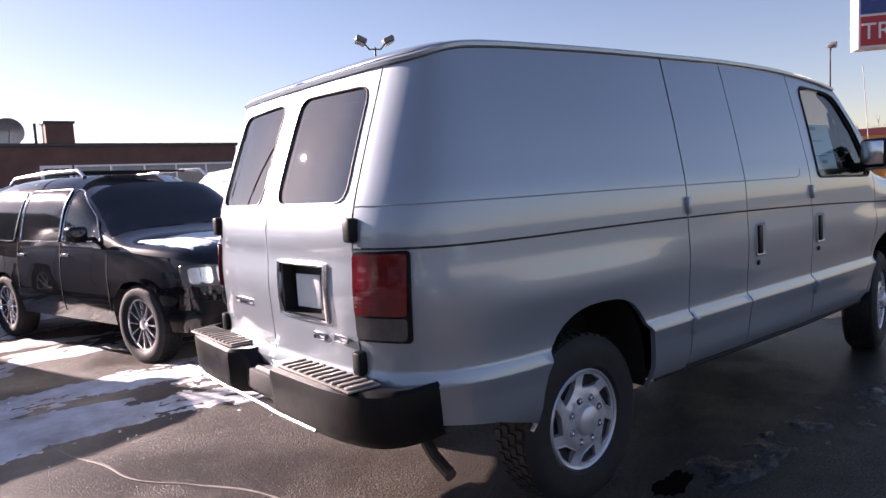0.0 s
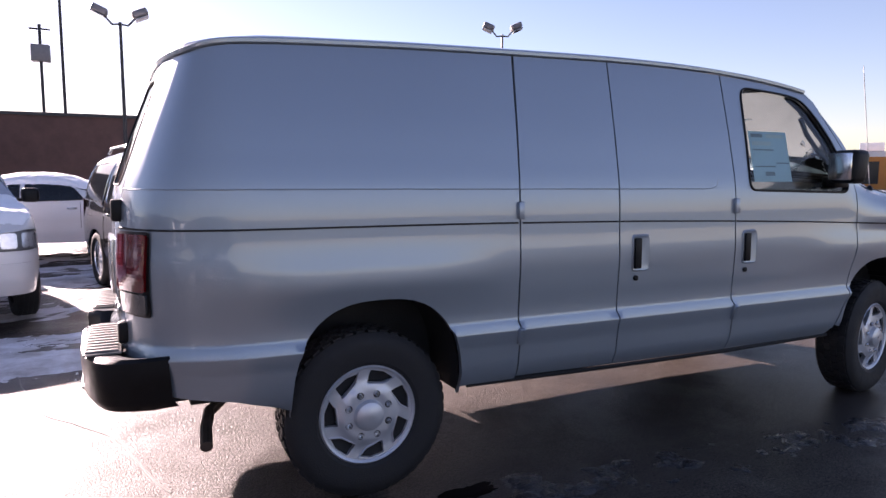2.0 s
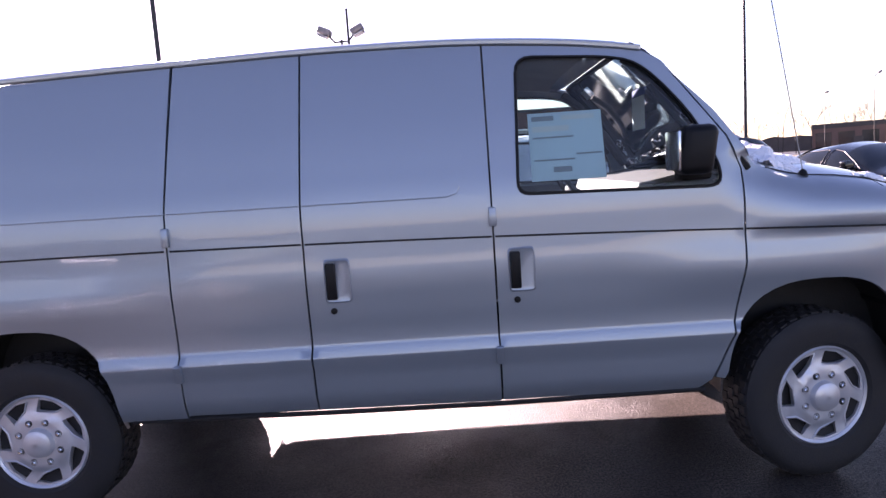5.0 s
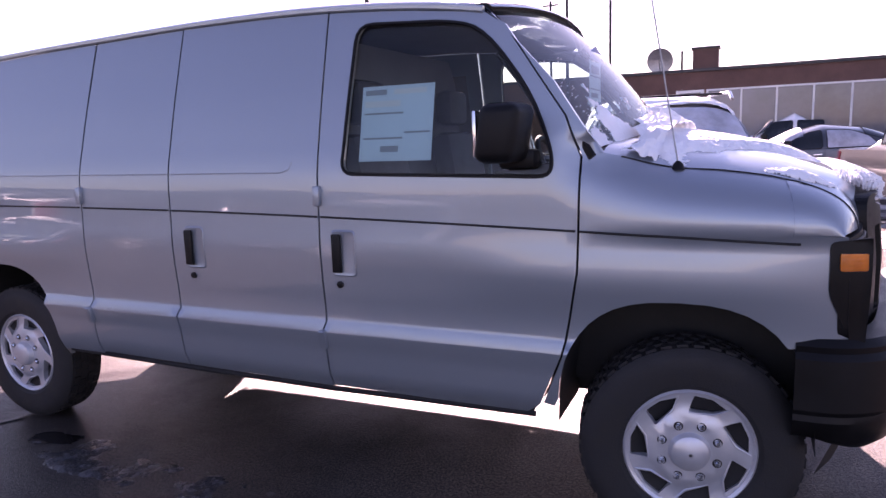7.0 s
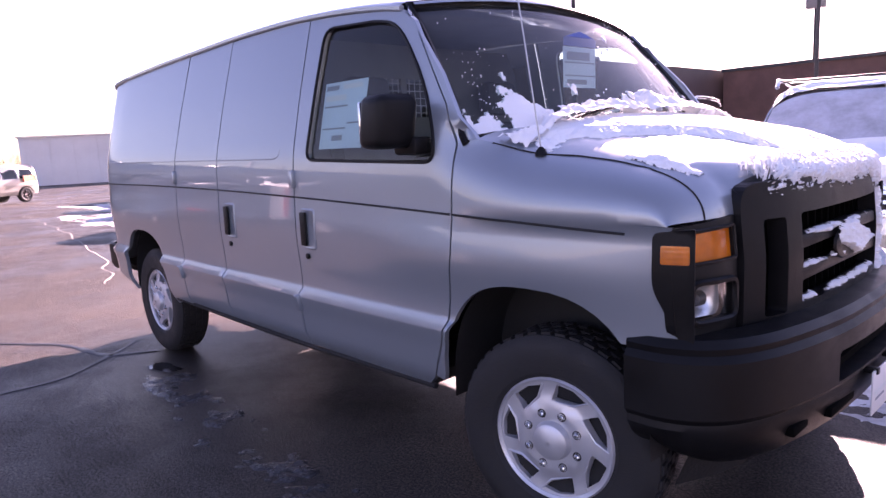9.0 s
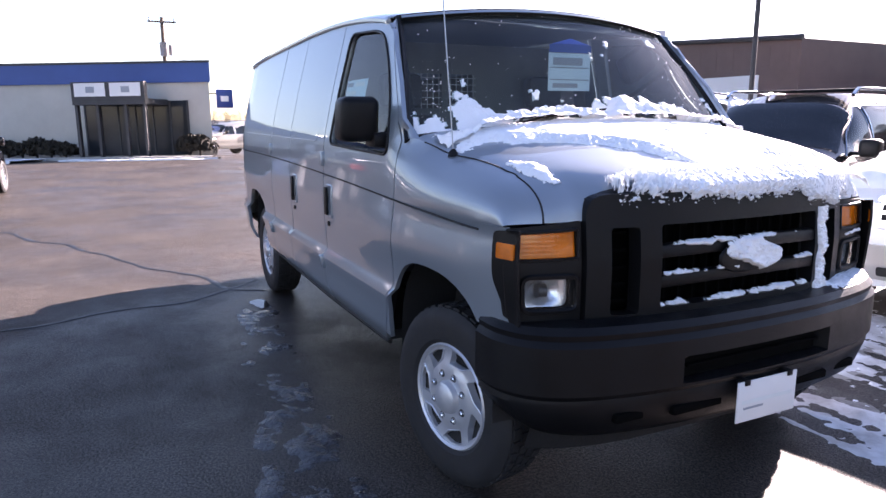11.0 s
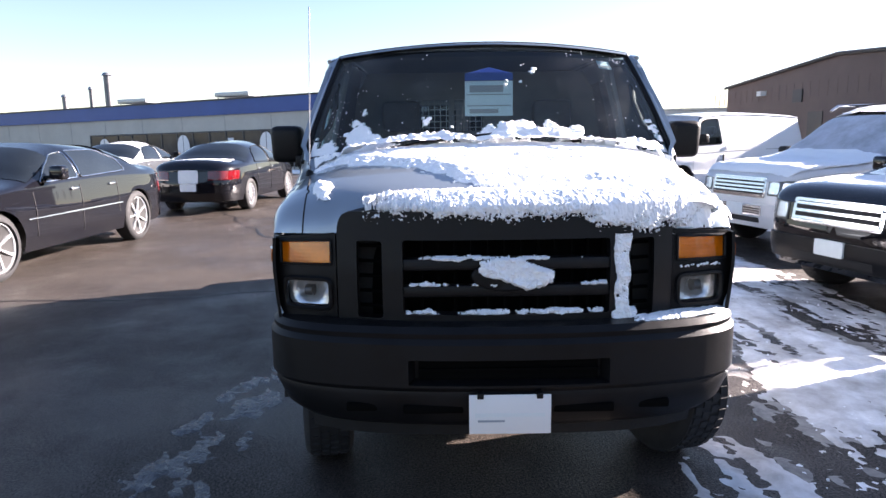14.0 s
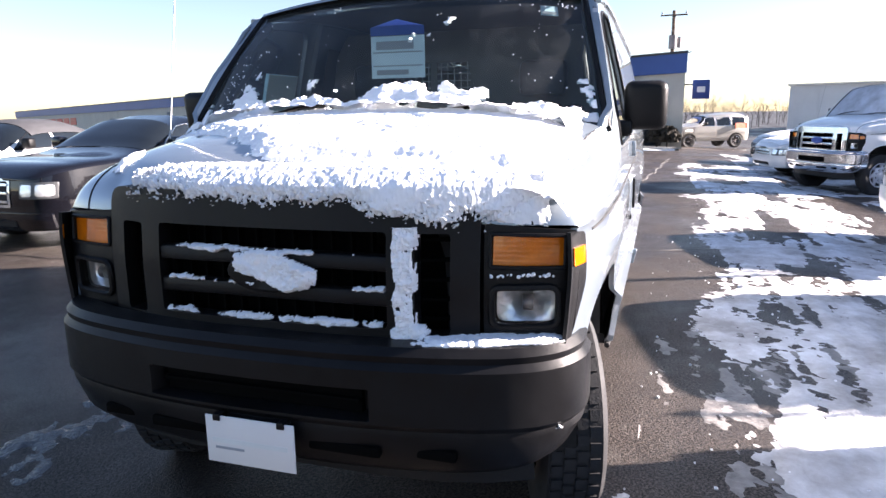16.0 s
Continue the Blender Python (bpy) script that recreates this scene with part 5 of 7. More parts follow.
            patch("grille_bar", -y + 0.03, y - 0.03, z - 0.014, z + 0.014, True, mat, 0.026, gr, rr=0.005)
    if low_grille:
        y, z0, z1, bars = low_grille
        lg = patch("lower_grille", -y, y, z0, z1, True, CHROME, 0.036, label="chrome lower grille", rr=0.03)
        patch("grille_mesh", -y + 0.03, y - 0.03, z0 + 0.02, z1 - 0.02, True, SOOT, 0.040, lg)
        for k in range(bars):
            z = z0 + (z1 - z0) * (k + 0.8) / (bars + 0.6)
            patch("grille_bar", -y + 0.03, y - 0.03, z - 0.009, z + 0.009, True, CHROME, 0.048, lg, rr=0.004)
    if trim_z:
        for s in (-1, 1):
            pts = [shell(q_x(x), trim_z, 0.006) for x in span(-wb / 2 + ra * 1.15, wb / 2 - ra * 1.15, 30)]
            part("body_trim", tube([Vector((v.x, v.y * -s, v.z)) for v in pts], 0.011, 5), CHROME, th, "bright side moulding")
    for s in (-1, 1):
        if lamps:
            y0, y1, z0, z1 = lamps
            a1, b1 = sorted((y0 * s, y1 * s))
            hd = patch("headlamp", a1, b1, z0, z1, True, LAMPGREY, 0.010, label="clear headlamp")
            for k in range(2):
                cw = (b1 - a1) / 2
                patch("headlamp_reflector", a1 + cw * k + 0.025, a1 + cw * (k + 1) - 0.015, z0 + 0.025, z1 - 0.025, True, REFLECTOR, 0.014, hd, rr=0.03)
        if tails:
            y0, y1, z0, z1 = tails
            a1, b1 = sorted((y0 * s, y1 * s))
            patch("tail_lamp", a1, b1, z0, z1, False, RED, 0.012, label="red tail lamp")
    if low:
        z0, z1, mat = low
        patch("front_bumper", -W * 0.86, W * 0.86, z0, z1, True, mat, 0.03, label="front bumper")
        patch("rear_bumper", -W * 0.86, W * 0.86, z0, z1, False, mat, 0.03, label="rear bumper")
        patch("air_intake", -W * 0.45, W * 0.45, z0 + 0.03, z0 + 0.10, True, SOOT, 0.036)
    if plate:
        patch("front_plate", -0.16, 0.16, plate, plate + 0.15, True, PAPER, 0.05, label="white dealer plate")
    if rear_plate:
        patch("rear_plate", -0.16, 0.16, rear_plate, rear_plate + 0.15, False, PAPER, 0.05, label="white dealer plate")
    if rear_sheet:
        patch("paper_sheet", -0.20, 0.20, *rear_sheet, False, PAPER, 0.02, label="white paper sheet on the trunk lid")
    for x0, z0, x1, z1 in seams:
        for s in (-1, 1):
            pts = []
            for t in span(0, 1, 10):
                x, z = x0 + (x1 - x0) * t, z0 + (z1 - z0) * t
                v = side(x, z, 0.001) if z > zb(x) else shell(q_x(x), z, 0.001)
                pts.append(Vector((v.x, v.y * -s, v.z)))
            part("door_seam", tube(pts, 0.005, 4), SOOT, th)
        if x0 == x1 and x0 < screen_x[0]:
            for s in (-1, 1):
                z = zb(x0) - 0.10
                v = shell(q_x(x0 + 0.14), z, 0.012)
                part("door_handle", box(x0 + 0.05, x0 + 0.21, v.y * -s - 0.014, v.y * -s + 0.014, z - 0.017, z + 0.017, 0.008), CHROME if style in ("seven", "ten", "twelve") else PLASTIC, th, "door handle")
    mx = windows[0][1][0] - 0.20
    for s in (-1, 1):
        z = zb(mx) + 0.06
        part("mirror", box(mx - 0.05, mx + 0.11, s * (W + 0.02), s * (W + 0.20), z, z + 0.17, 0.04, 3), PLASTIC if paint is not BLACK else BLACK, th, "door mirror")
        part("mirror_foot", box(mx, mx + 0.06, s * (W - 0.10), s * (W + 0.05), z + 0.01, z + 0.05, 0.01), PLASTIC, th)
        for x in (wb / 2, -wb / 2):
            wheel("wheel", th, x, s * (W - 0.13), s, r, 0.24, rim, style, wheelmat or CHROME)
        if rack:
            y = s * width(-0.4) * (1 - taper) * 0.92
            z = zc(-0.6)
            part("roof_rail", tube([(0.25, y, z - 0.05), (0.12, y, z + 0.03), (-0.6, y, z + 0.045), (-1.45, y, z + 0.02), (-1.6, y, z - 0.05)], 0.022, 7), CHROME, th, "bright roof rail")
        for x in (wb / 2, -wb / 2):
            part("wheel_housing", box(x - ra * 0.95, x + ra * 0.95, s * (W - 0.36), s * (W - 0.30), zbot + 0.05, r * 1.95), SOOT, th)
    if rack:
        for x in (-0.2, -1.1):
            y = width(-0.4) * (1 - taper) * 0.92
            part("roof_crossbar", tube([(x, -y, zc(x) + 0.04), (x, y, zc(x) + 0.04)], 0.016, 6), PLASTIC, th)
    part("underbody", box(xr + 0.25, xf - 0.25, -W + 0.36, W - 0.36, zbot, zbot + 0.32), SOOT, th)
    for x in (wb / 2, -wb / 2):
        part("axle", tube([(x, -W + 0.2, r), (x, W - 0.2, r)], 0.05, 6), SOOT, th)
    return top


def car_snow(th, top, x0, x1, a0, a2, depth, seed, fill=0.25):
    """Snow lying on a parked car's upper body."""
    us, vs = span(x0, x1, max(10, int((x1 - x0) / 0.035))), span(a0, a2, 44)
    def mask(u, v, p):
        e = min((u - x0) / (x1 - x0), (x1 - u) / (x1 - x0)) * 3
        f = min(v - a0, a2 - v) * 2.0
        return min(e, f, 0.6) - 0.1 + fill
    m = th.matrix_world
    b = snow_cap(lambda u, v, h: top(u, v, h), us, vs, depth, mask, seed, 7)
    b.transform(m)
    return tagged(finish("snow_cover", b, SNOW), "patchy snow lying on a parked car", "snow", kind="stuff")


def at_axle(x, y, az, wb):
    """Where the middle of a car is when its front axle's centre stands at x, y and it faces az."""
    a1 = radians(az)
    mx, my = x - math.cos(a1) * wb / 2, y - math.sin(a1) * wb / 2
    return pose(mx, my, ground_z(mx, my), 0, 0, az)


SUV = dict(wb=3.02, fo=0.93, ro=1.22, W=1.0, r=0.40, rim=0.26, style="seven", zbot=0.34, p=8, n=4.2, taper=0.17,
           belt=[(-2.73, 1.13), (-1.0, 1.16), (0.9, 1.15), (1.6, 1.10), (2.3, 1.02), (2.44, 0.98)],
           line=[(-2.73, 1.16), (-2.66, 1.55), (-2.52, 1.86), (-2.2, 1.93), (-0.8, 1.96), (0.1, 1.91), (0.35, 1.84), (0.75, 1.55), (1.08, 1.30), (1.25, 1.25), (1.9, 1.20), (2.3, 1.11), (2.42, 1.0), (2.44, 0.985)],
           windows=[[(0.08, 1.22), (0.88, 1.22), (0.62, 1.48), (0.22, 1.76), (0.08, 1.79)], [(-0.95, 1.22), (0.0, 1.22), (0.0, 1.79), (-0.95, 1.80)], [(-2.35, 1.24), (-1.12, 1.22), (-1.05, 1.79), (-2.28, 1.76)]],
           screen_x=(0.38, 1.02, 0.62, 0.34), rear_x=None, grille=(0.50, 0.80, 1.04, 3, CHROME), lamps=(0.56, 0.93, 0.80, 1.0), tails=(0.80, 0.97, 0.95, 1.25),
           low=(0.42, 0.66, PLASTIC), plate=0.52, rack=True, seams=((0.04, 0.45, 0.04, 1.2), (-1.02, 0.55, -1.02, 1.2), (1.02, 0.5, 1.02, 1.12)))


def suv(label, m, group="", **kw):
    th = thing("sport_utility_vehicle", m, label, "car", group)
    return th, build_car(th, **(SUV | kw))


ROW = "cars parked nose-out across the lane"
AZ = -75.3
black_suv, bt = suv("black full-size sport utility vehicle with chrome grille and roof rails", at_axle(0.38, 4.2, AZ, 3.02) @ Matrix.Diagonal((1, 1, 0.965, 1)), ROW, paint=BLACK, wheelmat=RIMCHROME, style="twelve")
car_snow(black_suv, bt, 1.25, 2.2, 0.5, 2.6, 0.012, 3, -0.12)
pearl_suv, pt2 = suv("white sport utility vehicle with barred grille and snowy hood", at_axle(-2.85, 4.75, AZ, 3.02), ROW, paint=PEARL, grille=(0.52, 0.76, 1.03, 5, CHROME), low=(0.40, 0.68, PEARL), low_grille=(0.50, 0.52, 0.66, 4), glassmat=FROSTED)
car_snow(pearl_suv, pt2, 1.0, 2.35, 0.35, 2.8, 0.03, 7, 0.35)
car_snow(pearl_suv, pt2, -2.4, 0.3, 0.6, 2.55, 0.03, 17, 0.35)
white_suv, wt = suv("white sport utility vehicle with tan bumper and snowed-over windshield", at_axle(3.05, 3.95, AZ, 3.02), ROW, paint=WHITE, low=(0.42, 0.68, BEIGECAR), glassmat=FROSTED)
car_snow(white_suv, wt, 1.0, 2.35, 0.4, 2.75, 0.03, 23, 0.35)
car_snow(white_suv, wt, -2.4, 0.3, 0.6, 2.55, 0.03, 27, 0.35)

white_van = thing("cargo_van", pose(-10.57, 7.61, ground_z(-9.5, 5.5), 0, 0, -62), "white cargo van with chrome grille and a snow-dusted windshield", "van", ROW)
build_van(white_van, WHITE, False)

SEDAN = dict(wb=2.75, fo=0.92, ro=1.05, W=0.92, r=0.33, rim=0.225, style="ten", zbot=0.22, p=5.5, n=2.8, taper=0.16,
             belt=[(-2.42, 0.86), (-1.2, 0.94), (0.6, 0.92), (1.4, 0.84), (2.1, 0.70), (2.29, 0.62)],
             line=[(-2.42, 0.88), (-2.3, 1.0), (-1.75, 1.06), (-1.5, 1.09), (-1.1, 1.27), (-0.7, 1.41), (-0.2, 1.45), (0.3, 1.40), (0.75, 1.19), (1.02, 1.01), (1.2, 0.97), (1.8, 0.88), (2.15, 0.76), (2.29, 0.64)],
             windows=[[(-0.02, 0.975), (0.82, 0.955), (0.55, 1.13), (0.22, 1.30), (-0.02, 1.34)], [(-1.02, 1.0), (-0.1, 0.975), (-0.1, 1.34), (-0.55, 1.32), (-0.85, 1.2)]],
             screen_x=(0.32, 1.0, 0.55, 0.30), rear_x=(-1.48, -0.78, 0.34, 0.58), grille=(0.40, 0.52, 0.66, 2, CHROME), lamps=(0.48, 0.84, 0.52, 0.68), tails=(0.50, 0.86, 0.66, 0.84),
             low=(0.28, 0.46, BLACK), seams=((-0.06, 0.35, -0.06, 0.95), (-0.95, 0.5, -0.95, 0.95), (0.88, 0.4, 0.88, 0.92)))


def sedan(label, m, group="", name="sedan", **kw):
    th = thing(name, m, label, "car", group)
    return th, build_car(th, **(SEDAN | kw))


LOT = "cars parked before the showroom"
big_belt = [(-2.62, 0.93), (-1.2, 1.0), (0.6, 0.98), (1.5, 0.93), (2.2, 0.86), (2.42, 0.80)]
big_line = [(-2.62, 0.95), (-2.5, 1.05), (-1.95, 1.11), (-1.8, 1.14), (-1.42, 1.34), (-1.0, 1.455), (-0.3, 1.49), (0.25, 1.44), (0.65, 1.25), (0.95, 1.08), (1.15, 1.04), (1.9, 0.99), (2.3, 0.92), (2.42, 0.83)]
th, tp = sedan("long black sedan with large chrome wheels and a mesh grille", pose(-2.12, -5.85, 0, 0, 0, -3.0), LOT, paint=BLACK, wb=3.05, fo=0.90, ro=1.08, W=0.94, r=0.37, rim=0.285, style="seven", p=7, n=3.4,
               belt=big_belt, line=big_line, windows=[[(-0.05, 1.04), (0.72, 1.02), (0.5, 1.18), (0.2, 1.34), (-0.05, 1.37)], [(-1.25, 1.07), (-0.12, 1.04), (-0.12, 1.38), (-0.8, 1.375), (-1.15, 1.25)]],
               screen_x=(0.28, 0.92, 0.55, 0.30), rear_x=(-1.75, -1.08, 0.34, 0.58), wheelmat=RIMCHROME, grille=(0.36, 0.50, 0.82, 3, CHROME), lamps=(0.50, 0.84, 0.60, 0.78), low=(0.26, 0.44, BLACK), trim_z=0.62)
th, tp = sedan("black saloon with silver wheels and red tail lamps", pose(-9.2, -5.1, 0, 0, 0, 176.0), LOT, paint=BLACK, wb=2.71, W=0.925, wheelmat=RIMCHROME, tails=(0.40, 0.87, 0.68, 0.86), rear_plate=0.46, rear_sheet=(0.62, 0.88))
car_snow(th, tp, -1.95, -1.50, 0.8, 2.35, 0.012, 61, -0.02)
sedan("white sedan with a dark trunk lid in the row", pose(-11.6, -8.6, 0, 0, 0, 178.0), LOT, paint=WHITE, wheelmat=HUBCAP, lowmat=GREYCAR)
th, tp = sedan("white convertible with a dark soft top", pose(-3.4, -9.9, ground_z(-3.4, -9.9), 0, 0, 2.0), LOT, paint=WHITE)
part("soft_top", grid(lambda x, k: tp(x, 0.42 + (math.pi - 0.84) * k, 0.014), span(-1.55, 0.34, 18), span(0, 1, 18)), FABRIC, th, "dark folding soft top")
sedan("pale sedan at the far end of the row", pose(-8.2, -11.8, ground_z(-8.2, -11.8), 0, 0, 2.0), LOT, paint=WHITE, wheelmat=HUBCAP)
th, tp = sedan("silver hatchback with snow on its hood", at_axle(-12.2, 4.4, AZ, 2.6), ROW, paint=PEARL, wb=2.6, glassmat=FROSTED, low=(0.26, 0.48, PEARL))
car_snow(th, tp, 1.0, 2.1, 0.4, 2.7, 0.03, 51, 0.3)
th, tp = sedan("grey-blue sedan with a snow-dusted windshield", at_axle(-15.4, 4.7, AZ, 2.75), ROW, paint=GREYCAR, glassmat=FROSTED)
car_snow(th, tp, 1.0, 2.1, 0.4, 2.7, 0.03, 55, 0.3)
suv("light silver off-road vehicle crossing the lane end", pose(-32, 3.3, ground_z(-32, 3.3), 0, 0, -62), paint=BEIGECAR, wb=2.63, fo=0.75, ro=0.85, W=0.88, r=0.36, rim=0.23, rack=False, plate=None,
    belt=[(-2.17, 1.05), (0.8, 1.06), (2.0, 0.98), (2.06, 0.95)], line=[(-2.17, 1.1), (-2.1, 1.6), (-1.9, 1.68), (-0.3, 1.69), (0.25, 1.64), (0.85, 1.18), (1.0, 1.13), (1.9, 1.06), (2.06, 0.97)],
    windows=[[(-0.1, 1.12), (0.65, 1.12), (0.3, 1.52), (-0.1, 1.54)], [(-0.95, 1.12), (-0.2, 1.12), (-0.2, 1.54), (-0.95, 1.54)], [(-1.85, 1.14), (-1.05, 1.12), (-1.05, 1.54), (-1.8, 1.52)]], screen_x=(0.30, 0.82, 0.6, 0.35), seams=())

# second row, before the brown building
BACK = "cars parked before the brown building"
th, tp = sedan("white sedan behind the row with snow on its roof", pose(-2.6, 10.8, 0, 0, 0, 178), BACK, paint=WHITE, wheelmat=HUBCAP)
car_snow(th, tp, -1.4, 0.7, 0.5, 2.6, 0.03, 61, 0.3)
th, tp = sedan("dark car with snow on its windows", pose(4.9, 13.2, 0, 0, 0, 185), BACK, paint=GREYCAR, glassmat=FROSTED)
PICKUP = dict(wb=3.2, fo=0.9, ro=1.1, W=0.93, r=0.37, rim=0.24, style="ten", zbot=0.34, p=8, n=4, taper=0.16,
              belt=[(-2.7, 1.02), (0.6, 1.03), (1.5, 1.0), (2.5, 0.9)], line=[(-2.7, 1.03), (-1.05, 1.045), (-0.98, 1.2), (-0.88, 1.68), (-0.7, 1.73), (0.2, 1.72), (0.4, 1.66), (0.85, 1.25), (1.0, 1.15), (1.9, 1.07), (2.4, 0.99), (2.5, 0.92)],
              windows=[[(-0.05, 1.10), (0.78, 1.10), (0.38, 1.55), (-0.05, 1.58)], [(-0.8, 1.12), (-0.15, 1.10), (-0.15, 1.58), (-0.75, 1.56)]], screen_x=(0.42, 0.88, 0.6, 0.35),
              grille=(0.46, 0.66, 0.88, 2, CHROME), lamps=(0.52, 0.86, 0.68, 0.86), tails=(0.74, 0.9, 0.7, 1.0), low=(0.40, 0.58, CHROME), seams=((-0.1, 0.45, -0.1, 1.05), (0.85, 0.5, 0.85, 1.03)))
th = thing("pickup_truck", pose(6.5, 8.1, 0, 0, 0, AZ), "grey pickup truck with an extended cab", "pickup", ROW)
build_car(th, paint=GREYCAR, **PICKUP)
th = thing("pickup_truck", pose(4.6, 17.2, 0, 0, 0, 180), "white crew cab pickup truck", "pickup", BACK)
build_car(th, paint=WHITE, **PICKUP)
th, tp = sedan("black sedan beside the pickup", pose(9.4, 8.6, 0, 0, 0, AZ), ROW, paint=BLACK)
# far side of the lot towards the road
FAR = "cars parked along the road side of the lot"
suv("dark sport utility vehicle seen from behind with lit red lamps", pose(19.6, 13.6, 0, 0, 0, 40), FAR, paint=GREYCAR, plate=None)
sedan("silver sedan with snow on its roof", pose(18.6, 17.6, 0, 0, 0, 140), FAR, paint=PEARL)
suv("white sport utility vehicle by the road", pose(21.5, 25.0, 0, 0, 0, 160), FAR, paint=WHITE, plate=None)
sedan("grey sedan by the road", pose(26.5, 21.0, 0, 0, 0, 150), FAR, paint=GREYCAR)
sedan("white sedan by the road", pose(31.0, 27.0, 0, 0, 0, 150), FAR, paint=WHITE)


# ---- buildings ----
BRICK = material("brown_brick", (0.16, 0.085, 0.07), 0.85, 0, 0, 0.3, 1.5, 0.4, 25, dark=(0.11, 0.06, 0.052))
BROWN = material("brown_metal_siding", (0.13, 0.085, 0.078), 0.6, 0.1, 0, 0.2, 0.8, 0.1, 8)
CREAM = material("cream_block_wall", (0.56, 0.53, 0.47), 0.8, 0, 0, 0.12, 0.7, 0.2, 9)
BLUE = material("blue_metal_fascia", (0.03, 0.085, 0.30), 0.45, 0.1, 0, 0.15, 0.6, 0.05, 8)
COPING = material("dark_coping", (0.05, 0.05, 0.055), 0.5, 0.3, 0, 0.2, 2)
SHOPGLASS = material("shop_glass", (0.035, 0.042, 0.050), 0.12, 0, 0, 0.4, 0.7, rvar=0.03, spec=0.3)
# pale mottled base colour paints the sky's reflection into the panes
PALEGLASS = material("painted_sky_glass", (0.24, 0.24, 0.27), 0.10, 0, 0, 0.4, 0.4, rvar=0.05)
WHITEWALL = material("white_metal_wall", (0.66, 0.67, 0.68), 0.6, 0, 0, 0.1, 0.3, 0.05, 4)
POLEDARK = material("dark_pole_paint", (0.035, 0.035, 0.04), 0.5, 0.4, 0, 0.3, 3, 0.05, 40)
POLEGREY = material("grey_pole", (0.20, 0.20, 0.21), 0.5, 0.5, 0, 0.2, 3)
WOODPOLE = material("weathered_wood_pole", (0.12, 0.09, 0.07), 0.9, 0, 0, 0.35, 4, 0.4, 30)
LAMPBODY = material("lamp_housing", (0.22, 0.21, 0.22), 0.5, 0.4, 0, 0.2, 5)
BARK = material("bare_tree_bark", (0.05, 0.043, 0.04), 0.9, 0, 0, 0.4, 2)
HEDGE = material("winter_hedge", (0.040, 0.034, 0.024), 0.9, 0, 0, 0.5, 6, 0.4, 20)
SIGNWHITE = material("white_sign_panel", (0.78, 0.78, 0.78), 0.4, 0, 0, 0.06, 1)
SIGNRED = material("red_sign_panel", (0.52, 0.03, 0.035), 0.4, 0, 0, 0.1, 1)
SIGNBLUE = material("blue_sign_panel", (0.02, 0.05, 0.22), 0.35, 0, 0, 0.12, 1)
ORANGE = material("orange_shop_front", (0.62, 0.26, 0.06), 0.6, 0, 0, 0.2, 0.5)
DARKRED = material("dark_red_shop_front", (0.16, 0.035, 0.04), 0.7, 0, 0, 0.2, 0.5)


C0, RUN = (-27.0, 2.1, -0.9), (-0.45, -0.89)              # the showroom's corner and the run of its front, which follows the falling ground

FALL = 0.013


def facade(parent, origin, along, panels):
    """Puts boxes on a wall: origin on its foot, along its run; each panel (name, s0, s1, z0, z1, out0, out1, material, label)."""
    a1 = Vector((*along, 0)).normalized()
    n = Vector((-a1.y, a1.x, 0))
    o = Vector(origin)
    made = []
    fall = FALL if origin == C0 else 0.0
    for name, s0, s1, z0, z1, d0, d1, mat, label in panels:
        b = box(s0, s1, d0, d1, z0, z1, 0.0)
        for v in b.verts:
            v.co = o + a1 * v.co.x + n * v.co.y + Vector((0, 0, v.co.z - fall * v.co.x))
        bmesh.ops.recalc_face_normals(b, faces=b.faces)
        made.append(part(name, b, mat, parent, label, False))
    return made


def window_row(parent, origin, along, s0, s1, z0, z1, count, frame, pane, proud=0.03, w=0.06):
    """A strip of panes between frames, each pane and frame bar a piece of its own."""
    rows = []
    d = (s1 - s0) / count
    for k in range(count):
        rows.append(("pane", s0 + d * k + w / 2, s0 + d * (k + 1) - w / 2, z0 + w, z1 - w, -0.05, proud * 0.4, pane, ""))
    for k in range(count + 1):
        rows.append(("mullion", s0 + d * k - w / 2, s0 + d * k + w / 2, z0, z1, -0.05, proud, frame, ""))
    rows += [("window_rail", s0, s1, z0, z0 + w, -0.05, proud - 0.004, frame, ""), ("window_rail", s0, s1, z1 - w, z1, -0.05, proud - 0.004, frame, "")]
    facade(parent, origin, along, rows)


def slab(name, pts, z0, z1, mat, parent, label=""):
    """An upright prism over a flat outline; z1 a number or one a corner."""
    bm = bmesh.new()
    zz = z1 if isinstance(z1, (list, tuple)) else [z1] * len(pts)
    z00 = z0 if isinstance(z0, (list, tuple)) else [z0] * len(pts)
    lo, hi = [bm.verts.new((*p, z)) for p, z in zip(pts, z00)], [bm.verts.new((*p, z)) for p, z in zip(pts, zz)]
    n = len(pts)
    for k in range(n):
        bm.faces.new((lo[k], lo[(k + 1) % n], hi[(k + 1) % n], hi[k]))
    bm.faces.new(hi)
    bmesh.ops.recalc_face_normals(bm, faces=bm.faces)
    return part(name, bm, mat, parent, label, False)


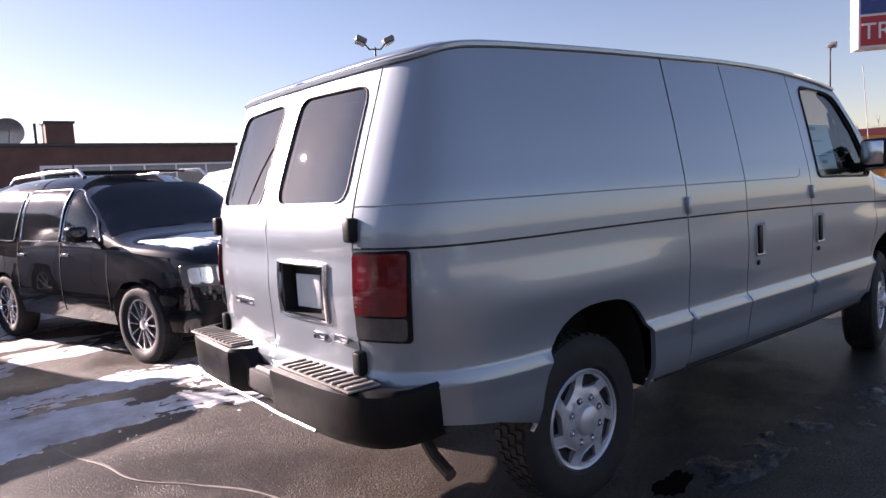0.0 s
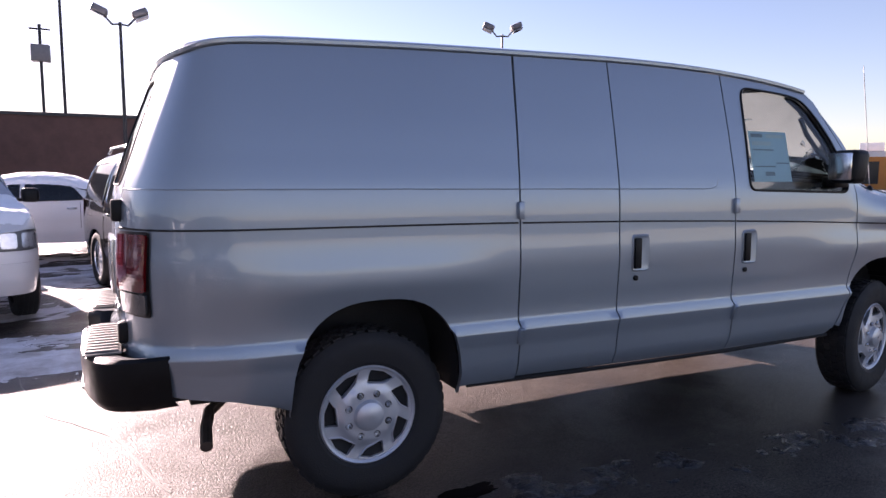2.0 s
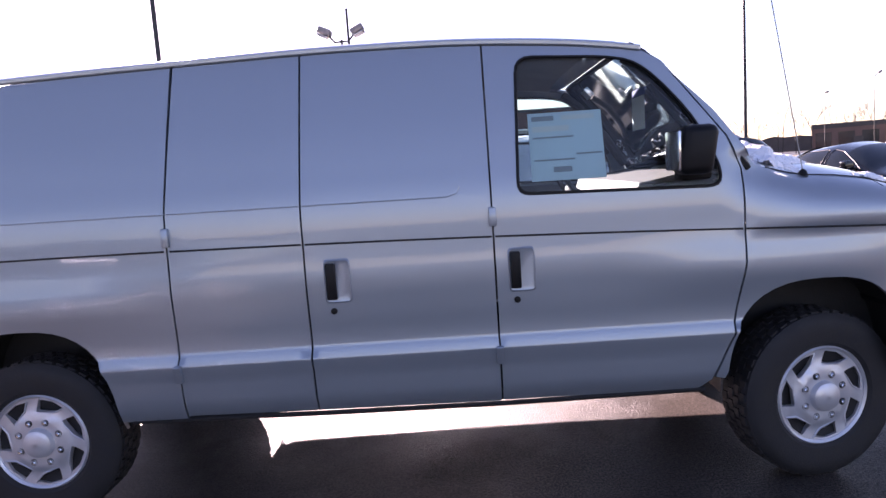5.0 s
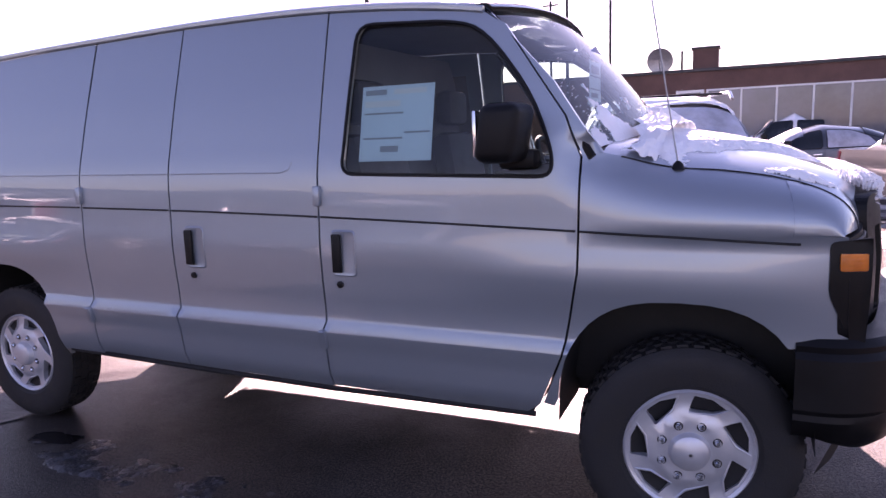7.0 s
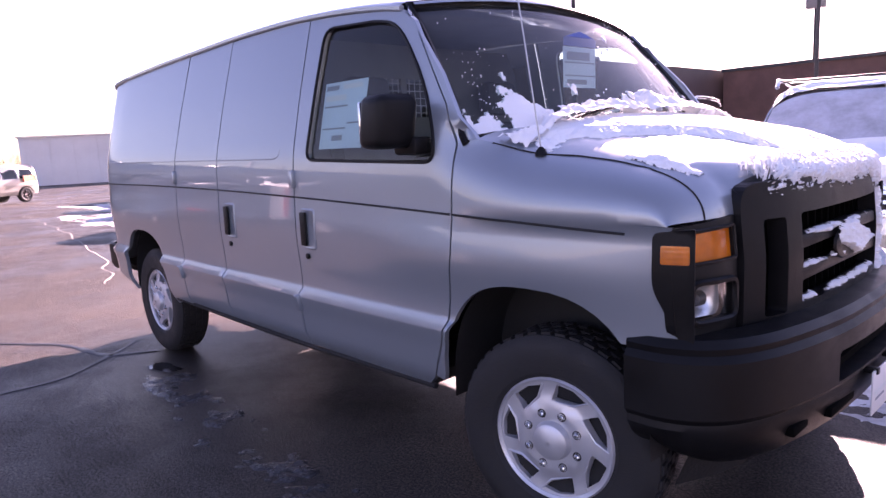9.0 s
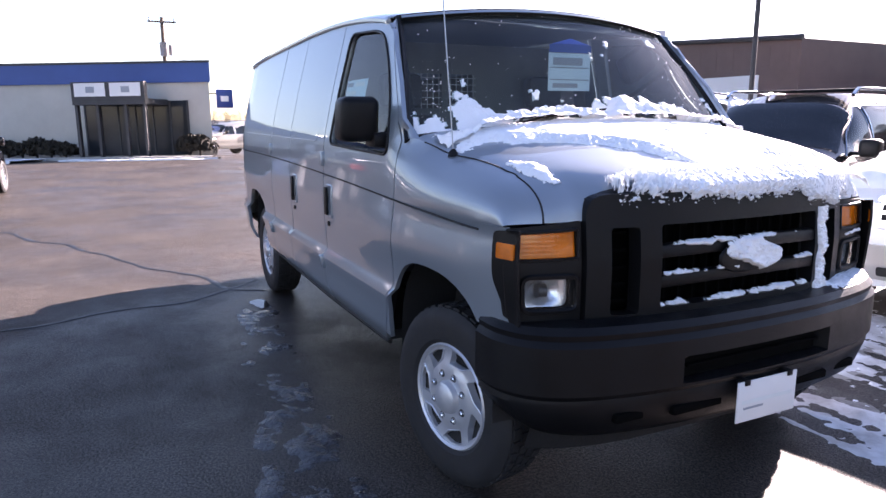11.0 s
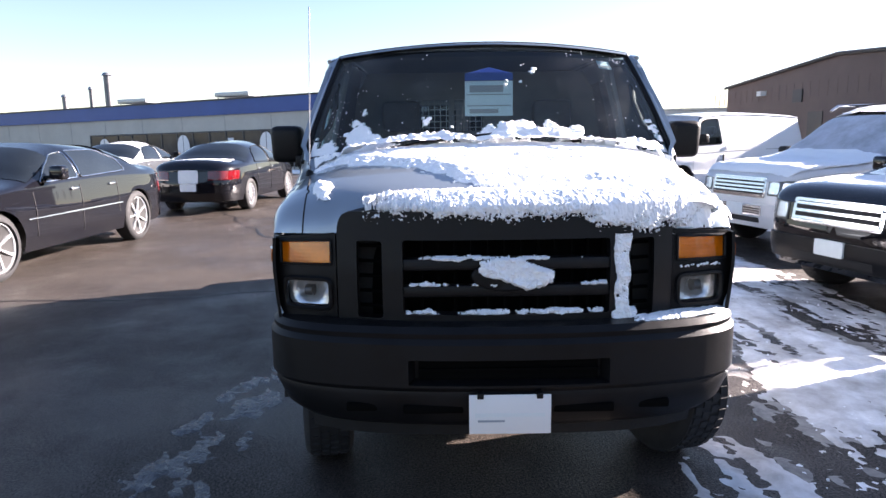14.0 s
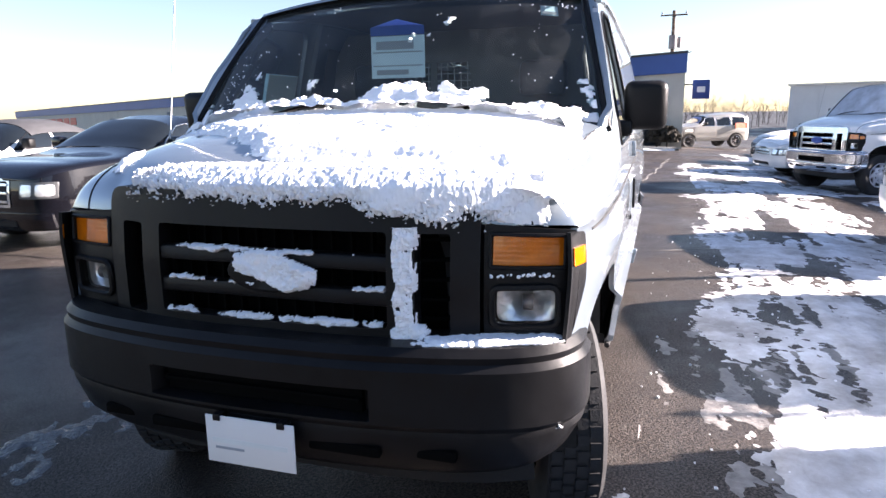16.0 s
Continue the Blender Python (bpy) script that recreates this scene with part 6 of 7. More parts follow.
# brown shop building across the lane, with an equipment-topped roof
shop = thing("shop_building", Matrix(), "low brown brick building with a window front and a dish on its roof", "building")
shop["kind"] = "structure"
slab("wall", [(-6, 21.6), (7.7, 21.6), (7.7, 34), (-6, 34)], 0, 3.35, BRICK, shop, "brown brick wall")
slab("coping", [(-6.05, 21.52), (7.78, 21.52), (7.78, 34.1), (-6.05, 34.1)], 3.352, 3.45, COPING, shop, "dark roof edge")
window_row(shop, (7.7, 21.6, 0), (-1, 0), 0.12, 5.4, 0.8, 2.75, 5, SIGNWHITE, PALEGLASS, 0.04)
facade(shop, (7.7, 21.6, 0), (-1, 0), [("door_frame", 5.5, 6.4, 0, 2.75, -0.05, 0.05, SIGNWHITE, "white door frame"), ("door_glass", 5.6, 6.3, 0.1, 2.1, -0.05, 0.06, SHOPGLASS, ""), ("door_transom", 5.6, 6.3, 2.2, 2.65, -0.05, 0.06, SHOPGLASS, "")])
dish = thing("satellite_dish", pose(0.66, 22.6, 3.45), "grey satellite dish on the flat roof", "satellite dish")
b = lathe([(0.02, 0.0), (0.2, 0.02), (0.42, 0.10), (0.45, 0.13), (0.42, 0.12), (0.2, 0.04), (0.02, 0.02)], 28, Matrix.Translation((0, -0.1, 0.45)) @ Matrix.Rotation(radians(180), 4, "Z") @ Matrix.Rotation(radians(-15), 4, "X"), caps=False)
part("bowl", b, STEEL, dish)
part("mast", tube([(0, 0, 0), (0, 0, 0.5)], 0.04, 8), POLEGREY, dish)
part("feed_arm", tube([(0, -0.15, 0.1), (0, -0.6, 0.45)], 0.015, 6), POLEGREY, dish)
chim = thing("chimney", pose(2.15, 23.0, 3.45), "square brown brick chimney on the roof", "chimney")
part("brickwork", box(-0.42, 0.42, -0.35, 0.35, 0, 0.75), BRICK, chim, smooth=False)
part("cap", box(-0.47, 0.47, -0.4, 0.4, 0.75, 0.82), COPING, chim, smooth=False)
vent = thing("roof_vent", pose(1.4, 22.4, 3.45), "thin roof vent pipe", "vent")
part("pipe", tube([(0, 0, 0), (0, 0, 0.7)], 0.04, 8), POLEDARK, vent)

mast = thing("roof_mast", pose(-3.3, 22.4, 3.45), "thin rooftop mast with a grey junction box", "mast")
part("mast", tube([(0, 0, 0), (0, 0, 2.9)], 0.05, 8), POLEDARK, mast)
part("junction_box", box(-0.28, 0.28, -0.16, 0.16, 1.7, 2.25, 0.03), LAMPBODY, mast, "grey junction box")
part("crossarm", tube([(-0.3, 0, 2.75), (0.3, 0, 2.75)], 0.03, 6), POLEDARK, mast)

shed = thing("metal_shed", Matrix(), "long brown metal building with a low gable and white roller doors", "building")
shed["kind"] = "structure"
pts = [(-27.2, 14.0), (-17.9, 14.0), (-6.2, 14.0), (-6.2, 30), (-17.9, 30), (-27.2, 30)]
bm = bmesh.new()
lo = [bm.verts.new((*p, -0.6)) for p in pts]
hi = [bm.verts.new((*p, z)) for p, z in zip(pts, (3.55, 4.15, 3.45, 3.45, 4.15, 3.55))]
for k in range(6):
    bm.faces.new((lo[k], lo[(k + 1) % 6], hi[(k + 1) % 6], hi[k]))
bm.faces.new((hi[0], hi[1], hi[4], hi[5]))
bm.faces.new((hi[1], hi[2], hi[3], hi[4]))
bmesh.ops.recalc_face_normals(bm, faces=bm.faces)
part("wall", bm, BROWN, shed, "brown metal siding", False)
for p0, p1 in ((((-27.3, 13.9), 3.55), ((-17.9, 13.9), 4.15)), (((-17.9, 13.9), 4.15), ((-6.1, 13.9), 3.45))):
    part("verge", tube([(*p0[0], p0[1] + 0.02), (*p1[0], p1[1] + 0.02)], 0.07, 6), COPING, shed)
facade(shed, (-6.2, 14.0, 0), (-1, 0), [("roller_door", 1.2, 3.6, 0, 2.6, -0.05, 0.03, WHITEWALL, "white roller door"), ("roller_door", 4.6, 7.0, 0, 2.6, -0.05, 0.03, WHITEWALL, "white roller door"),
                                        ("door", 12.5, 13.5, -0.3, 2.2, -0.05, 0.03, COPING, ""), ("wall_lamp", 17.0, 17.4, 3.0, 3.2, -0.05, 0.25, SIGNWHITE, "wall lamp"), ("air_vent", 14.0, 14.7, 2.6, 3.1, -0.05, 0.05, COPING, "")])
facade(shed, (-6.2, 14.0, 0), (-1, 0), [("siding_rib", 0.3 + 0.6 * k, 0.34 + 0.6 * k, 2.75, 3.35, -0.02, 0.008, BROWN, "") for k in range(38)])
un = thing("roof_unit", pose(-16, 18, 4.0), "small white rooftop unit", "roof unit")
part("case", box(-0.4, 0.4, -0.4, 0.4, -0.1, 0.9, 0.03), WHITEWALL, un)

# showroom: long cream wall under a blue fascia
show = thing("showroom_building", Matrix(), "long cream car showroom with a blue fascia, dark windows and a covered entrance", "building")
show["kind"] = "structure"
RN = Vector((*RUN, 0)).normalized()


def show_outline(out):
    """The showroom's plan, grown outwards by out."""
    n = Vector((-RN.y, RN.x, 0))
    o = Vector((*C0[:2], 0))
    pts = [o + n * out - RN * out, o + RN * 110 + n * out, o + RN * 110 - n * 14, o + Vector((-15, -1.4 + out, 0))]
    return [(p.x, p.y) for p in pts]


def falling(h):
    return [C0[2] + h, C0[2] + h - FALL * 110, C0[2] + h - FALL * 110, C0[2] + h]


slab("wall", show_outline(0), C0[2] - 3, falling(4.0), CREAM, show, "cream block wall")
slab("fascia", show_outline(0.12), falling(4.0), falling(4.85), BLUE, show, "blue metal fascia")
slab("roof_edge", show_outline(0.16), falling(4.85), falling(4.95), COPING, show)
facade(show, C0, RUN, [("wall_joint", 10.0 + 3.6 * k, 10.03 + 3.6 * k, 0.6, 4.0, -0.02, 0.012, CONCRETE, "") for k in range(19)])
window_row(show, C0, RUN, 13.0, 29.6, 1.0, 3.05, 12, COPING, SHOPGLASS, 0.05, 0.10)
window_row(show, C0, RUN, 103.0, 108.0, 2.0, 3.1, 3, COPING, SHOPGLASS, 0.05, 0.10)
entry = [("entry_glass", 1.0, 5.8, 0.75, 3.2, -0.05, 0.05, SHOPGLASS, "dark glass entrance"), ("canopy", 1.9, 5.0, 3.0, 3.25, 0.05, 2.4, COPING, "dark entrance canopy"), ("canopy_front", 1.9, 5.0, 3.25, 3.95, 2.1, 2.4, COPING, "")]
entry += [("canopy_post", s, s + 0.12, 0.7, 3.0, 2.1, 2.3, COPING, "") for s in (1.95, 2.75, 3.95, 4.85)] + [("door_bar", s, s + 0.07, 0.75, 3.2, 0.0, 0.09, COPING, "") for s in (1.0, 1.8, 2.6, 3.4, 4.2, 5.0, 5.73)]
entry += [("entry_sign", 2.05, 3.35, 3.35, 3.9, 2.4, 2.44, SIGNWHITE, "white entrance sign"), ("entry_sign", 3.55, 4.85, 3.35, 3.9, 2.4, 2.44, SIGNWHITE, "white entrance sign")]
entry += [("sign_mark", 2.5, 2.85, 3.5, 3.75, 2.44, 2.46, INK, ""), ("sign_mark", 4.0, 4.35, 3.5, 3.75, 2.44, 2.46, INK, "")]
facade(show, C0, RUN, entry)
# wall lettering as bars
LETTER = material("grey_blue_letters", (0.10, 0.11, 0.15), 0.5, 0, 0, 0.1, 2)
random.seed(5)
bars, s = [], 43.0
for word in (4, 8):
    for k in range(word):
        w = 2.2
        bars.append(("letter_bar", s, s + w * (0.66 if k % 3 else 0.5), 2.35, 3.05 + 0.12 * (k % 2) if k else 3.55, 0.0, 0.08, LETTER, ""))
        s += w
    s += 1.4
facade(show, C0, RUN, bars)
facade(show, C0, RUN, [("badge_shield", 98.0, 101.0, 2.2, 3.7, 0.0, 0.06, SIGNWHITE, "pale shield sign"), ("badge_mark", 98.7, 100.2, 2.6, 3.3, 0.05, 0.09, SIGNBLUE, "")] +
       [("red_bar", 82.0 + 2.8 * k, 84.2 + 2.8 * k, 2.6, 3.5, 0.0, 0.06, SIGNRED, "") for k in range(5)])
a3, n3 = Vector((*RUN, 0)).normalized(), Vector((-RUN[1], RUN[0], 0)).normalized()


def by_wall(s, d, z=0.0):
    p = Vector(C0) + a3 * s + n3 * d
    return Vector((p.x, p.y, ground_z(p.x, p.y) + z))


for s, w, h in ((17.9, 2.8, 0.28), (27.0, 2.8, 0.28)):
    p = Vector(C0) + a3 * s - n3 * 2.0
    u = thing("roof_unit", Matrix.Translation((p.x, p.y, C0[2] + 4.95 - FALL * s)) @ Matrix.Rotation(math.atan2(a3.y, a3.x), 4, "Z"), "low rooftop unit on legs", "roof unit")
    part("case", box(-w / 2, w / 2, -0.6, 0.6, 0.22, 0.22 + h, 0.03), STEEL, u)
    for x in (-w / 2 + 0.15, w / 2 - 0.15):
        for y in (-0.45, 0.45):
            part("leg", tube([(x, y, 0), (x, y, 0.25)], 0.03, 6), POLEGREY, u)
for s, h, r in ((31.3, 2.5, 0.26), (33.2, 1.6, 0.16), (36.3, 1.2, 0.20), (50.0, 1.5, 0.22)):
    p = Vector(C0) + a3 * s - n3 * 3.0
    u = thing("flue_pipe", Matrix.Translation((p.x, p.y, C0[2] + 4.95 - FALL * s)), "grey metal flue pipe on the roof", "flue pipe", "flue pipes on the showroom roof")
    part("pipe", tube([(0, 0, 0), (0, 0, h)], r, 12), POLEGREY, u)
    part("cap", tube([(0, 0, h - 0.06), (0, 0, h + 0.14)], [r * 1.5, r * 0.9], 12), STEEL, u)
# kerb with snow, hedge, teardrop flags, small signs
def run_strip(name, s0, s1, d0, d1, h, mat, label, cat, kind="structure", rough=0.0):
    bm = bmesh.new()
    rows = []
    for s in span(s0, s1, int((s1 - s0) / 0.5)):
        k = rough * lumps((s, d0, 0), 0.9, 2)
        rows.append([bm.verts.new(by_wall(s, d, z)) for d, z in ((d0 - 0.02 + k, -0.05), (d0 + k, h + k * 0.2), (d1 - k, h + k * 0.2), (d1 + 0.02 - k, -0.05))])
    for r0, r1 in zip(rows, rows[1:]):
        for k in range(3):
            bm.faces.new((r0[k], r1[k], r1[k + 1], r0[k + 1]))
    bmesh.ops.recalc_face_normals(bm, faces=bm.faces)
    return tagged(finish(name, bm, mat), label, cat, kind=kind)


run_strip("kerb", -1, 70, 2.6, 3.0, 0.14, CONCRETE, "concrete kerb along the showroom", "kerb")
run_strip("snow_bank", 6.0, 31, 3.05, 5.4, 0.10, SNOW, "low bank of ploughed snow along the kerb", "snow", "stuff", 0.35)
run_strip("snow_bank", -1.5, 5.0, 3.2, 3.9, 0.06, SNOW, "low bank of ploughed snow along the kerb", "snow", "stuff", 0.35)


def bush(m, r, h, seed):
    """A clipped leafy bush: a rough ball of many small leaf clumps on short stems."""
    rnd = random.Random(seed)
    th = thing("bush", m, "dark clipped evergreen bush by the wall", "bush", "bushes along the showroom wall")
    bm = bmesh.new()
    for k in range(420):
        a1, b1 = rnd.random() * math.tau, math.acos(rnd.uniform(-0.2, 1))
        rr = rnd.uniform(0.75, 1.05)
        c = Vector((r * rr * math.sin(b1) * math.cos(a1), r * rr * math.sin(b1) * math.sin(a1), h * 0.45 + h * 0.55 * rr * math.cos(b1)))
        q = Euler((rnd.random() * 6, rnd.random() * 6, rnd.random() * 6)).to_matrix()
        vs = [bm.verts.new(c + q @ Vector(v) * rnd.uniform(0.06, 0.13)) for v in ((-1, -0.5, 0), (1, -0.5, 0), (0.6, 0.8, 0.3), (-0.6, 0.8, 0.2))]
        bm.faces.new(vs)
    part("foliage", bm, HEDGE, th, "", False)
    part("stem", tube([(0, 0, -0.1), (0, 0, h * 0.7)], 0.05, 6), BARK, th)


for k in range(9):
    s = 6.2 + 0.65 * k
    bush(Matrix.Translation(by_wall(s, 1.2)), 0.55, 0.72 + 0.12 * (k % 3), k)
for k in range(5):
    s = 1.5 + 1.7 * k if k < 1 else 8.6 + 0.5 * k
    bush(Matrix.Translation(by_wall(0.3 + 0.5 * k if k < 2 else 16 + k * 2.5, 0.8)), 0.5, 1.0, 30 + k)
for s, d, h in ((11.0, 3.5, 2.2), (17.0, 3.5, 2.2), (23.6, 3.5, 2.2)):
    th = thing("teardrop_flag", Matrix.Translation(by_wall(s, d)), "white teardrop banner on a thin pole", "flag", "teardrop banners before the showroom")
    part("pole", tube([(0, 0, 0), (0, 0, h)], 0.02, 6), POLEDARK, th)
    b = bmesh.new()
    rim = [(0.42 * math.sin(t) * (0.7 + 0.3 * math.sin(t / 2)), h * 0.62 + 0.75 * -math.cos(t)) for t in span(0.15, math.tau - 0.15, 22)]
    f1 = [b.verts.new((x, 0.01, z)) for x, z in rim]
    f2 = [b.verts.new((x, -0.01, z)) for x, z in rim]
    b.faces.new(f1), b.faces.new(f2[::-1])
    for k in range(len(rim)):
        b.faces.new((f1[k], f1[(k + 1) % len(rim)], f2[(k + 1) % len(rim)], f2[k]))
    b.transform(Matrix.Rotation(radians(75), 4, "Z"))
    bmesh.ops.recalc_face_normals(b, faces=b.faces)
    part("banner", b, SIGNWHITE, th, "", False)
for s in (10.3, 14.7, 8.9):
    th = thing("parking_sign", Matrix.Translation(by_wall(s, 2.2)), "small white parking sign on a post", "sign", "parking signs")
    part("post", tube([(0, 0, 0), (0, 0, 1.9)], 0.025, 6), POLEGREY, th)
    part("plate", box(0.02, 0.035, -0.16, 0.16, 1.45, 1.9, 0.01), SIGNWHITE, th)
hang = thing("hanging_sign", Matrix(), "square blue sign fixed to the showroom corner", "sign")
part("panel", box(-27.6, -27.45, 2.45, 3.2, 1.95, 2.8, 0.03), SIGNBLUE, hang)
part("bracket", tube([(-27.5, 2.0, 2.6), (-27.5, 2.8, 2.6)], 0.03, 6), POLEDARK, hang)
part("print", box(-27.45, -27.44, 2.65, 3.0, 2.25, 2.5), SIGNWHITE, hang)

# far white hall behind the lane end
hall = thing("white_hall", Matrix(), "long white flat-roofed hall far behind the lot", "building")
hall["kind"] = "structure"
slab("wall", [(-88, 16.2), (-76, 44.7), (-110, 62.7), (-122, 32.7)], -2, 4.2, WHITEWALL, hall, "white metal wall")
slab("roof_edge", [(-87.8, 15.9), (-75.6, 44.9), (-110, 63.1), (-122.4, 32.7)], 4.202, 4.45, STEEL, hall)
for k in range(12):
    t = k / 12 + 0.02
    x, y = -88 + 12 * t, 16.2 + 28.5 * t
    part("wall_seam", tube([(x + 0.1, y, -2), (x + 0.1, y, 4.2)], 0.025, 4), WHITEWALL, hall)


# ---- poles, lamps and signs ----
def flood_pole(m, h, heads, label, group="", mat=None, dark=True):
    """A parking-lot pole with boxy flood lamps on short arms."""
    th = thing("street_lamp", m, label, "street lamp", group)
    part("pole", tube([(0, 0, 0), (0, 0, h)], [0.06, 0.035], 10), mat or POLEDARK, th)
    part("base", box(-0.16, 0.16, -0.16, 0.16, 0, 0.5, 0.03), CONCRETE, th)
    for s in heads:
        arm = part("arm", tube([(0, 0, h - 0.05), (0.18 * s, 0, h - 0.07), (0.36 * s, 0, h + 0.14)], 0.025, 6), mat or POLEDARK, th)
        b = box(-0.19, 0.19, -0.20, 0.20, -0.07, 0.11, 0.05)
        b.transform(Matrix.Translation((0.46 * s, 0, h + 0.22)) @ Matrix.Rotation(radians(-24 * s), 4, "Y"))
        hd = part("lamp_head", b, LAMPBODY, th, "flood lamp head")
        b = box(-0.16, 0.16, -0.2, 0.2, -0.115, -0.09)
        b.transform(Matrix.Translation((0.46 * s, 0, h + 0.22)) @ Matrix.Rotation(radians(-24 * s), 4, "Y"))
        part("lamp_glass", b, CLEAR, hd)
    return th


flood_pole(pose(10.5, 16.1, 0, 0, 0, -25), 6.1, (-1, 1), "dark parking-lot pole with two flood lamps", "parking-lot lamps")
flood_pole(pose(-0.9, 15.2, 0, 0, 0, 0), 5.2, (-1, 1), "dark parking-lot pole with two flood lamps", "parking-lot lamps")
for x, y, h, rz in ((38.5, 36.0, 7.6, 40), (33.5, 11.0, 7.0, 10), (45, 66, 8, 0), (52, 88, 8, 30), (30.5, 36.5, 7.4, 60)):
    flood_pole(pose(x, y, 0, 0, 0, rz), h, (1,), "dark pole with a single flood lamp by the road", "road-side lamps")
for x, y, h, r in ((-3.4, 8.95, 9.5, 0.05), (-3.6, 36.0, 11.0, 0.09)):
    th = thing("utility_pole", pose(x, y, ground_z(x, y)), "tall slim dark pole in a concrete foot", "utility pole")
    part("pole", tube([(0, 0, 0), (0, 0, h)], [r, r * 0.75], 10), POLEDARK, th)
    part("foot", tube([(0, 0, 0), (0, 0, 0.5)], r * 2.2, 10), CONCRETE, th)
th = thing("utility_pole", pose(-46, 1.7, -0.9), "wooden utility pole with a transformer", "utility pole")
part("pole", tube([(0, 0, 0), (0, 0, 9.2)], [0.17, 0.11], 10), WOODPOLE, th)
part("crossarm", tube([(0, -0.9, 8.9), (0, 0.9, 8.9)], 0.06, 6), WOODPOLE, th)
for y in (-0.8, 0, 0.8):
    part("insulator", tube([(0, y, 8.9), (0, y, 9.15)], 0.05, 6), STEEL, th)
part("transformer", tube([(0.35, 0, 6.6), (0.35, 0, 7.5)], 0.28, 14), LAMPBODY, th, "grey transformer can")
part("transformer", tube([(-0.1, 0.4, 6.7), (-0.1, 0.4, 7.4)], 0.22, 14), LAMPBODY, th, "grey transformer can")
part("street_arm", tube([(0, 0.2, 5.9), (0, 1.3, 6.4)], 0.03, 6), STEEL, th)

sign = thing("oval_sign", pose(32.0, 33.7, -0.5, 0, 0, 132), "blue oval dealer sign on two pale posts", "sign")
b = bmesh.new()
rings = []
for d, k in ((-0.22, 0.97), (-0.16, 1.0), (0.16, 1.0), (0.22, 0.97)):
    rings.append([b.verts.new((1.5 * k * math.cos(t), d, 7.55 + 0.65 * k * math.sin(t))) for t in span(0, math.tau, 40)[:-1]])
for r0, r1 in zip(rings, rings[1:]):
    for k in range(40):
        b.faces.new((r0[k], r0[(k + 1) % 40], r1[(k + 1) % 40], r1[k]))
b.faces.new(rings[0]), b.faces.new(rings[-1])
bmesh.ops.recalc_face_normals(b, faces=b.faces)
ov = part("oval_panel", b, SIGNBLUE, sign, "blue oval panel")
for d in (-0.225, 0.225):
    part("rim", tube([(1.43 * math.cos(t), d, 7.55 + 0.58 * math.sin(t)) for t in span(0, math.tau, 36)[:-1]], 0.025, 5, closed=True), SIGNWHITE, ov, "white rim line")
    part("emblem_bar", box(-0.75, 0.75, d - 0.012, d + 0.012, 7.42, 7.66, 0.008), SIGNWHITE, ov, "pale emblem band")
for x in (-0.42, 0.42):
    part("post", box(x - 0.24, x + 0.24, -0.2, 0.2, 0.5, 6.95, 0.03), SIGNWHITE, sign, "pale sign post")

sign = thing("truck_sign", pose(31.4, 7.3, 0.45, 0, 0, 128), "white, blue and red lettered sign box on steel posts", "sign")
part("case", box(-1.9, 1.9, -0.45, 0.45, 5.75, 8.9, 0.04), SIGNWHITE, sign, "white sign case")
part("blue_panel", box(-1.8, 1.8, 0.452, 0.47, 7.15, 8.8), SIGNBLUE, sign, "blue panel")
part("red_panel", box(-1.8, 1.8, 0.452, 0.47, 5.85, 7.05), SIGNRED, sign, "red panel")
part("script_bar", box(-1.4, 1.4, 0.472, 0.48, 7.7, 8.2, 0.003), PAPER, sign)
txt = bpy.data.curves.new("lettering", "FONT")
txt.body, txt.size, txt.align_x, txt.extrude = "TRUCKS", 0.95, "CENTER", 0.01
ob = new("lettering", txt)
ob.parent, ob.matrix_basis = sign, pose(0, 0.485, 6.12, 90, 0, 180)
txt.materials.append(SIGNWHITE)
for x in (-1.1, -0.35, 0.4):
    part("post", tube([(x, 0, -0.6), (x, 0, 5.8)], 0.13, 10), POLEGREY, sign, "steel sign post")

# ---- the road side: verge, shops, bare trees ----
verge = [(40, -20), (60, 10), (60, 60), (44, 110), (38, 110), (42, 60), (44, 20), (34, -20)]
vb = skin(verge, lambda x, y: Vector((x, y, 0.06)), 6.0, flange=0.07, inward=lambda x, y: Vector((0, 0, -1)))
tagged(finish("verge", vb, GRASS), "strip of dead tan grass beside the road", "grass", kind="structure")


def store(x, y, rz, w, d, h, wall, band, label):
    th = thing("shop", pose(x, y, 0, 0, 0, rz), label, "building", "road-side shops")
    part("wall", box(-w / 2, w / 2, -d / 2, d / 2, 0, h), wall, th, smooth=False)
    part("fascia", box(-w / 2 - 0.1, w / 2 + 0.1, -d / 2 - 0.1, d / 2 + 0.1, h, h + 0.7), band, th, smooth=False)
    k = max(2, int(w / 3))
    for i in range(k):
        c = -w / 2 + w * (i + 0.5) / k
        part("window", box(c - w / k * 0.35, c + w / k * 0.35, -d / 2 - 0.06, -d / 2 + 0.05, 0.7, h - 0.6), SHOPGLASS, th, smooth=False)
    part("door", box(-0.6, 0.6, -d / 2 - 0.08, -d / 2 + 0.05, 0, 2.2), COPING, th, smooth=False)


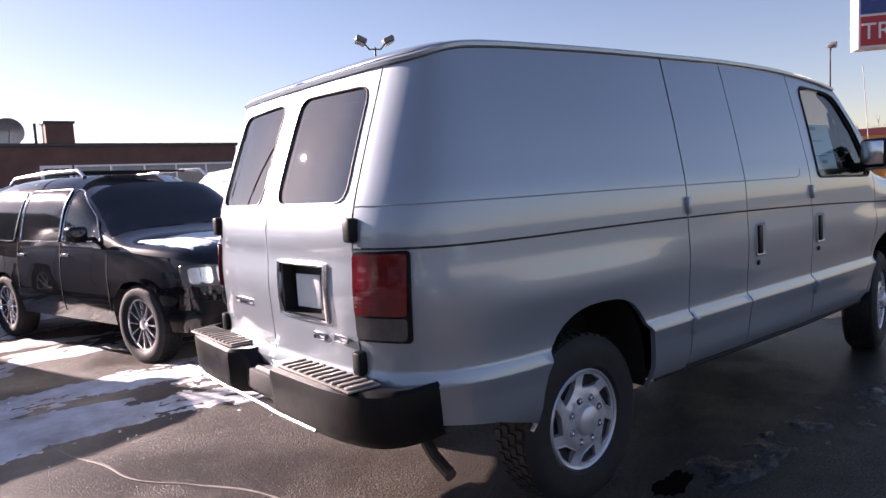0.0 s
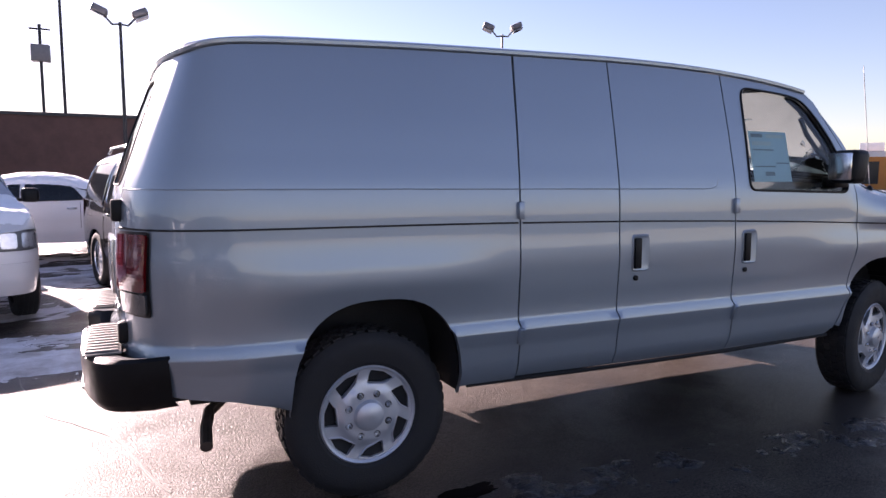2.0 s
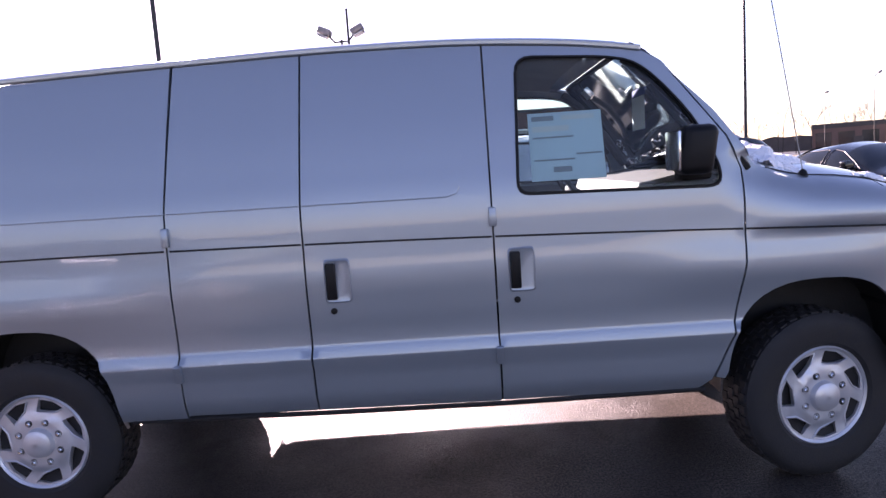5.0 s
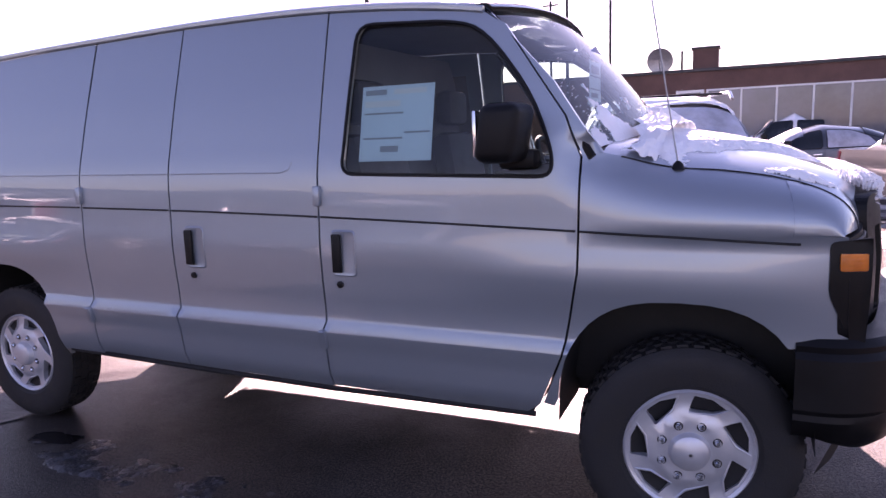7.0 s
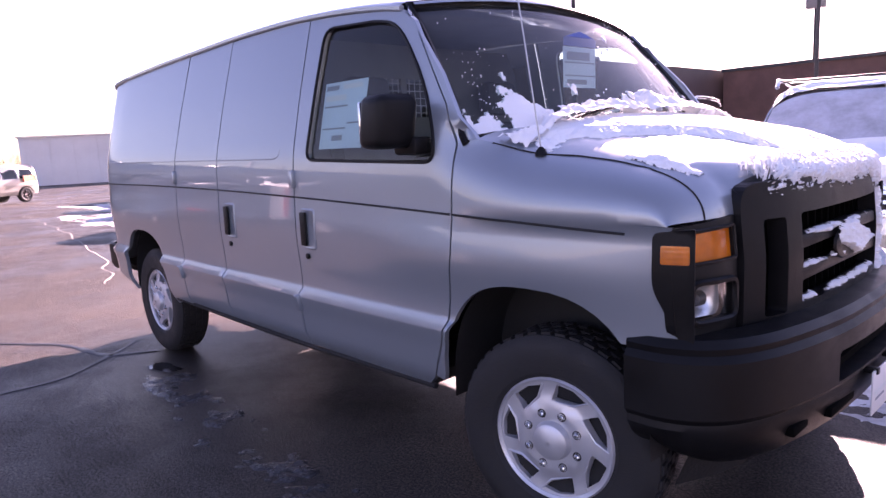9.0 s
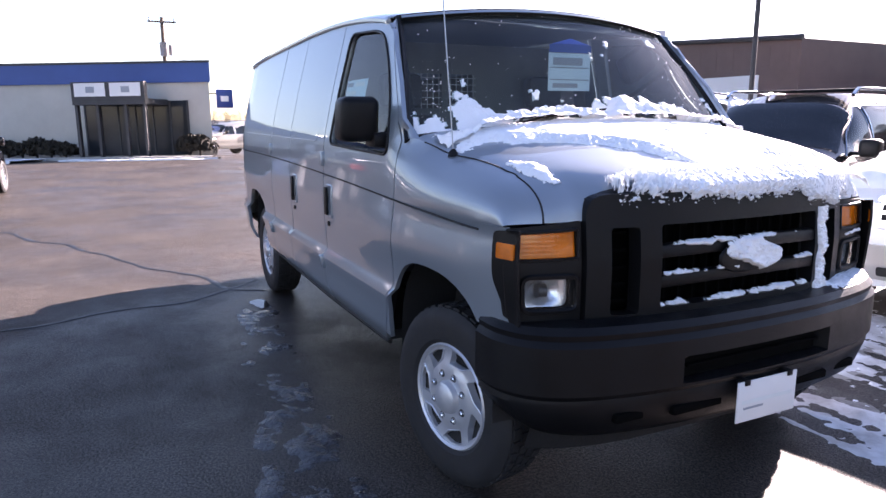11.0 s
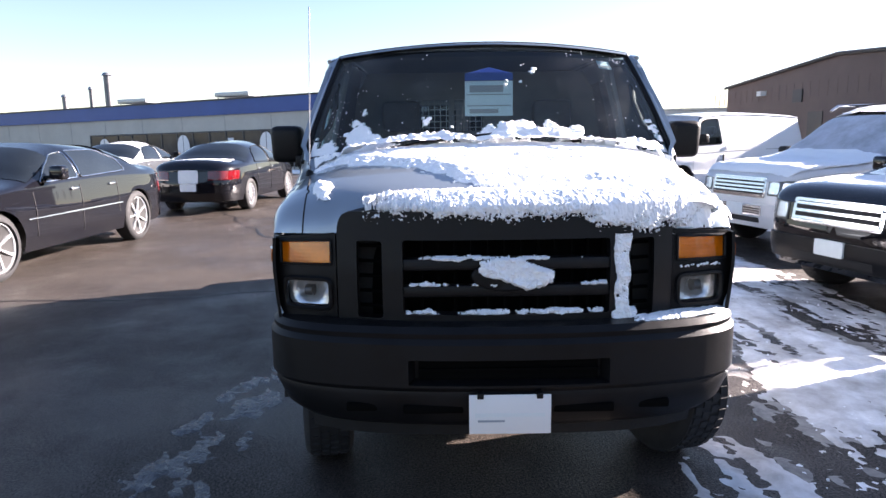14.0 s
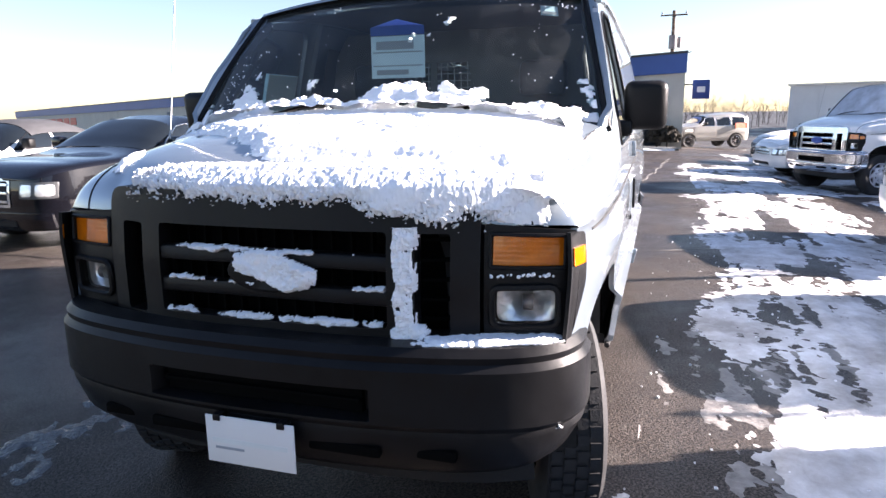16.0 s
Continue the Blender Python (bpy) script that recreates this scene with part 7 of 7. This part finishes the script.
store(82, 62, -52, 16, 10, 3.6, DARKRED, COPING, "low dark red shop by the road")
store(92, 52, -58, 9, 9, 4.2, ORANGE, SIGNWHITE, "orange shop front by the road")
store(100, 40, -62, 14, 10, 4.4, BROWN, DARKRED, "low brown shop by the road")
store(76, 24, -72, 12, 9, 4.0, ORANGE, DARKRED, "orange brick shop by the road")
store(70, 84, -40, 14, 9, 3.4, CREAM, COPING, "pale low shop by the road")
store(64, 100, -35, 12, 9, 3.6, BROWN, COPING, "low brown shop by the road")
for x, y, h, mats in ((90, 63, 9.5, (ORANGE, SIGNWHITE)), (96, 58, 6.5, (SIGNWHITE, SIGNBLUE)), (70, 66, 6, (SIGNRED, SIGNWHITE))):
    th = thing("shop_sign", pose(x, y, 0, 0, 0, 125), "tall road-side shop sign on a pole", "sign", "road-side shop signs")
    part("post", tube([(0, 0, 0), (0, 0, h - 2)], 0.2, 8), POLEGREY, th)
    part("panel", box(-1.4, 1.4, -0.2, 0.2, h - 3.0, h - 1.2, 0.03), mats[1], th)
    part("panel", box(-1.5, 1.5, -0.2, 0.2, h - 1.2, h, 0.03), mats[0], th)


def bare_tree(bm, x, y, z, h, rnd):
    """A leafless tree: tapered trunk, forking limbs and fine twigs."""
    def grow(p, d, length, r, depth):
        q = p + d * length
        tube([p, p.lerp(q, 0.5) + Vector((rnd.uniform(-1, 1), rnd.uniform(-1, 1), 0)) * length * 0.06, q], [r, r * 0.8, r * 0.6], 4 if depth else 5, bm)
        if depth < 3:
            for _ in range(3 if depth < 2 else 4):
                nd = (d + Vector((rnd.uniform(-0.8, 0.8), rnd.uniform(-0.8, 0.8), rnd.uniform(-0.1, 0.6)))).normalized()
                grow(p.lerp(q, rnd.uniform(0.55, 1.0)), nd, length * rnd.uniform(0.5, 0.75), r * 0.55, depth + 1)
    grow(Vector((x, y, z)), Vector((rnd.uniform(-0.05, 0.05), rnd.uniform(-0.05, 0.05), 1)), h * 0.4, h * 0.008, 0)


rnd = random.Random(11)
bm = bmesh.new()
for k in range(95):
    t = k / 94
    az = radians(8 + 62 * t + rnd.uniform(-0.5, 0.5))
    d = rnd.uniform(125, 165)
    bare_tree(bm, d * math.cos(az), d * math.sin(az), -0.5, rnd.uniform(7, 11) + 2.5 * math.sin(t * 9), rnd)
tagged(finish("bare_woods", bm, BARK, smooth=False), "far belt of bare winter trees beyond the road", "trees", kind="stuff")
bm = bmesh.new()
for k in range(84):
    az = radians(163 + 16 * k / 83 + rnd.uniform(-0.3, 0.3))
    d = rnd.uniform(100, 140) if k > 46 else rnd.uniform(135, 165)
    bare_tree(bm, d * math.cos(az), d * math.sin(az), -2.0, rnd.uniform(5.5, 7.5), rnd)
tagged(finish("bare_woods", bm, BARK, smooth=False), "far bare trees behind the white hall", "trees", kind="stuff")
bm = grid(lambda a1, z: Vector((185 * math.cos(a1), 185 * math.sin(a1), -2 + z * (5.5 + 1.4 * noise.noise(Vector((a1 * 9, 0, 0))) + 0.9 * noise.noise(Vector((a1 * 40, 3, 0)))))), [radians(v) for v in span(0, 75, 150)], [0, 1])
tagged(finish("wooded_hill", bm, material("far_bare_woods", (0.11, 0.09, 0.085), 0.95, 0, 0, 0.4, 0.15)), "low hazy wooded rise on the horizon", "hill", kind="structure")


# ---- snow ----
def ground_snow(name, x0, x1, y0, y1, cell, depth, mask, label, seed, mat=None, fine=1.0):
    """Trodden snow on the lot: thin ragged patches with tyre streaks, running out into the asphalt."""
    bm = bmesh.new()
    nx, ny = int((x1 - x0) / cell), int((y1 - y0) / cell)
    z, g = {}, {}
    for i in range(nx + 1):
        for j in range(ny + 1):
            x, y = x0 + i * cell, y0 + j * cell
            k = mask(x, y)
            if k < -0.9:
                z[i, j] = -0.01
                continue
            k += 0.85 * noise.fractal(Vector((x * 0.9 * fine + seed, y * 1.4 * fine, seed)), 0.8, 2.0, 6) + 0.5 * noise.noise(Vector((x * 0.8, y * 11.0, seed))) + 0.3 * noise.noise(Vector((x * 9, y * 9, seed))) + 0.4 * noise.noise(Vector((x * 24, y * 24, seed)))
            rough = 0.75 + 0.5 * noise.noise(Vector((x * 7, y * 7, seed + 2))) + 0.35 * noise.noise(Vector((x * 19, y * 19, seed)))
            z[i, j] = max(-0.01, depth * min(1, k * 1.5) * (max(0.15, rough) if k > 0 else 1))
    for i in range(nx):
        for j in range(ny):
            q = [(i, j), (i + 1, j), (i + 1, j + 1), (i, j + 1)]
            if any(z[k] > 0 for k in q):
                for k in q:
                    if k not in g:
                        x, y = x0 + k[0] * cell, y0 + k[1] * cell
                        g[k] = bm.verts.new((x, y, ground_z(x, y) + z[k]))
                bm.faces.new([g[k] for k in q])
    bmesh.ops.recalc_face_normals(bm, faces=bm.faces)
    return tagged(finish(name, bm, mat or SNOW), label, "snow", kind="stuff")


def blob(x, y, cx, cy, rx, ry):
    return 1 - ((x - cx) / rx) ** 2 - ((y - cy) / ry) ** 2


def lane_snow(x, y):
    """Packed snow over the far half of the lane, worn through by wheel tracks."""
    t = min(1, max(0, (x - 0.2) / 0.9))
    back = min(1, max(0, (x - 1.1) / 1.0))
    edge = 1.75 - 0.42 * t * t * (3 - 2 * t) + 0.36 * back + 0.12 * noise.noise(Vector((x * 0.9, 2.0, 4.0)))
    worn = 0.5 * math.exp(-((y - 2.75 - 0.03 * x) / 0.14) ** 2) * (0.6 + noise.noise(Vector((x * 0.6, 7.0, 1.0))))
    return min((y - edge) / 0.5, (3.75 - y) / 0.5, 0.34 - 0.12 * min(1, max(0, (x - 2.3) / 0.8))) - 0.13 - worn - 0.06 * max(0, x - 4.2)


ground_snow("lane_snow", -14.0, -2.5, 0.9, 4.4, 0.05, 0.022, lane_snow, "trodden snow in the lane with tyre marks", 3, TRODDEN)
ground_snow("lane_snow", -2.5, 7.0, 0.9, 4.4, 0.025, 0.018, lane_snow, "trodden snow in the lane with tyre marks", 3, TRODDEN)
ground_snow("lane_snow", 3.3, 5.2, 0.6, 1.8, 0.022, 0.022, lambda x, y: min(0.4, blob(x, y, 4.1, 1.05, 0.75, 0.30)) - 0.30, "broken snow crumbs by the front wheel", 33, TRODDEN)
ground_snow("lane_snow", -7, 9.5, 4.4, 13.5, 0.12, 0.03, lambda x, y: 0.05 - 0.2 * max(0, 5 - y), "thin snow between the parked cars", 45, TRODDEN)
ground_snow("lane_snow", -20, -7, 3.2, 10, 0.12, 0.03, lambda x, y: 0.12, "thin snow between the parked cars", 49, TRODDEN)

ground_snow("lane_slush", 1.2, 7.0, 1.1, 3.4, 0.03, 0.007, lambda x, y: -0.22 - 0.5 * max(0, 1.5 - y) - 0.25 * max(0, y - 2.6), "thin brown slush in the wheel track", 71, BROWNSLUSH, 2.5)

WATER = material("meltwater", (0.010, 0.009, 0.010), 0.03, 0, 0, 0.3, 3, 0.05, 14, 0.02)


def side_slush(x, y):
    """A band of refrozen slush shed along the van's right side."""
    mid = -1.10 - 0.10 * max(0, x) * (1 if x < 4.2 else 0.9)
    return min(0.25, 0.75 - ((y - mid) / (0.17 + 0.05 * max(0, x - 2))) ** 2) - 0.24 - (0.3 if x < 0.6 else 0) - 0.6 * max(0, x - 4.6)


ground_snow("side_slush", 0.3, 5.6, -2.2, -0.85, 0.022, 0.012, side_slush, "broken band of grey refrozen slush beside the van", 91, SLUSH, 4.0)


def puddle(cx, cy, rx, ry, turn, seed):
    """A thin sheet of water with a wandering edge."""
    bm = bmesh.new()
    rim = []
    for t in span(0, math.tau, 60)[:-1]:
        k = 1 + 0.5 * noise.noise(Vector((math.cos(t) * 1.6, math.sin(t) * 1.6, seed))) + 0.3 * noise.noise(Vector((math.cos(t) * 5, math.sin(t) * 5, seed)))
        u, v = rx * k * math.cos(t), ry * k * math.sin(t)
        x, y = cx + u * math.cos(turn) - v * math.sin(turn), cy + u * math.sin(turn) + v * math.cos(turn)
        rim.append(bm.verts.new((x, y, ground_z(x, y) + 0.0035)))
    bm.faces.new(rim)
    return tagged(finish("puddle", bm, WATER, smooth=False), "shallow puddle of meltwater on the asphalt", "puddle", kind="structure")


puddle(0.40, -1.08, 0.17, 0.06, 0.2, 8)

# snow on the van
def hood_mask(u, v, p):
    edge = -0.80 + 0.62 * min(1, max(0, (u - 3.42) / 0.48)) ** 0.8
    return min(3.5 * (v - edge), 5.0 * (0.90 - v), 5 * (u - 3.30) + 0.3, 0.6)


cap = snow_cap(lambda u, v, h: hood_top(u, v, h), span(3.27, 3.98, 110), span(-0.88, 0.90, 270), 0.026, hood_mask, 2.0, 15, 0.12, 0.05, 0.014, 0.16)
tagged(finish("hood_snow", cap, SNOW), "powdery snow covering the hood of the silver van", "snow", kind="stuff")


def lip_pt(u, v, h):
    """Round the front edge of the hood: u from the hood over the black lip and down the nose, v across."""
    a1 = hood_top(3.93, v) + Vector((0, 0, 0.006))
    b1 = Vector((4.10 - 0.10 * (abs(v) / 0.66) ** 3, v, 1.245))
    c1 = Vector((4.118 - 0.10 * (abs(v) / 0.66) ** 3, v, 1.10))
    p = a1.lerp(b1, u / 0.55) + Vector((0, 0, 0.022 * math.sin(math.pi * u / 0.55))) if u < 0.55 else b1.lerp(c1, (u - 0.55) / 0.45)
    t = min(1, max(0, (u - 0.4) / 0.3))
    return p + Vector((t, 0, 1 - t)).normalized() * h


def lip_mask(u, v, p):
    edge = 0.66 + 0.05 * noise.noise(Vector((v * 9, 1, 1))) + 0.16 * min(1, max(0, (v - 0.25) / 0.25))
    thin = 0.30 + 0.7 * min(1, max(0, (v + 0.30) / 0.45)) if u > 0.22 else 1.0
    return min(4.0 * (edge - u), 2.2 * (v + 0.40) + 0.5 * (0.5 - u), thin)


cap = snow_cap(lip_pt, span(0, 1, 70), span(-0.55, 0.82, 380), 0.016, lip_mask, 8.0, 34, 0.25, 0.16, 0.035, 0.4)
tagged(finish("nose_snow", cap, SNOW), "ragged snow hanging over the nose of the hood", "snow", kind="stuff")


def nose_corner(k, t, h):
    """The front of the hood beside the black lip, above the driver's headlamp."""
    p = nose(k, t)
    return Vector((p.x, -p.y, p.z)) + Vector((0.6, 0, 0.7)) * h


cap = snow_cap(nose_corner, span(0.36, 0.62, 70), span(0, 1, 40), 0.016, lambda k, t, p: min(0.6, 3 * (1.0 - t), 9 * (0.60 - k)), 37.0, 16, 0.2, 0.1)
tagged(finish("nose_snow", cap, SNOW), "ragged snow hanging over the corner of the hood", "snow", kind="stuff")


def cowl_pt(u, v, h):
    b = screen(u, v * 0.35, 0.0)
    f = hood_top(3.36 + 0.02 * (1 - u * u), 0.87 * u)
    p = f.lerp(b, v)
    return p + Vector((0.25, 0, 1)) * (h + 0.0)


def cowl_mask(u, v, p):
    gap = 1.2 * math.exp(-((u + 0.10) / 0.11) ** 2) * max(0, v - 0.12) * 2.4
    tall = 0.62 + 0.16 * noise.noise(Vector((u * 3.1, 1.5, 0))) + (0.10 if 0.0 < u < 0.5 else 0) - (0.20 if 0.5 < u < 0.68 else 0)
    return min(2.2 * (tall - 0.22 * max(0, -u - 0.3) / 0.6 - v), 0.7, 4 * (0.97 - abs(u))) - gap


cap = snow_cap(cowl_pt, span(-0.97, 0.97, 190), span(0, 1, 34), 0.055, cowl_mask, 5.0, 8, 0.25, 0.08)
tagged(finish("cowl_snow", cap, SNOW), "heaped snow along the foot of the windshield", "snow", kind="stuff")


def clumps(name, label, spots, seed):
    """Loose snow stuck on parts: little irregular lumps pressed together."""
    rnd = random.Random(seed)
    bm = bmesh.new()
    for p, r, flat in spots:
        m = Matrix.Translation(p) @ Euler((rnd.random() * 6, rnd.random() * 6, rnd.random() * 6)).to_matrix().to_4x4()
        res = bmesh.ops.create_icosphere(bm, subdivisions=1, radius=1)
        for v in res["verts"]:
            k = 1 + 0.45 * noise.noise(v.co * 1.7 + Vector(p) * 31)
            v.co = m @ (v.co * r * k)
            v.co.x = p[0] + (v.co.x - p[0]) * flat
    return tagged(finish(name, bm, SNOW), label, "snow", kind="stuff")


def nose_x(y, z):
    return 4.085 - 0.10 * (abs(y) / 0.66) ** 3 - 0.10 * max(0, z - 1.0) + 0.018


def stuck(name, label, y0, y1, z0, z1, step, at, mask, depth, seed, rough=58):
    """Snow frozen on to upright parts, thin and ragged at its edges."""
    cap = snow_cap(lambda u, v, h: Vector((at(u, v) + h, u, v)), span(y0, y1, int((y1 - y0) / step)), span(z0, z1, int((z1 - z0) / step)), depth, mask, seed, rough, 0.35, 0.15)
    return tagged(finish(name, cap, SNOW), label, "snow", kind="stuff")


def bars_mask(y, z, p):
    k = -1.0
    for row, much in ((1.048, -0.10), (0.946, -0.20), (0.838, 0.14)):
        n = noise.noise(Vector((y * 7, row * 31, 2))) + 0.5 * noise.noise(Vector((y * 19, row * 31, 7)))
        k = max(k, min(0.5, n * 0.9 + much) - ((z - row - 0.006 - 0.006 * noise.noise(Vector((y * 25, row, 4)))) / (0.013 if much < 0 else 0.018)) ** 2)
    return k if abs(y) < 0.385 else -1


stuck("grille_snow", "snow stuck to the grille bars", -0.40, 0.40, 0.805, 1.085, 0.003, lambda y, z: nose_x(y, z) + 0.004, bars_mask, 0.014, 6, 90)
stuck("emblem_snow", "snow stuck over the oval emblem", -0.16, 0.22, 0.90, 1.07, 0.004, lambda y, z: 4.119, lambda y, z, p: min(0.32, 1.1 * (1.1 - ((y - 0.03) / 0.135) ** 2 - ((z - 0.996 + 0.10 * (y - 0.03)) / 0.060) ** 2 - 2.2 * max(0, (0.992 - z) / 0.05) * max(0, (0.07 - y) / 0.12) - 1.5 * max(0, (z - 1.01) / 0.04) * max(0, (y - 0.06) / 0.09)) + 0.25 * noise.noise(Vector((y * 28, z * 28, 3)))), 0.02, 12)
stuck("bezel_snow", "strip of snow hanging beside the grille", 0.38, 0.60, 0.79, 1.14, 0.004, lambda y, z: nose_x(y, z) + 0.012, lambda y, z, p: min(0.36, 1.0 - ((y - 0.445 - 0.005 * math.sin(z * 40)) / (0.030 + 0.05 * max(0, z - 1.0))) ** 2 if z > 0.85 else 0.9 - ((z - 0.828) / 0.022) ** 2 - max(0, (y - 0.485) / 0.03) ** 2 - max(0, (0.42 - y) / 0.02) ** 2), 0.022, 15)


def ledge_pt(y, v, h):
    """The bumper's top ledge and its rolled front."""
    x = 4.205 - 0.15 * (abs(y) / 0.8) ** 2.5
    return Vector((x - 0.10 + v, y, 0.818 + h)) if v < 0.09 else Vector((x - 0.008 + h, y, 0.818 - (v - 0.09)))


cap = snow_cap(ledge_pt, span(0.28, 0.90, 130), span(0, 0.125, 26), 0.011, lambda y, v, p: min(0.45, 3 * (y - 0.50), 9 * (0.885 - y)) - max(0, v - 0.095) * 26 - 0.05 - 4 * max(0, 0.04 - v), 31.0, 26, 0.35, 0.15)
tagged(finish("bumper_snow", cap, SNOW), "snow lying on the bumper ledge", "snow", kind="stuff")
rnd = random.Random(4)
spots = []
for k in range(26):
    y = rnd.uniform(0.68, 0.86)
    spots.append(((4.03 - 0.3 * (y - 0.68), y, 1.0 + rnd.uniform(-0.004, 0.004)), rnd.uniform(0.003, 0.007), 1.0))
for k in range(70):
    y = rnd.uniform(0.62, 0.90)
    spots.append(((4.135 - 0.42 * max(0, y - 0.62), y, 0.56 + rnd.uniform(-0.004, 0.006)), rnd.uniform(0.002, 0.005), 1.0))
clumps("bumper_crumbs", "small scraps of snow on the bumper", spots, 7)
spots = []
for k in range(90):                                       # spots on the windshield
    u, v = rnd.uniform(-0.96, 0.96), rnd.random() ** 1.6
    w = 0.3 + 0.7 * abs(u)
    if rnd.random() < w:
        spots.append((tuple(screen(u, 0.18 + 0.78 * v, 0.002)), rnd.uniform(0.001, 0.004), 0.4))
for k in range(25):
    spots.append((tuple(screen(rnd.uniform(0.55, 0.95), rnd.uniform(0.86, 0.97), 0.002)), rnd.uniform(0.002, 0.004), 0.4))
for k in range(60):
    spots.append((tuple(screen(rnd.gauss(-0.85, 0.05), 0.1 + 0.5 * rnd.random() ** 2, 0.002)), rnd.uniform(0.001, 0.004), 0.4))
clumps("windshield_snow", "small clumps of snow frozen on the windshield", spots, 8)
cap = snow_cap(lambda u, v, h: hood_top(u, v, h), span(3.66, 3.95, 60), span(-0.84, -0.62, 46), 0.012, lambda u, v, p: 0.55 - ((u - 3.80) / 0.10) ** 2 * 0.6 - ((v + 0.735 - 0.25 * (u - 3.8)) / 0.045) ** 2 * 0.6, 19.0, 24, 0.35, 0.15)
tagged(finish("fender_snow", cap, SNOW), "scraps of snow on the corner of the hood", "snow", kind="stuff")


def rime_mask(u, v, p):
    """Frozen snow left on the glass, thick at the foot and at the passenger's edge."""
    n = 0.9 * noise.noise(Vector((u * 5, v * 4, 3))) + 0.5 * noise.noise(Vector((u * 13, v * 9, 8)))
    side = max(0.0, 1 - abs(u + 0.88) / 0.12) * max(0, 1 - v * 2.2)
    foot = max(0.0, 1 - v / 0.34) * (0.75 if u < -0.2 else 0.55)
    return min(0.5, n * 0.55 + 1.1 * max(side * 0.55, foot) - 0.48)


cap = snow_cap(lambda u, v, h: screen(u, v, 0.002 + h), span(-0.97, 0.97, 190), span(0.02, 0.75, 60), 0.006, rime_mask, 27.0, 14, 0.3, 0.15)
tagged(finish("windshield_rime", cap, SNOW), "patches of frozen snow clinging to the windshield", "snow", kind="stuff")
spots = []
for k in range(220):                                       # crumbs thrown about the wheel tracks
    x, y = rnd.uniform(-2.5, 5.2), rnd.choice((rnd.gauss(1.7, 0.35), rnd.gauss(3.1, 0.3)))
    spots.append(((x, y, ground_z(x, y) + 0.006), rnd.uniform(0.003, 0.010), 1.0))
clumps("snow_crumbs", "loose crumbs of snow on the asphalt", spots, 10)

# papers
def door_pane(q, z, out):
    return wall_right(q, z, -0.018 - out)


sticker("window_label", door_pane, 2.265, 2.575, 1.39, 1.675, "pale blue printed price label inside the passenger window",
        [(0.05, 0.35, 0.88, 0.95, INK), (0.45, 0.9, 0.88, 0.95, PAPER), (0.05, 0.6, 0.62, 0.645, INK), (0.62, 0.97, 0.36, 0.385, INK), (0.05, 0.6, 0.29, 0.315, INK), (0.3, 0.55, 0.12, 0.2, INK), (0.05, 0.55, 0.72, 0.80, PAPER)])


def behind_screen(y, z, out):
    return Vector((2.985 - out + 0.24 * (1.78 - z) * 0, y, z))


st = sticker("hanging_label", behind_screen, -0.112, 0.140, 1.612, 1.792, "pale printed sheet with a blue heading behind the windshield", [(0.04, 0.96, 0.60, 0.63, INK), (0.04, 0.96, 0.28, 0.31, INK), (0.1, 0.8, 0.68, 0.88, INK), (0.1, 0.7, 0.08, 0.2, INK)])
b = bmesh.new()
vs = [b.verts.new((2.985, y, z)) for y, z in ((-0.112, 1.794), (0.140, 1.794), (0.140, 1.83), (0.014, 1.862), (-0.112, 1.83))]
b.faces.new(vs)
part("heading", b, BLUEINK, st, "blue heading")
vs = sticker("corner_label", lambda y, z, out: screen(0.8 + y, 0.84 + z, -0.012 - out), -0.04, 0.05, -0.03, 0.06, "small white label in the windshield corner", [(0.1, 0.9, 0.1, 0.4, INK)])
plate = thing("dealer_plate", Matrix(), "blank white dealer plate with faded printing on the bumper", "plate")
part("sheet", box(4.242, 4.248, -0.152, 0.152, 0.415, 0.568, 0.002), SIGNWHITE, plate)
for y in (-0.11, 0.11):
    part("bolt", box(4.20, 4.254, y - 0.012, y + 0.012, 0.553, 0.575, 0.003), PLASTIC, plate)
part("print", box(4.2485, 4.2495, -0.13, 0.13, 0.482, 0.497), PAPER, plate)
part("print", box(4.2485, 4.2495, -0.12, -0.02, 0.462, 0.47), INK, plate)
